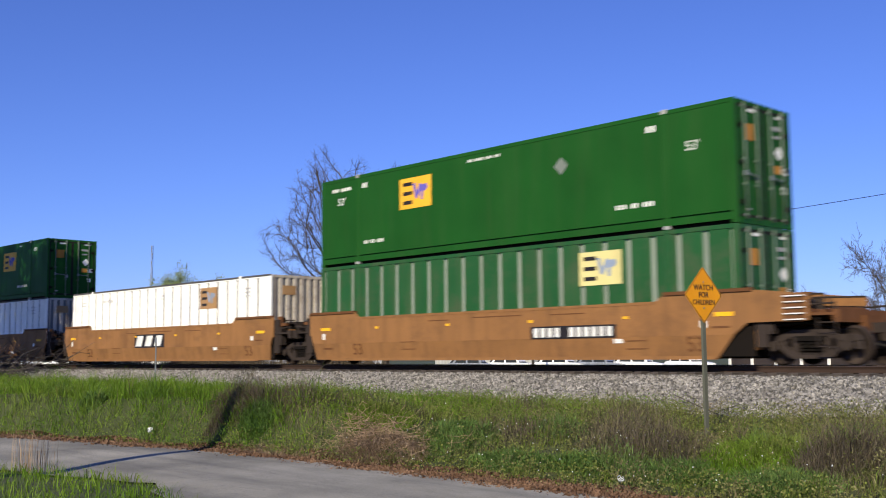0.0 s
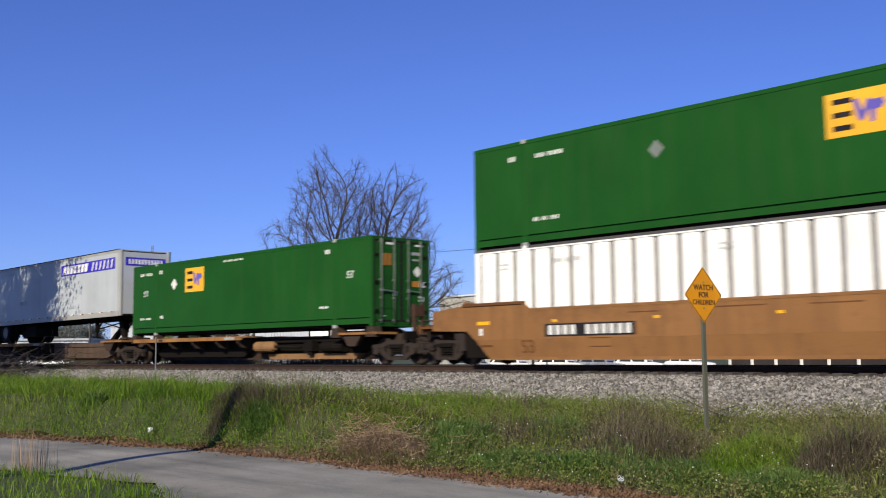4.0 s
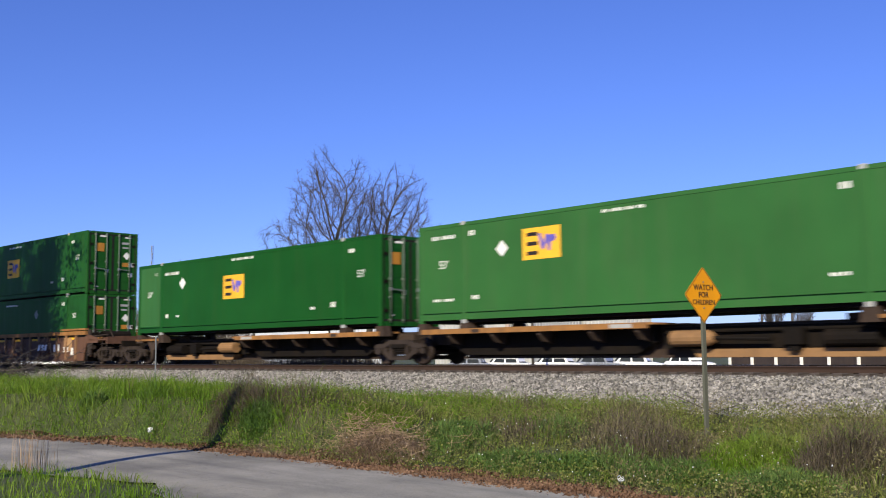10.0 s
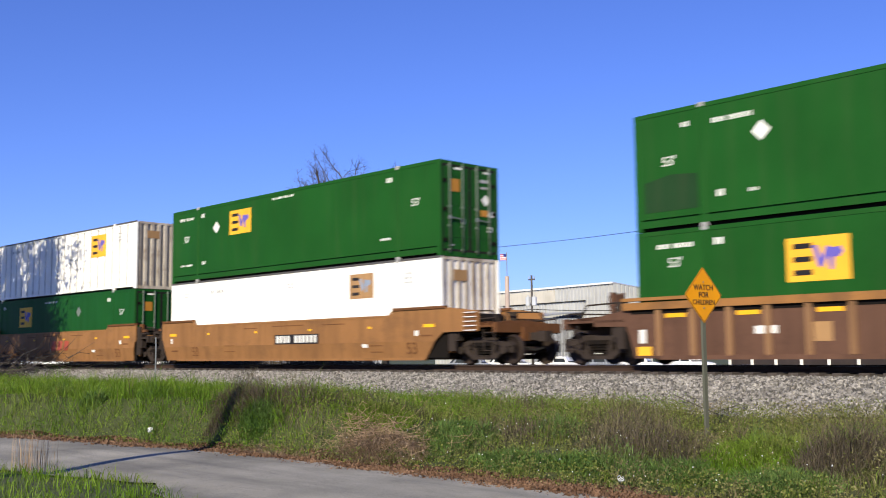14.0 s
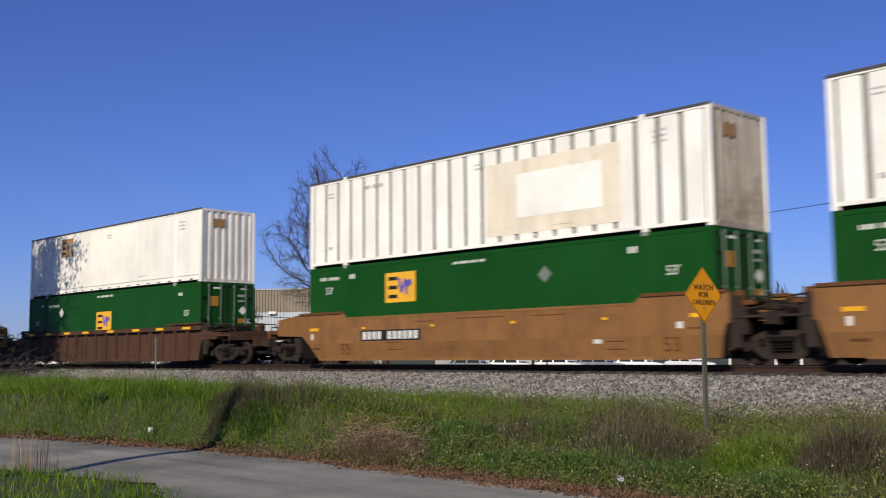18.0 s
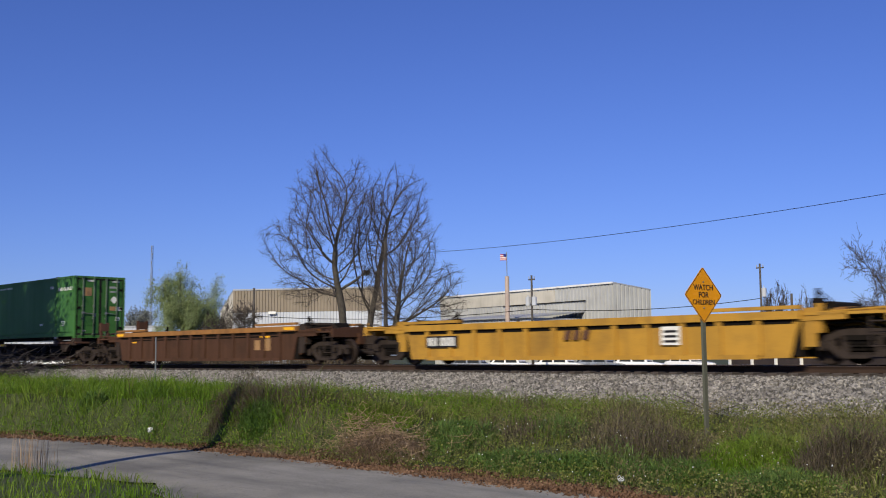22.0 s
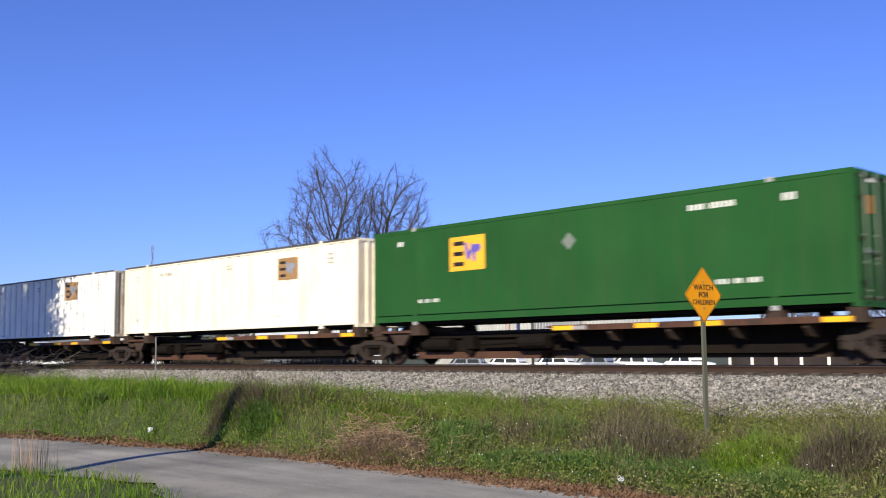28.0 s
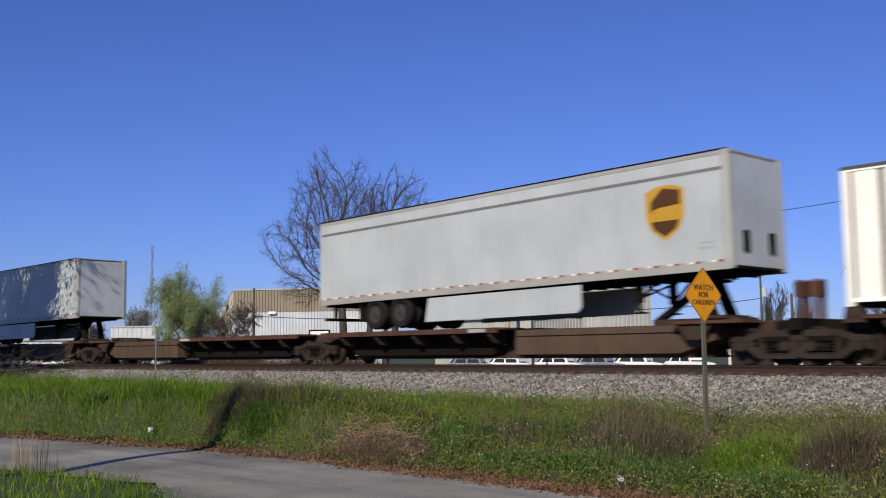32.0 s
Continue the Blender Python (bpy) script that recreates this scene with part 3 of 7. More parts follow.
def tuft(name, label, cx, cy, rx, ry, n, tall, wide, lean, material, category="weeds"):
    """A patch of upright or matted stalks round one place."""
    a, r = rng.uniform(0, 2 * np.pi, n), np.sqrt(rng.random(n))
    x, y = cx + rx * r * np.cos(a), cy + ry * r * np.sin(a)
    h = tall * (1.05 - 0.55 * r ** 2) * rng.uniform(0.5, 1.2, n)
    v, f = blades(x, y, h, rng.uniform(0.5, 1.3, n) * wide, rng.uniform(*lean, n))
    return tagged(new(name, raw_mesh(name, v, f, material)), label, category, kind="stuff")


def brush(cx, cy, rx, ry, h, n, material, name, label):
    """A soft bush of fine short twigs that fill a dome."""
    a, r = rng.uniform(0, 2 * np.pi, n), np.sqrt(rng.random(n))
    x, y = cx + rx * r * np.cos(a) + rng.normal(0, 0.05, n), cy + ry * r * np.sin(a) + rng.normal(0, 0.05, n)
    n0 = clumps(x, y, 0.45, 91)
    dome = 0.95 * h * (1 - r ** 1.6) * (0.25 + 1.1 * n0) * rng.random(n) ** 0.8
    v, f = blades(x, y, rng.uniform(0.05, 0.16, n), rng.uniform(0.003, 0.008, n), rng.uniform(0.2, 2.6, n), height_at(x, y) + dome - 0.02)
    return tagged(new(name, raw_mesh(name, v, f, material)), label, "bush", kind="stuff")


for cx, cy, rx, ry, h, n in ((-16.1, 10.35, 0.85, 0.45, 0.62, 5200), (-15.1, 10.5, 0.8, 0.4, 0.42, 3200), (-8.15, 11.2, 0.95, 0.6, 0.74, 6800), (-8.9, 12.3, 0.7, 0.5, 0.55, 2600), (-5.2, 11.1, 0.55, 0.55, 0.82, 5200), (-14.4, 13.9, 0.6, 0.4, 0.42, 1500), (-12.2, 12.6, 0.9, 0.6, 0.34, 2200), (-10.6, 10.9, 0.6, 0.4, 0.34, 1800)):
    brush(cx, cy, 1.15 * rx, 1.15 * ry, h, int((1.3 if cx < -14.5 else 0.42) * n), WEED_GREY, "dry_bush", "soft grey-brown dry bush on the bank")
for cx, cy, rx, ry, h, n in ((-7.9, 10.3, 0.75, 0.25, 0.42, 4200), (-15.2, 10.0, 0.4, 0.25, 0.40, 2400), (-9.5, 10.25, 0.5, 0.22, 0.30, 2200), (-5.9, 10.3, 0.5, 0.25, 0.34, 2600), (-11.0, 10.4, 0.4, 0.25, 0.32, 1800), (-20.4, 9.4, 0.4, 0.2, 0.36, 1400), (-17.9, 9.3, 0.35, 0.2, 0.28, 1000), (-18.9, 9.9, 0.5, 0.22, 0.30, 1500), (-22.6, 9.6, 0.5, 0.22, 0.34, 1500), (-25.2, 9.5, 0.6, 0.25, 0.36, 1700), (-13.3, 11.3, 0.5, 0.3, 0.34, 1800), (-9.9, 11.6, 0.5, 0.3, 0.36, 1900), (-6.8, 11.9, 0.4, 0.3, 0.36, 1600)):
    brush(cx, cy, rx, ry, h, int(0.65 * n), WEED_DARK, "dark_bush", "dark green bushy weeds low on the bank")

# dry weeds along the top of the bank, dark clumps and the matted straw below them
for cx, cy, rx, ry, n, h in ((-15.9, 10.25, 0.9, 0.42, 2700, 0.50), (-15.0, 10.6, 0.9, 0.4, 1800, 0.36), (-16.25, 9.75, 0.16, 0.28, 500, 0.34), (-13.8, 11.2, 1.6, 0.7, 2600, 0.30), (-12.6, 13.5, 2.4, 1.2, 2400, 0.26), (-13.6, 15.0, 0.6, 0.5, 260, 0.75), (-7.9, 11.0, 0.95, 0.60, 1000, 0.55), (-8.6, 12.0, 1.0, 0.8, 600, 0.46), (-9.4, 12.7, 0.8, 0.6, 320, 0.82), (-5.45, 11.2, 0.48, 0.6, 1300, 0.66), (-5.0, 12.3, 0.6, 0.8, 700, 0.55), (-10.4, 11.8, 1.2, 0.9, 2200, 0.28), (-26.0, 14.6, 3.0, 0.6, 900, 0.38), (-6.3, 13.4, 1.6, 0.9, 1200, 0.30), (-7.15, 11.9, 0.10, 0.10, 90, 0.62)):
    tuft("dry_weeds", "thin brown dry weed stalks in the grass", cx, cy, rx, ry, n, h, 0.006, (0.05, 1.1), WEED)
for cx, cy, rx, ry, n, h in ((-15.35, 10.0, 0.42, 0.28, 2200, 0.34), (-8.5, 10.45, 0.55, 0.32, 2400, 0.26), (-7.2, 10.6, 0.6, 0.35, 2600, 0.28), (-9.6, 10.3, 0.9, 0.30, 2400, 0.22), (-5.9, 10.5, 0.8, 0.35, 2400, 0.26), (-11.2, 10.9, 0.7, 0.45, 2200, 0.30), (-20.3, 9.3, 0.35, 0.25, 900, 0.32)):
    tuft("leafy_weeds", "low dark green leafy weeds", cx, cy, rx, ry, n, h, 0.014, (0.2, 1.4), WEED_DARK)
for cx, cy, rx, ry, n, h in ((-6.6, 11.4, 0.75, 0.8, 5200, 0.34), (-12.9, 10.7, 0.7, 0.5, 2600, 0.28), (-10.9, 12.4, 1.0, 0.8, 3000, 0.26), (-5.9, 12.6, 0.5, 0.5, 1600, 0.36)):
    tuft("lush_grass", "tall lush yellow-green grass clump on the bank", cx, cy, rx, ry, n, h, 0.010, (0.15, 1.2), BLADE, "grass")
tuft("straw_heap", "matted heap of dry straw-coloured stalks at the road's edge", -12.0, 9.98, 0.85, 0.42, 4400, 0.46, 0.008, (0.7, 2.0), STRAW, "dry grass")
tuft("straw_heap", "low strip of dry stalks beside the lane", -14.2, 9.52, 1.3, 0.22, 2600, 0.18, 0.008, (0.8, 2.2), STRAW, "dry grass")
for cx in (-14.7, -14.1):
    tuft("tall_grass", "thin tall dry grass on the near verge", cx, 5.75, 0.32, 0.2, 46, 0.85, 0.006, (0.05, 0.3), STRAW, "grass")
for cx, cy, rx, ry, n, h in ((-52.0, 31.0, 6.0, 1.5, 5200, 1.9), (-40.5, 30.0, 5.0, 1.2, 3600, 1.6), (-66.0, 31.0, 8.0, 1.5, 4200, 1.6)):
    tuft("dry_brush", "tall brown-grey dry brush behind the railway bank", cx, cy, rx, ry, n, h, 0.03, (0.05, 0.6), WEED)


def twisted(n, cx, cy, rx, ry, z0, z1, length, thick, material, name, label):
    """Loose thin sticks lying about."""
    vs, fs = [], []
    for i in range(n):
        p = np.array([cx + rng.normal() * rx, cy + rng.normal() * ry, 0])
        p[2] = float(height_at(np.array([p[0]]), np.array([p[1]]))[0]) + rng.uniform(z0, z1)
        d = rng.normal(size=3) * (1, 1, 0.35)
        d /= np.linalg.norm(d)
        for k in range(3):
            q = p + d * length * rng.uniform(0.2, 0.45)
            s = np.cross(d, rng.normal(size=3))
            s *= thick * (1 - 0.25 * k) / np.linalg.norm(s)
            u = np.cross(d, s)
            b = len(vs)
            vs += [p + s, p - 0.5 * s + 0.87 * u, p - 0.5 * s - 0.87 * u, q + s * 0.8, q - 0.4 * s + 0.7 * u, q - 0.4 * s - 0.7 * u]
            fs += [(b, b + 1, b + 4), (b, b + 4, b + 3), (b + 1, b + 2, b + 5), (b + 1, b + 5, b + 4), (b + 2, b, b + 3), (b + 2, b + 3, b + 5)]
            p, d = q, d + rng.normal(size=3) * 0.35
            d /= np.linalg.norm(d)
    return tagged(new(name, raw_mesh(name, vs, fs, material)), label, "branches", kind="stuff")


twisted(1300, -55.5, 18.4, 4.6, 1.3, 0.02, 0.85, 1.9, 0.018, TWIG, "brush_pile", "grey-brown cut branches heaped beside the track")
twisted(14, -18.5, 16.8, 3.0, 0.5, 0.03, 0.10, 1.2, 0.012, TWIG, "fallen_twigs", "thin fallen twigs on the ballast edge")
twisted(7, -14.2, 10.5, 0.5, 0.25, 0.2, 0.4, 0.7, 0.006, TWIG, "bramble", "thin arching dry brambles over the grass")

twisted(560, -12.1, 9.98, 0.46, 0.20, 0.02, 0.46, 0.36, 0.0045, STRAW, "straw_tangle", "tangled pale dry stalks over the straw heap")

# dead leaves along the edge of the lane
n = 34000
x = 1.0 - 40.0 * rng.random(n) ** 1.15
y = road_far(x) + np.minimum(rng.normal(0.12, 0.24, n) * (0.6 + 0.8 * clumps(x, 0 * x, 1.6, 77)), 0.30 + 0.22 * smooth(-15.0, -12.0, x)) + 0.05 * np.sin(2.3 * x)
v, f = scatter_pieces(n, [(1, 0, 0), (0, 0.6, 0.12), (-1, 0, 0), (0, -0.6, 0.12)], [(0, 1, 2), (0, 2, 3)], (x, y, height_at(x, y) + 0.035), rng.uniform(0.02, 0.05, (n, 3)))
tagged(new("dead_leaves", raw_mesh("leaves", v, f, LITTER)), "drift of brown dead leaves along the lane", "leaves", kind="stuff")
n = 130
x = rng.uniform(-13, -3, n)
y = road_far(x) + rng.uniform(0.3, 2.6, n)
v, f = scatter_pieces(n, OCTA_V, OCTA_F, (x, y, height_at(x, y) + rng.uniform(0.10, 0.28, n)), np.repeat(rng.uniform(0.006, 0.012, (n, 1)), 3, 1))
tagged(new("white_flowers", raw_mesh("flowers", v, f, PETAL)), "tiny white wild flowers in the grass", "flowers", kind="stuff")


def tree_limbs(seed, height, spread, levels, fork=(3, 5), thin=0.62, droop=0.0, start=0.28, base=0.26, lift=0.12, slim=0.016):
    """Grows limbs: lists of (from, to, radius, radius, level)."""
    r = np.random.default_rng(seed)
    out = []

    def grow(p, d, length, rad, level):
        segs = 4 if level < 2 else 3
        pts = [p]
        for k in range(segs):
            d = d + r.normal(size=3) * (0.08 + 0.045 * level) + np.array([0, 0, 0.05 - droop * level])
            d = d / np.linalg.norm(d)
            q = pts[-1] + d * length / segs
            r1 = rad * (1 - (1 - thin) * (k + 1) / segs)
            out.append((pts[-1], q, rad * (1 - (1 - thin) * k / segs), r1, level))
            pts.append(q)
            if level < levels and (level > 0 or k >= 1):
                for c in range((r.integers(1, 3) if level < 3 or r.random() < 0.35 else 1) if level else r.integers(fork[0], fork[1]) // 2 + 1):
                    a = r.normal(size=3)
                    a -= a.dot(d) * d
                    a /= np.linalg.norm(a)
                    e = d * r.uniform(0.45, 0.9) + a * spread * r.uniform(0.6, 1.1)
                    e[2] = e[2] * 0.85 + lift
                    grow(q, e / np.linalg.norm(e), length * r.uniform(0.50, 0.74), max(slim, r1 * r.uniform(0.45, 0.68)), level + 1)
        return pts

    grow(np.zeros(3), np.array([0.0, 0.0, 1.0]), height * (start + 0.28), base, 0)
    return out


def limb_mesh(limbs, material, sides):
    a = np.array([l[0] for l in limbs])
    b = np.array([l[1] for l in limbs])
    r0 = np.array([l[2] for l in limbs])[:, None]
    r1 = np.array([l[3] for l in limbs])[:, None]
    d = (b - a) / np.maximum(np.linalg.norm(b - a, axis=1, keepdims=True), 1e-6)
    s = np.cross(d, np.where(np.abs(d[:, 2:3]) > 0.9, np.array([[1.0, 0, 0]]), np.array([[0, 0, 1.0]])))
    s /= np.linalg.norm(s, axis=1, keepdims=True)
    u = np.cross(d, s)
    v = []
    for k in range(sides):
        c, q = math.cos(2 * math.pi * k / sides), math.sin(2 * math.pi * k / sides)
        v.append(a + (s * c + u * q) * r0)
    for k in range(sides):
        c, q = math.cos(2 * math.pi * k / sides), math.sin(2 * math.pi * k / sides)
        v.append(b + (s * c + u * q) * r1)
    v = np.stack(v, 1).reshape(-1, 3)
    quads = np.array([(k, (k + 1) % sides, sides + (k + 1) % sides, sides + k) for k in range(sides)])
    f = (quads[None] + (np.arange(len(limbs)) * 2 * sides)[:, None, None]).reshape(-1, 4)
    return raw_mesh("limbs", v, f, material, True)


def tree(name, label, x, y, z, height, spread=0.8, levels=4, seed=1, base=0.26, leaves=0, leaf_size=0.12, leaf_mat=None, start=0.28, twig=TWIG, wide=None, lift=0.12, slim=0.016, fluff=0.0):
    """A tree: trunk and main limbs, fine branches, and leaves where it has any."""
    t = thing(name, label, "tree", at=pose(x, y, z, 0, 0, seed * 37.0))
    limbs = tree_limbs(seed, height, spread, levels, base=base, start=start, lift=lift, slim=slim)
    top = max(max(l[0][2], l[1][2]) for l in limbs)
    k = height / top
    reach = np.percentile([math.hypot(l[1][0], l[1][1]) for l in limbs], 97)
    flat = wide / reach if wide else k
    sc = np.array([flat, flat, k])
    limbs = [(l[0] * sc, l[1] * sc, l[2], l[3], l[4]) for l in limbs]
    part("trunk", limb_mesh([l for l in limbs if l[4] < 2], BARK, 7), None, t)
    fine = [l for l in limbs if l[4] >= 2]
    tagged(part("twigwork", limb_mesh(fine, twig, 3), None, t), kind="stuff")
    if leaves:
        tips = np.array([l[1] for l in fine if l[4] >= levels - 1])
        pick = tips[rng.integers(0, len(tips), leaves)] + rng.normal(size=(leaves, 3)) * max(leaf_size * 2.2, fluff)
        v, f = scatter_pieces(leaves, [(1, 0, 0), (0, 0.55, 0.1), (-1, 0, 0), (0, -0.55, 0.1)], [(0, 1, 2), (0, 2, 3)], tuple(pick.T), rng.uniform(0.6, 1.3, (leaves, 1)) * np.full((1, 3), leaf_size))
        tagged(part("foliage", raw_mesh("leaves", v, f, leaf_mat), None, t), kind="stuff")
    return t


def grown_tree(name, label, x, y, z, lobes, seed, base, twig=TWIG, buds=900, step=0.34, fork_at=2.2, slim=0.012, bunch=1):
    """A bare tree whose limbs grow into crowns of air: lobes are (dx, dy, height, half width, half height)."""
    r = np.random.default_rng(seed)
    pts = []
    for dx, dy, zc, hw, hh in lobes:
        n = int(buds * hw * hw * hh / 14.0)
        q = r.normal(size=(n, 3))
        q *= (r.random((n, 1)) ** 0.30) / np.linalg.norm(q, axis=1, keepdims=True)
        q *= 1 + 0.22 * np.sin(q @ r.normal(size=(3, 1)) * 4.0) + 0.10 * r.normal(size=(n, 1))
        pts.append(q * (hw, hw, hh) + (dx, dy, zc))
    goal = np.concatenate(pts)
    lump = sum(np.sin(goal @ r.normal(size=3) * 1.9 + r.uniform(0, 6)) for k in range(5))
    goal = goal[lump > -1.1 + 0.6 * r.normal(size=len(goal))]
    node = [np.array([0.0, 0.0, 0.0])]
    above = [-1]
    while node[-1][2] < fork_at:
        node.append(node[-1] + np.array([r.normal() * 0.014, r.normal() * 0.014, step]))
        above.append(len(node) - 2)
    N = np.array(node)
    near = np.full(len(goal), 1e9)
    who = np.zeros(len(goal), int)
    for k in range(len(N)):
        d = np.linalg.norm(goal - N[k], axis=1)
        who = np.where(d < near, k, who)
        near = np.minimum(near, d)
    alive = np.ones(len(goal), bool)
    for turn in range(90):
        if not alive.any():
            break
        pull = goal[alive] - N[who[alive]]
        pull /= np.linalg.norm(pull, axis=1, keepdims=True)
        sums = {}
        for k, v in zip(who[alive], pull):
            sums[k] = sums.get(k, 0) + v
        fresh = []
        for k, v in sums.items():
            last = N[k] - N[above[k]] if above[k] >= 0 else np.array([0, 0, 1.0])
            v = v / max(np.linalg.norm(v), 1e-6) + 0.55 * last / step + r.normal(size=3) * 0.16
            fresh.append((k, N[k] + v / np.linalg.norm(v) * step))
        start = len(N)
        N = np.concatenate([N, [p for k, p in fresh]])
        above += [k for k, p in fresh]
        for i in range(start, len(N)):
            d = np.linalg.norm(goal - N[i], axis=1)
            who = np.where(d < near, i, who)
            near = np.minimum(near, d)
        alive &= near > 0.42
    flow = np.zeros(len(N))
    for i in range(len(N) - 1, 0, -1):
        flow[i] = max(flow[i], 1.0)
        flow[above[i]] += flow[i]
    heir = {}
    for i in range(1, len(N)):
        k = above[i]
        if k not in heir or flow[i] > flow[heir[k]]:
            heir[k] = i
    for turn in range(3):                       # limbs run on in easy curves
        M = N.copy()
        for k, i in heir.items():
            if k > 0:
                M[k] = 0.5 * N[k] + 0.25 * (N[above[k]] + N[i])
        N = M
    rad = np.maximum(slim, base * (flow / flow[0]) ** 0.48)
    thick, fine = [], []
    for i in range(1, len(N)):
        k = above[i]
        one = (N[k], N[i], rad[i] * 1.0 if k and flow[k] > 1.5 * flow[i] else rad[k], rad[i], 0)
        (thick if rad[i] > 0.075 else fine).append(one)
    for i in np.nonzero(flow < 14)[0]:
        for c in range(4 if flow[i] < 4 else 1 + bunch):
            d = N[i] - N[above[i]]
            d = d / np.linalg.norm(d) + r.normal(size=3) * 0.75 + np.array([0, 0, 0.18])
            p = N[i]
            for s in range(3):
                d = d / np.linalg.norm(d) + r.normal(size=3) * 0.28
                q = p + d / np.linalg.norm(d) * r.uniform(0.10, 0.24)
                fine.append((p, q, 0.009 - 0.002 * s, 0.007 - 0.002 * s, 1))
                p = q
    t = thing(name, label, "tree", at=pose(x, y, z))
    part("trunk", limb_mesh(thick, BARK, 7), None, t)
    tagged(part("twigwork", limb_mesh(fine, twig, 3), None, t), kind="stuff")
    return t


AX, AY = 0.685, 0.728          # the line along which the three trees stand side by side


def spread_lobes(*rows):
    """Crowns given by their way along the row of trees, way behind it, height, half width and half height."""
    return tuple((AX * a - AY * b, AY * a + AX * b, z, hw, hh) for a, b, z, hw, hh in rows)


grown_tree("bare_tree", "tall leafless tree with a wide rounded crown behind the track", -49.5, 38.2, -0.3, spread_lobes((-0.9, 0.2, 10.3, 2.5, 2.8), (-3.0, -0.4, 8.5, 1.9, 1.25), (-2.2, 0.5, 6.1, 2.0, 1.1), (-1.2, 0.0, 13.0, 0.85, 1.55), (-0.4, 0.2, 12.6, 0.6, 1.0), (2.0, 0.0, 12.2, 0.5, 0.8), (0.9, -0.3, 10.9, 1.5, 2.1), (0.6, 0.3, 7.4, 1.2, 1.4)), 11, 0.23, fork_at=4.6, buds=2600, bunch=5)
grown_tree("bare_tree", "leafless tree with pale upright limbs and fine twigs", -50.0, 40.6, -0.3, spread_lobes((1.3, 0.0, 10.9, 2.0, 2.2), (0.1, 0.2, 9.3, 1.6, 2.2), (2.7, 0.0, 11.3, 1.2, 1.5), (0.3, -0.2, 6.0, 1.3, 1.5)), 23, 0.20, fork_at=3.0, buds=2700, bunch=5)
grown_tree("bare_tree", "low dense leafless tree with dark twigs", -46.8, 39.3, -0.3, spread_lobes((1.3, 0.0, 7.6, 1.9, 2.0), (2.7, 0.2, 5.8, 1.6, 1.7), (0.6, -0.2, 5.2, 1.5, 1.6), (3.7, 0.0, 4.7, 1.0, 1.1)), 35, 0.20, fork_at=1.2, buds=8500, bunch=6, slim=0.015)
tree("leafy_tree", "round tree in pale green spring leaf", -65.3, 36.9, -0.3, 8.5, 0.9, 4, 12, 0.18, 56000, 0.052, TREE_LEAF, wide=2.75, lift=0.02, fluff=0.17)
tree("bare_shrub", "brown leafless shrub beside the beige shed", -62.6, 38.6, -0.3, 6.4, 0.9, 5, 9, 0.10, start=0.1, wide=2.4)
tree("bare_tree", "leafless tree beside the utility pole", -53.2, 95.8, -0.4, 9.2, 0.6, 5, 15, 0.14, wide=1.5)
tree("bare_tree", "small leafless tree beyond the storage sheds", -49.9, 95.5, -0.4, 8.6, 0.7, 4, 16, 0.13, wide=1.5)
tree("bare_tree", "leafless tree with pale fine twigs", -31.2, 74.5, -0.4, 11.6, 0.9, 5, 19, 0.22, wide=4.4)
tree("leafy_tree", "distant round tree in green leaf greyed by painted haze", -182.0, 79.0, -0.5, 10.0, 1.0, 3, 21, 0.25, 12000, 0.17, FAR_LEAF, lift=0.02, fluff=0.28, wide=5.0)
tree("leafy_tree", "distant low tree in green leaf greyed by painted haze", -143.0, 72.0, -0.5, 9.2, 1.0, 3, 22, 0.25, 10000, 0.16, FAR_LEAF, lift=0.02, fluff=0.28, wide=4.2)
tree("leafy_tree", "distant green tree beside the yard, greyed by painted haze", -190.0, 68.0, -0.5, 8.0, 1.0, 3, 24, 0.25, 10000, 0.17, FAR_LEAF, lift=0.02, fluff=0.28, wide=4.6)
# a tall half-leafed tree beside the line whose shadow falls on the passing train
tree("shade_tree", "tall tree in thin leaf beside the railway", -47.2, 8.6, 0.0, 17.5, 0.95, 5, 31, 0.38, 38000, 0.11, SHADE_LEAF, wide=6.2)

# ---- sheds and yard behind the track ----
LAND = -0.38


def wall_between(bm, p, q, z0, z1, pitch=0.0, deep=0.05, z2=None):
    """A folded metal wall from p to q; z2 is its height at q."""
    p, q = Vector((*p, 0)), Vector((*q, 0))
    d = (q - p)
    L = d.length
    d.normalize()
    nrm = Vector((d.y, -d.x, 0))
    z2 = z1 if z2 is None else z2
    n = max(1, round(L / pitch)) if pitch else 1
    line = []
    for i in range(n):
        a = i * L / n
        w = L / n
        line += [(a, 0), (a + 0.62 * w, 0), (a + 0.70 * w, deep), (a + 0.92 * w, deep)] if pitch else [(a, 0)]
    line.append((L, 0))
    lo = [bm.verts.new(p + d * a - nrm * e + Vector((0, 0, z0))) for a, e in line]
    hi = [bm.verts.new(p + d * a - nrm * e + Vector((0, 0, z1 + (z2 - z1) * a / L))) for a, e in line]
    for i in range(len(line) - 1):
        bm.faces.new((lo[i], lo[i + 1], hi[i + 1], hi[i]))


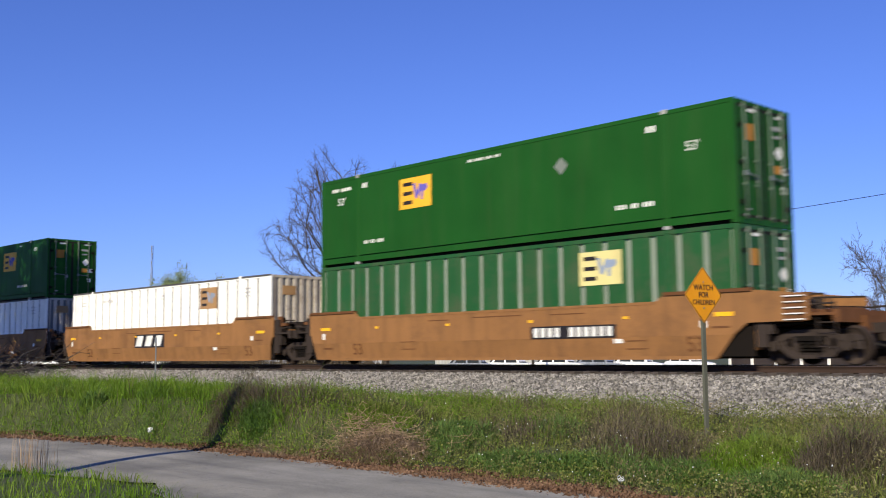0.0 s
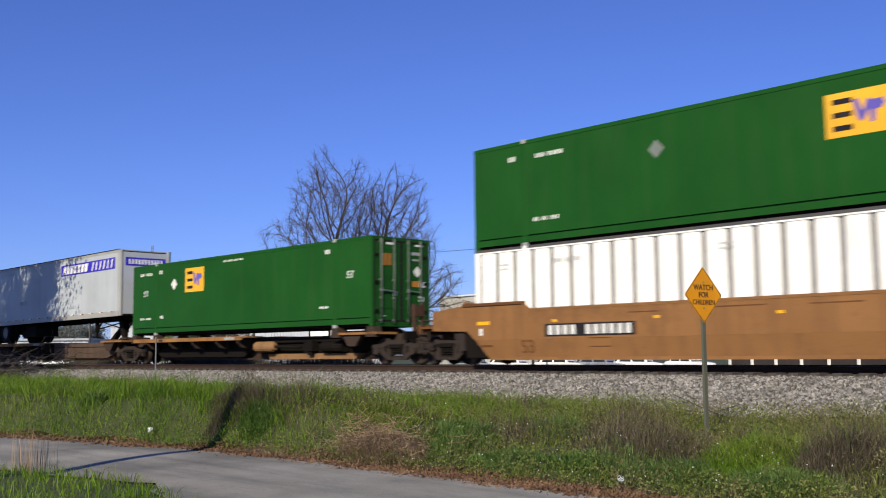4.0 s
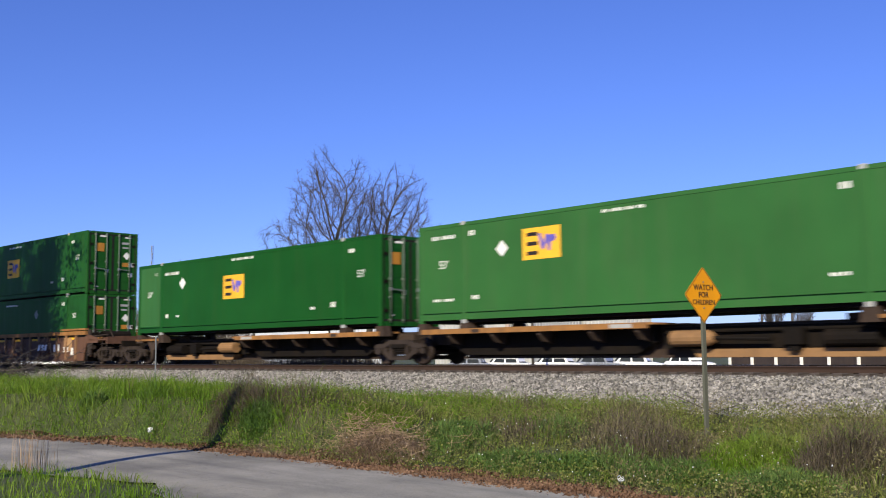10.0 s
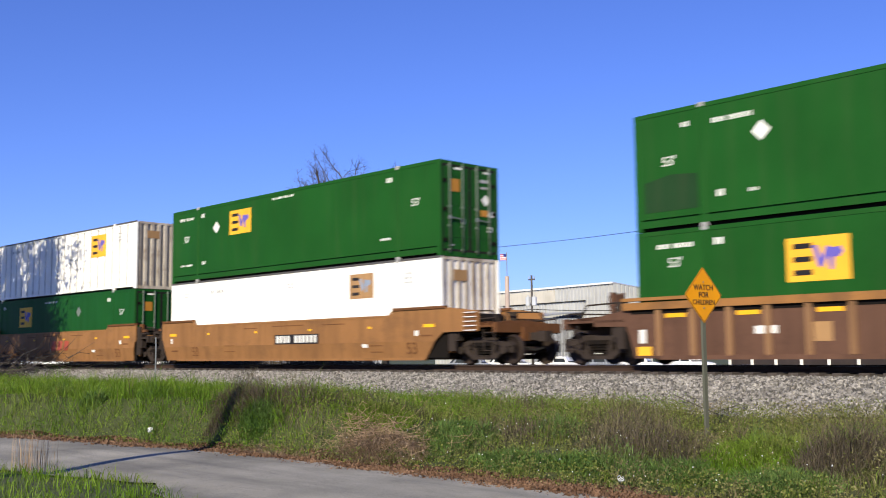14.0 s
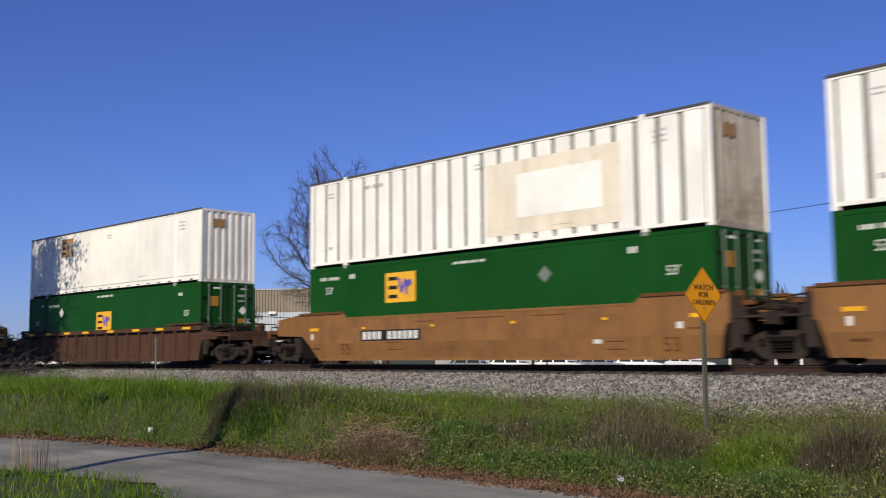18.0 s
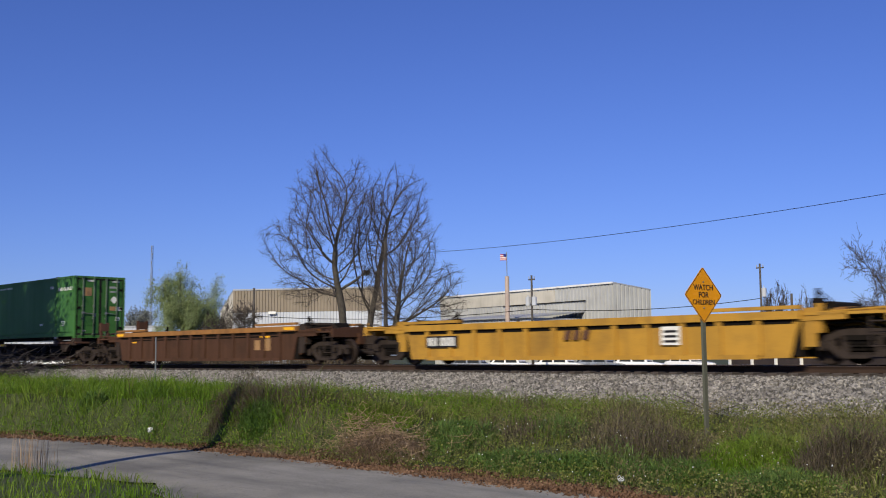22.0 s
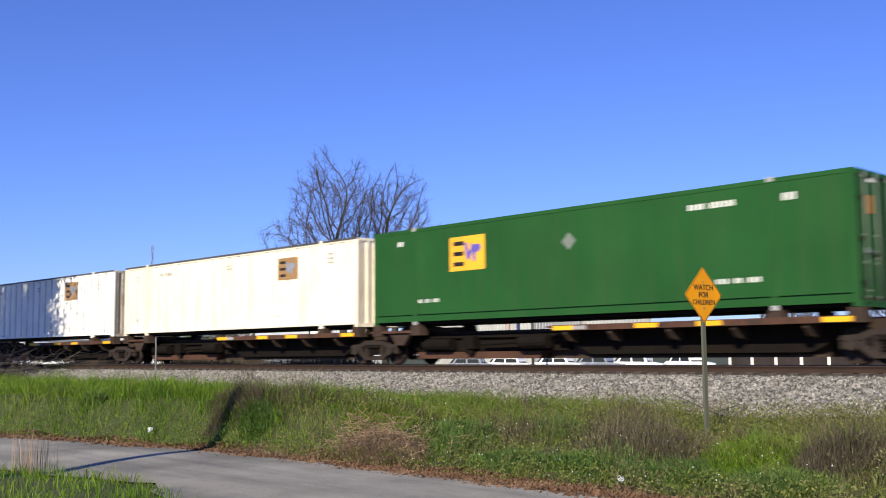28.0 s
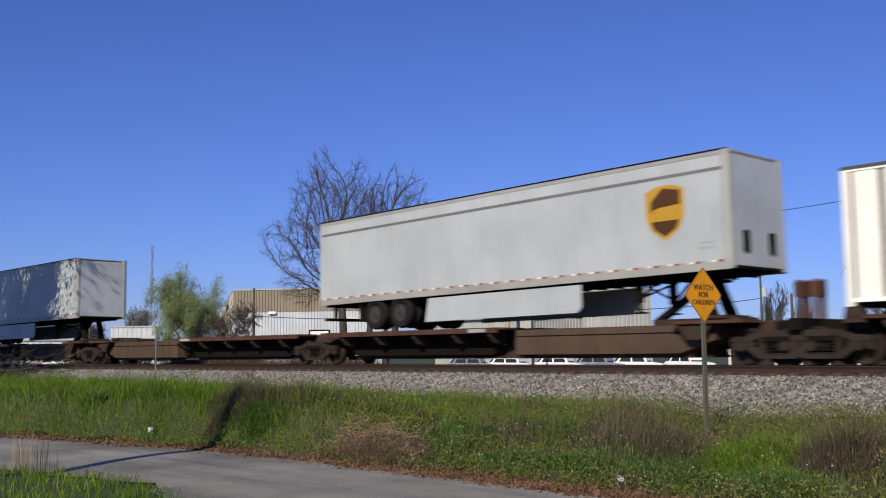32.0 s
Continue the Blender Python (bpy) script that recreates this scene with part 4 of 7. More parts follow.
def band(bm, p, q, z0, z1, out=0.1, thick=0.12):
    """A straight board along a wall from p to q, out metres in front of it."""
    p, q = Vector((*p, 0)), Vector((*q, 0))
    d = (q - p).normalized()
    nrm = Vector((d.y, -d.x, 0))
    lo, hi = p + nrm * out, q + nrm * out
    pts = [lo, hi, hi - nrm * thick, lo - nrm * thick]
    a = [bm.verts.new(v + Vector((0, 0, z0))) for v in pts]
    b = [bm.verts.new(v + Vector((0, 0, z1))) for v in pts]
    fs = [bm.faces.new(a[::-1]), bm.faces.new(b)] + [bm.faces.new((a[i], a[(i + 1) % 4], b[(i + 1) % 4], b[i])) for i in range(4)]
    bmesh.ops.recalc_face_normals(bm, faces=fs)


def along(p, q, s):
    return (p[0] + (q[0] - p[0]) * s, p[1] + (q[1] - p[1]) * s)


def tilted_slab(bm, corners, thick):
    """A roof sheet over (x, y, z) corners."""
    lo = [bm.verts.new(c) for c in corners]
    hi = [bm.verts.new((c[0], c[1], c[2] + thick)) for c in corners]
    fs = [bm.faces.new(lo[::-1]), bm.faces.new(hi)] + [bm.faces.new((lo[i], lo[(i + 1) % 4], hi[(i + 1) % 4], hi[i])) for i in range(4)]
    bmesh.ops.recalc_face_normals(bm, faces=fs)


# grey warehouse with a gently falling roof
L_, C_, R_, B_ = (-98.6, 92.2), (-66.8, 87.4), (-65.2, 91.8), (-84.0, 116.0)
shed = thing("warehouse", "pale grey corrugated metal warehouse with white eaves trim", "warehouse")
part("long_wall", bmesh_of(lambda bm: wall_between(bm, L_, C_, LAND, 8.9, 0.55, 0.08)), SIDING, shed)
part("end_wall", bmesh_of(lambda bm: wall_between(bm, C_, R_, LAND, 8.9, 0.55, 0.08, 8.22)), SIDING, shed)
part("back_wall", bmesh_of(lambda bm: (wall_between(bm, R_, B_, LAND, 8.22), wall_between(bm, B_, L_, LAND, 8.22, 0, 0, 8.9))), SIDING, shed)
part("roof", bmesh_of(lambda bm: tilted_slab(bm, [(*L_, 8.91), (*C_, 8.91), (*R_, 8.23), (*B_, 8.23)], 0.12)), ROOF_METAL, shed)
part("eaves_trim", bmesh_of(lambda bm: band(bm, L_, C_, 8.86, 9.05, 0.16)), MARK, shed, "white eaves trim")
part("upper_panel", bmesh_of(lambda bm: band(bm, along(L_, C_, 0.0), along(L_, C_, 0.71), 7.3, 8.68, 0.08, 0.06)), SIDING_CREAM, shed, "cream wall panels under the eaves")
part("door_track", bmesh_of(lambda bm: band(bm, along(L_, C_, 0.42), along(L_, C_, 0.87), 7.2, 7.30, 0.22)), DARK, shed, "dark sliding door track")
part("sliding_door", bmesh_of(lambda bm: wall_between(bm, along((L_[0], L_[1] - 0.1), (C_[0], C_[1] - 0.1), 0.43), along((L_[0], L_[1] - 0.1), (C_[0], C_[1] - 0.1), 0.66), LAND, 7.2, 0.55, 0.08)), SIDING, shed)
part("sliding_door", bmesh_of(lambda bm: wall_between(bm, along((L_[0], L_[1] - 0.1), (C_[0], C_[1] - 0.1), 0.665), along((L_[0], L_[1] - 0.1), (C_[0], C_[1] - 0.1), 0.865), LAND, 7.2, 0.55, 0.08)), SIDING, shed)
annex = thing("low_annex", "low grey metal annex in front of the warehouse", "shed")
part("front_wall", bmesh_of(lambda bm: wall_between(bm, (-86.5, 80.0), (-71.5, 80.0), LAND, 5.3, 0.5, 0.05)), SIDING, annex)
part("side_wall", bmesh_of(lambda bm: wall_between(bm, (-71.5, 80.0), (-71.5, 87.8), LAND, 5.3, 0.5, 0.05)), SIDING, annex)
part("side_wall", bmesh_of(lambda bm: wall_between(bm, (-86.5, 88.0), (-86.5, 80.0), LAND, 5.3)), SIDING, annex)
part("roof", bmesh_of(lambda bm: prism(bm, [(79.6, 5.3), (88.0, 6.0), (88.0, 6.12), (79.6, 5.42)], -86.8, -71.2, "x")), ROOF_METAL, annex)

# beige shed behind the bare trees
A_, K_, E_ = (-97.0, 58.4), (-89.3, 55.2), (-77.0, 64.2)
F_ = (A_[0] + E_[0] - K_[0], A_[1] + E_[1] - K_[1])
beige = thing("beige_shed", "beige corrugated metal shed with white lower panels", "shed")
part("long_wall", bmesh_of(lambda bm: wall_between(bm, K_, E_, 5.9, 8.05, 0.32, 0.07)), SIDING_TAN, beige)
part("lower_wall", bmesh_of(lambda bm: wall_between(bm, K_, E_, LAND, 5.88, 0.32, 0.07)), SIDING_WHITE, beige, "white ribbed lower panels")
part("end_wall", bmesh_of(lambda bm: wall_between(bm, A_, K_, LAND, 6.3, 0.4, 0.05, 8.05)), SIDING_CREAM, beige)
part("back_wall", bmesh_of(lambda bm: (wall_between(bm, E_, F_, LAND, 8.0, 0, 0, 6.3), wall_between(bm, F_, A_, LAND, 6.3))), SIDING_TAN, beige)

part("roof", bmesh_of(lambda bm: tilted_slab(bm, [(*A_, 6.34), (*K_, 8.09), (*E_, 8.09), (*F_, 6.34)], 0.14)), ROOF_METAL, beige)
part("lintel_lamp", bmesh_of(lambda bm: band(bm, along(K_, E_, 0.25), along(K_, E_, 0.30), 5.7, 5.95, 0.3)), MARK, beige)

part("door_frame", bmesh_of(lambda bm: band(bm, along(K_, E_, 0.52), along(K_, E_, 0.66), LAND, 4.1, 0.06, 0.06)), DARK, beige, "dark door frame")
part("door", bmesh_of(lambda bm: band(bm, along(K_, E_, 0.53), along(K_, E_, 0.65), LAND, 3.95, 0.09, 0.06)), MARK, beige, "white door")

# white shed far left and the small storage units
white_shed = thing("white_shed", "low white shed behind the leafy tree", "shed")
part("wall", bmesh_of(lambda bm: (wall_between(bm, (-100.0, 47.5), (-96.5, 50.8), LAND, 4.6, 0.5, 0.04), wall_between(bm, (-103.0, 51.0), (-100.0, 47.5), LAND, 4.6, 0.5, 0.04))), SIDING_WHITE, white_shed)
part("roof", bmesh_of(lambda bm: prism(bm, [(-100.1, 47.3), (-96.3, 50.9), (-99.2, 54.2), (-103.2, 51.1)], 4.6, 4.75, "z")), ROOF_METAL, white_shed)
far_shed = thing("far_shed", "long low white shed far down the line", "shed")
part("wall", bmesh_of(lambda bm: wall_between(bm, (-119.5, 41.0), (-110.8, 50.0), LAND, 3.5, 0.6, 0.05)), SIDING_WHITE, far_shed)
part("end_wall", bmesh_of(lambda bm: (wall_between(bm, (-110.8, 50.0), (-116.0, 55.0), LAND, 3.5), wall_between(bm, (-116.0, 55.0), (-124.7, 46.0), LAND, 3.5), wall_between(bm, (-124.7, 46.0), (-119.5, 41.0), LAND, 3.5))), SIDING_WHITE, far_shed)
part("roof", bmesh_of(lambda bm: prism(bm, [(-119.5, 40.7), (-110.5, 50.0), (-116.0, 55.3), (-125.0, 46.0)], 3.5, 3.72, "z")), ROOF_METAL, far_shed)
units = thing("storage_units", "low row of storage units with dark doors and white posts", "building")
U0, U1 = (-47.5, 78.0), (-22.0, 66.5)
part("back_wall", bmesh_of(lambda bm: wall_between(bm, (U0[0], U0[1] + 0.35), (U1[0], U1[1] + 0.35), LAND, 2.45)), BRICK_RED, units)
part("roof", bmesh_of(lambda bm: prism(bm, [(U0[0] - 0.2, U0[1] - 0.3), (U1[0], U1[1] - 0.3), (U1[0] + 2.0, U1[1] + 5), (U0[0] + 2.0, U0[1] + 5)], 2.45, 2.62, "z")), ROOF_METAL, units)
for i in range(9):
    s = i / 9
    part("roller_door", bmesh_of(lambda bm: band(bm, along(U0, U1, s + 0.006), along(U0, U1, s + 0.106), LAND, 2.30, 0.0, 0.08)), DOOR_GREY, units)
    part("post", bmesh_of(lambda bm: band(bm, along(U0, U1, s - 0.002), along(U0, U1, s + 0.0035), LAND, 2.45, 0.15, 0.2)), MARK, units, "white post")


def parked_car(x, y, turn, mat, label):
    c = thing("parked_car", label, "car", "parked cars", at=pose(x, y, float(ground_height(np.array([x]), np.array([y]))[0]), 0, 0, turn))

    def body(bm):
        prism(bm, [(-2.2, 0.30), (2.2, 0.30), (2.27, 0.80), (2.12, 1.02), (1.1, 1.16), (-1.9, 1.20), (-2.22, 1.08)], -0.86, 0.86)
        bmesh.ops.bevel(bm, geom=bm.edges[:], offset=0.06, segments=2, affect="EDGES")

    def cabin(bm):
        prism(bm, [(-1.95, 1.17), (1.1, 1.13), (0.45, 1.58), (-1.5, 1.62)], -0.74, 0.74)

    def roof(bm):
        prism(bm, [(-1.75, 1.52), (0.62, 1.50), (0.42, 1.66), (-1.55, 1.70)], -0.76, 0.76)
        for k in (-1.62, 0.86):
            prism(bm, [(k - 0.10, 1.14), (k + 0.10, 1.14), (k * 0.78 + 0.09, 1.58), (k * 0.78 - 0.09, 1.58)], -0.77, 0.77)
        box(bm, -0.46, -0.32, -0.76, 0.76, 1.16, 1.58)
    part("body", shared("carbody", mat, body), None, c)
    part("glazing", shared("carglass", GLASS, cabin), None, c, "dark car windows")
    part("roof", shared("carroof", mat, roof), None, c)
    for k in (-1.38, 1.38):
        for s in (-1, 1):
            w = part("wheel", shared("cartyre", RUBBER, lambda bm: wheel_ring(bm, [(0.20, -0.1), (0.33, -0.1), (0.34, 0), (0.33, 0.1), (0.20, 0.1)], 16)), None, c, at=pose(k, s * 0.80, 0.34))
            part("rim", shared("carrim", ALU, lambda bm: wheel_ring(bm, [(0.05, -0.09), (0.2, -0.1), (0.2, 0.1), (0.05, 0.09)], 12)), None, w)
    for s in (-1, 1):
        part("headlight", shared("carlamp", MARK, lambda bm: box(bm, 2.13, 2.22, -0.16, 0.16, 0.82, 0.98)), None, c, at=pose(0, s * 0.62, 0))
    return c


for x, y, a, m, l in ((-61.5, 66.0, 20, CAR_WHITE, "white parked car in the yard"), (-58.2, 68.5, 20, CAR_WHITE, "white parked saloon car in the yard"), (-55.2, 70.2, 15, CAR_SILVER, "silver parked car in the yard"), (-52.8, 72.2, 25, CAR_WHITE, "white parked van-like car in the yard"), (-49.8, 75.4, -12, CAR_WHITE, "white parked car beside the storage units"), (-63.8, 63.5, 30, CAR_SILVER, "silver parked car near the fence"), (-78.5, 41.5, 60, CAR_WHITE, "white parked car near the beige shed"), (-92.0, 40.0, 25, CAR_WHITE, "white parked car far down the line"), (-97.0, 41.0, 25, CAR_WHITE, "white parked car at the far end of the yard")):
    parked_car(x, y, a, m, l)
strip_lot = bmesh_of(lambda bm: prism(bm, [(-100.0, 40.0), (-60.0, 60.0), (-18.0, 60.0), (-18.0, 68.0), (-60.0, 84.0), (-102.0, 70.0)], LAND - 0.1, LAND + 0.05, "z"))
tagged(new("yard_paving", mesh_of(strip_lot, ASPHALT)), "pale worn paving of the yard", "pavement", kind="structure")


# ---- poles, wires, sign ----
def utility_pole(x, y, top, r, label, arms=1, cans=0, name="utility_pole", z0=None, span=0.34):
    z0 = float(ground_height(np.array([x]), np.array([y]))[0]) if z0 is None else z0
    t = thing(name, label, "utility pole", at=pose(x, y, z0))
    h = top - z0
    part("pole", bmesh_of(lambda bm: tube(bm, (0, 0, -0.1), (0, 0, h), r * 1.2, r * 0.8, 10)), POLE_WOOD, t, smooth=True)
    for k in range(arms):
        z = h - 0.35 - 0.8 * k
        a = part("cross_arm", bmesh_of(lambda bm: box(bm, -span, span, -0.05, 0.05, z - 0.05, z + 0.05)), POLE_WOOD, t)
        for q in (-0.84 * span, 0.84 * span):
            part("insulator", bmesh_of(lambda bm: tube(bm, (q, 0, z + 0.06), (q, 0, z + 0.26), 0.05, 0.03, 8)), MARK_GREY, a)
    for k in range(cans):
        part("transformer", bmesh_of(lambda bm: (tube(bm, ((1 - k * 2) * 0.34, -0.1, h * 0.70), ((1 - k * 2) * 0.34, -0.1, h * 0.70 + 0.72), 0.20, sides=14), tube(bm, ((1 - k * 2) * 0.34, -0.1, h * 0.70 + 0.72), ((1 - k * 2) * 0.34, -0.1, h * 0.70 + 0.9), 0.04, sides=6))), SIDING_WHITE, t, "pale grey transformer can", smooth=False)
    return t


utility_pole(-56.7, 63.3, 8.0, 0.10, "wooden utility pole with two pale transformers", 1, 2)
utility_pole(-44.5, 78.2, 8.9, 0.10, "wooden utility pole with one transformer", 1, 1)
utility_pole(-75.6, 48.8, 7.4, 0.12, "dark wooden pole in front of the beige shed", 0)
utility_pole(-109.3, 49.5, 7.8, 0.11, "distant wooden utility pole with a cross arm", 1, span=0.85)
utility_pole(-46.65, 39.2, 8.5, 0.12, "pale wooden pole among the bare trees", 0)
utility_pole(-43.0, 80.5, 6.4, 0.13, "short pole behind the storage units", 0)
utility_pole(-11.4, 0.65, 11.8, 0.12, "slim roadside pole that throws a thin shadow", 0, name="roadside_pole")

tower = thing("radio_mast", "thin grey lattice radio mast", "mast", at=pose(-115.4, 59.9, -0.5))
for a in (90, 210, 330):
    cx, cy = 0.13 * math.cos(radians(a)), 0.13 * math.sin(radians(a))
    part("leg", bmesh_of(lambda bm: tube(bm, (cx, cy, 0), (cx, cy, 15.6), 0.03, sides=6)), GALV, tower)
for i in range(26):
    a, b = radians(90 + 120 * (i % 3)), radians(90 + 120 * ((i + 1) % 3))
    part("brace", bmesh_of(lambda bm: tube(bm, (0.13 * math.cos(a), 0.13 * math.sin(a), 0.6 * i), (0.13 * math.cos(b), 0.13 * math.sin(b), 0.6 * i + 0.6), 0.025, sides=5)), GALV, tower)

flagpole = thing("flagpole", "painted pier with a thin flagpole and a small flag", "flagpole", at=pose(-71.86, 76.5, LAND))
part("pier", bmesh_of(lambda bm: tube(bm, (0, 0, 0), (0, 0, 9.8), 0.26, 0.22, 12)), PINK_BRICK, flagpole)
part("staff", bmesh_of(lambda bm: tube(bm, (0, 0, 9.8), (0, 0, 12.3), 0.04, sides=8)), GALV, flagpole)
fl = part("flag", bmesh_of(lambda bm: [box(bm, -0.66, -0.04, -0.012 + 0.02 * (i % 2), 0.012 + 0.02 * (i % 2), 11.45 + 0.09 * i, 11.54 + 0.09 * i) for i in range(0, 7, 2)]), FLAG_RED, flagpole, "small red, white and blue flag", at=pose(0, 0, 0, 0, 0, 35))
part("flag_white_stripes", bmesh_of(lambda bm: [box(bm, -0.66, -0.04, -0.010, 0.014, 11.54 + 0.18 * i, 11.63 + 0.18 * i) for i in range(3)]), MARK, fl)
part("flag_canton", bmesh_of(lambda bm: box(bm, -0.34, -0.04, -0.02, 0.05, 11.8, 12.1)), FLAG_BLUE, fl)


def wire(p, q, sag, r=0.018, label="thin black overhead wire"):
    pts = [Vector(p).lerp(Vector(q), s / 20) - Vector((0, 0, sag * 4 * (s / 20) * (1 - s / 20))) for s in range(21)]
    bm = bmesh.new()
    side = (pts[-1] - pts[0]).cross(Vector((0, 0, 1))).normalized()
    rings = [[bm.verts.new(c + (side * math.cos(1.2566 * k) + Vector((0, 0, math.sin(1.2566 * k)))) * r) for k in range(5)] for c in pts]
    for a, b in zip(rings, rings[1:]):
        for k in range(5):
            bm.faces.new((a[k], a[(k + 1) % 5], b[(k + 1) % 5], b[k]))
    tagged(new("overhead_wire", mesh_of(bm, DARK)), label, "wire")


wire((-46.65, 39.2, 7.5), (-4.0, 29.5, 6.6), 0.55, 0.011, "black overhead wire that sags across the sky")
wire((-56.7, 63.3, 5.2), (-44.5, 78.2, 6.0), 0.45, 0.03, "black overhead wire between two utility poles")
wire((-75.6, 48.8, 5.0), (-56.7, 63.3, 5.2), 0.5, 0.03, "black overhead wire in front of the sheds")

sign = thing("road_sign", "amber diamond sign, watch for children, on a green steel post", "road sign", at=pose(-8.57, 13.38, 0.0, 0, 0, 83.0))
part("post", bmesh_of(lambda bm: prism(bm, [(-0.035, -0.008), (0.035, -0.008), (0.035, 0.03), (0.025, 0.03), (0.025, 0.0), (-0.025, 0.0), (-0.025, 0.03), (-0.035, 0.03)], 0.25, 2.30, "z")), POST_GREEN, sign, "green steel channel post")
R_S = 0.425


def rounded_diamond(r, round_by):
    pts = []
    for k in range(4):
        c = radians(90 * k)
        for j in range(5):
            a = c + radians(-45 + 22.5 * j)
            o = (r - round_by * 1.414)
            pts.append((o * math.cos(c) + round_by * math.cos(a), o * math.sin(c) + round_by * math.sin(a)))
    return pts


plate = part("plate", bmesh_of(lambda bm: prism(bm, [(a, b + 2.445) for a, b in rounded_diamond(R_S, 0.035)], -0.013, -0.009)), SIGN_YELLOW, sign, "amber diamond plate")
rim_out, rim_in = rounded_diamond(R_S - 0.012, 0.03), rounded_diamond(R_S - 0.026, 0.025)
bm = bmesh.new()
o = [bm.verts.new((a, -0.0145, b + 2.445)) for a, b in rim_out]
i_ = [bm.verts.new((a, -0.0145, b + 2.445)) for a, b in rim_in]
for k in range(len(o)):
    bm.faces.new((o[k], o[(k + 1) % len(o)], i_[(k + 1) % len(o)], i_[k]))
part("border", bm, INK, plate, "thin black border line")
for text, z in (("WATCH", 0.11), ("FOR", 0.0), ("CHILDREN", -0.11)):
    part("sign_word", letters(text, 0.118 if text != "CHILDREN" else 0.105, INK), None, plate, "black word " + text, at=pose(0, -0.016, 2.445 + z))
for z in (2.25, 2.64):
    part("bolt", bmesh_of(lambda bm: tube(bm, (0, -0.022, z), (0, -0.012, z), 0.012, sides=8)), GALV, plate)

marker = thing("track_marker", "thin pale steel marker post beside the ballast", "post", at=pose(-35.4, 18.6, 0.60))
part("post", bmesh_of(lambda bm: (box(bm, -0.035, 0.035, -0.012, 0.012, -0.2, 1.72), box(bm, -0.04, 0.04, -0.02, -0.012, 1.50, 1.72))), GALV, marker)
for x, y, s in ((-7.6, 9.95, 0.06), (-17.71, 9.22, 0.05), (-34.6, 18.0, 0.07)):
    z = float(height_at(np.array([x]), np.array([y]))[0])
    t = tagged(new("paper_scrap"), "crumpled scrap of white litter in the grass", "litter")
    t.matrix_basis = pose(x, y, z + 0.10)
    v, f = scatter_pieces(3, OCTA_V, OCTA_F, tuple(rng.normal(size=(3, 3)) * s * 0.4), rng.uniform(0.5, 1.1, (3, 3)) * s)
    part("scrap", raw_mesh("scrap", v, f, PETAL), None, t)


# ---- the train: things on the track; x runs forward, z over the rails ----
MOVING = []          # (thing, place along the train, height over the rails)
WHEELS = []          # (wheelset, place along the train, its rest pose in the truck)
LEN, HIGH, HALF = 16.15, 2.98, 1.295


def bars(bm, x0, x1, y, z0, z1, groups, proud=0.004):
    """Unreadable lettering: short upright bars in words of the given lengths."""
    total = sum(groups) + len(groups) - 1
    step = (x1 - x0) / total
    k = 0
    for g in groups:
        for i in range(g):
            box(bm, x0 + (k + 0.18) * step, x0 + (k + 0.78) * step, y - proud, y + 0.001, z0, z1)
            k += 1
        k += 1


def diamond(bm, x, z, r, y):
    prism(bm, [(x - r, z), (x, z - r), (x + r, z), (x, z + r)], y - 0.004, y + 0.001)


def logo(box_ob, x0, x1, z0, z1, y, plate, ink, blue):
    """A square emblem: a coloured plate with three dark bars and a wavy blue figure."""
    w, h = x1 - x0, z1 - z0
    bm = bmesh.new()
    box(bm, x0, x1, y - 0.006, y + 0.001, z0, z1)
    p = part("emblem_plate", bm, plate, box_ob, "square emblem plate")
    for a in (0.14, 0.44, 0.74):
        part("emblem_bar", bmesh_of(lambda bm: box(bm, x0 + 0.11 * w, x0 + 0.41 * w, y - 0.010, y - 0.005, z0 + a * h, z0 + (a + 0.12) * h)), ink, p, "dark bar")
    bm = bmesh.new()
    zig = [(0.42, 0.80), (0.50, 0.80), (0.57, 0.50), (0.64, 0.78), (0.74, 0.72), (0.86, 0.74), (0.90, 0.62), (0.84, 0.52), (0.76, 0.50), (0.74, 0.24), (0.68, 0.24), (0.66, 0.55), (0.57, 0.28), (0.50, 0.34)]
    prism(bm, [(x0 + a * w, z0 + b * h) for a, b in zig], y - 0.010, y - 0.005)
    part("emblem_wave", bm, blue, p, "wavy blue figure")


def ribbed_wall(bm, x0, x1, y_out, deep, z0, z1, pitch, groove):
    """A folded steel sheet with upright grooves; it faces -y when deep is positive."""
    n = max(1, round((x1 - x0) / pitch))
    step = (x1 - x0) / n
    line = [(x0, 0)]
    for i in range(n):
        a = x0 + (i + 0.5) * step
        line += [(a - groove / 2 - 0.035, 0), (a - groove / 2, deep), (a + groove / 2, deep), (a + groove / 2 + 0.035, 0)]
    line.append((x1, 0))
    lo = [bm.verts.new((x, y_out + d, z0)) for x, d in line]
    hi = [bm.verts.new((x, y_out + d, z1)) for x, d in line]
    for i in range(len(line) - 1):
        f = (lo[i], lo[i + 1], hi[i + 1], hi[i])
        bm.faces.new(f if deep > 0 else f[::-1])


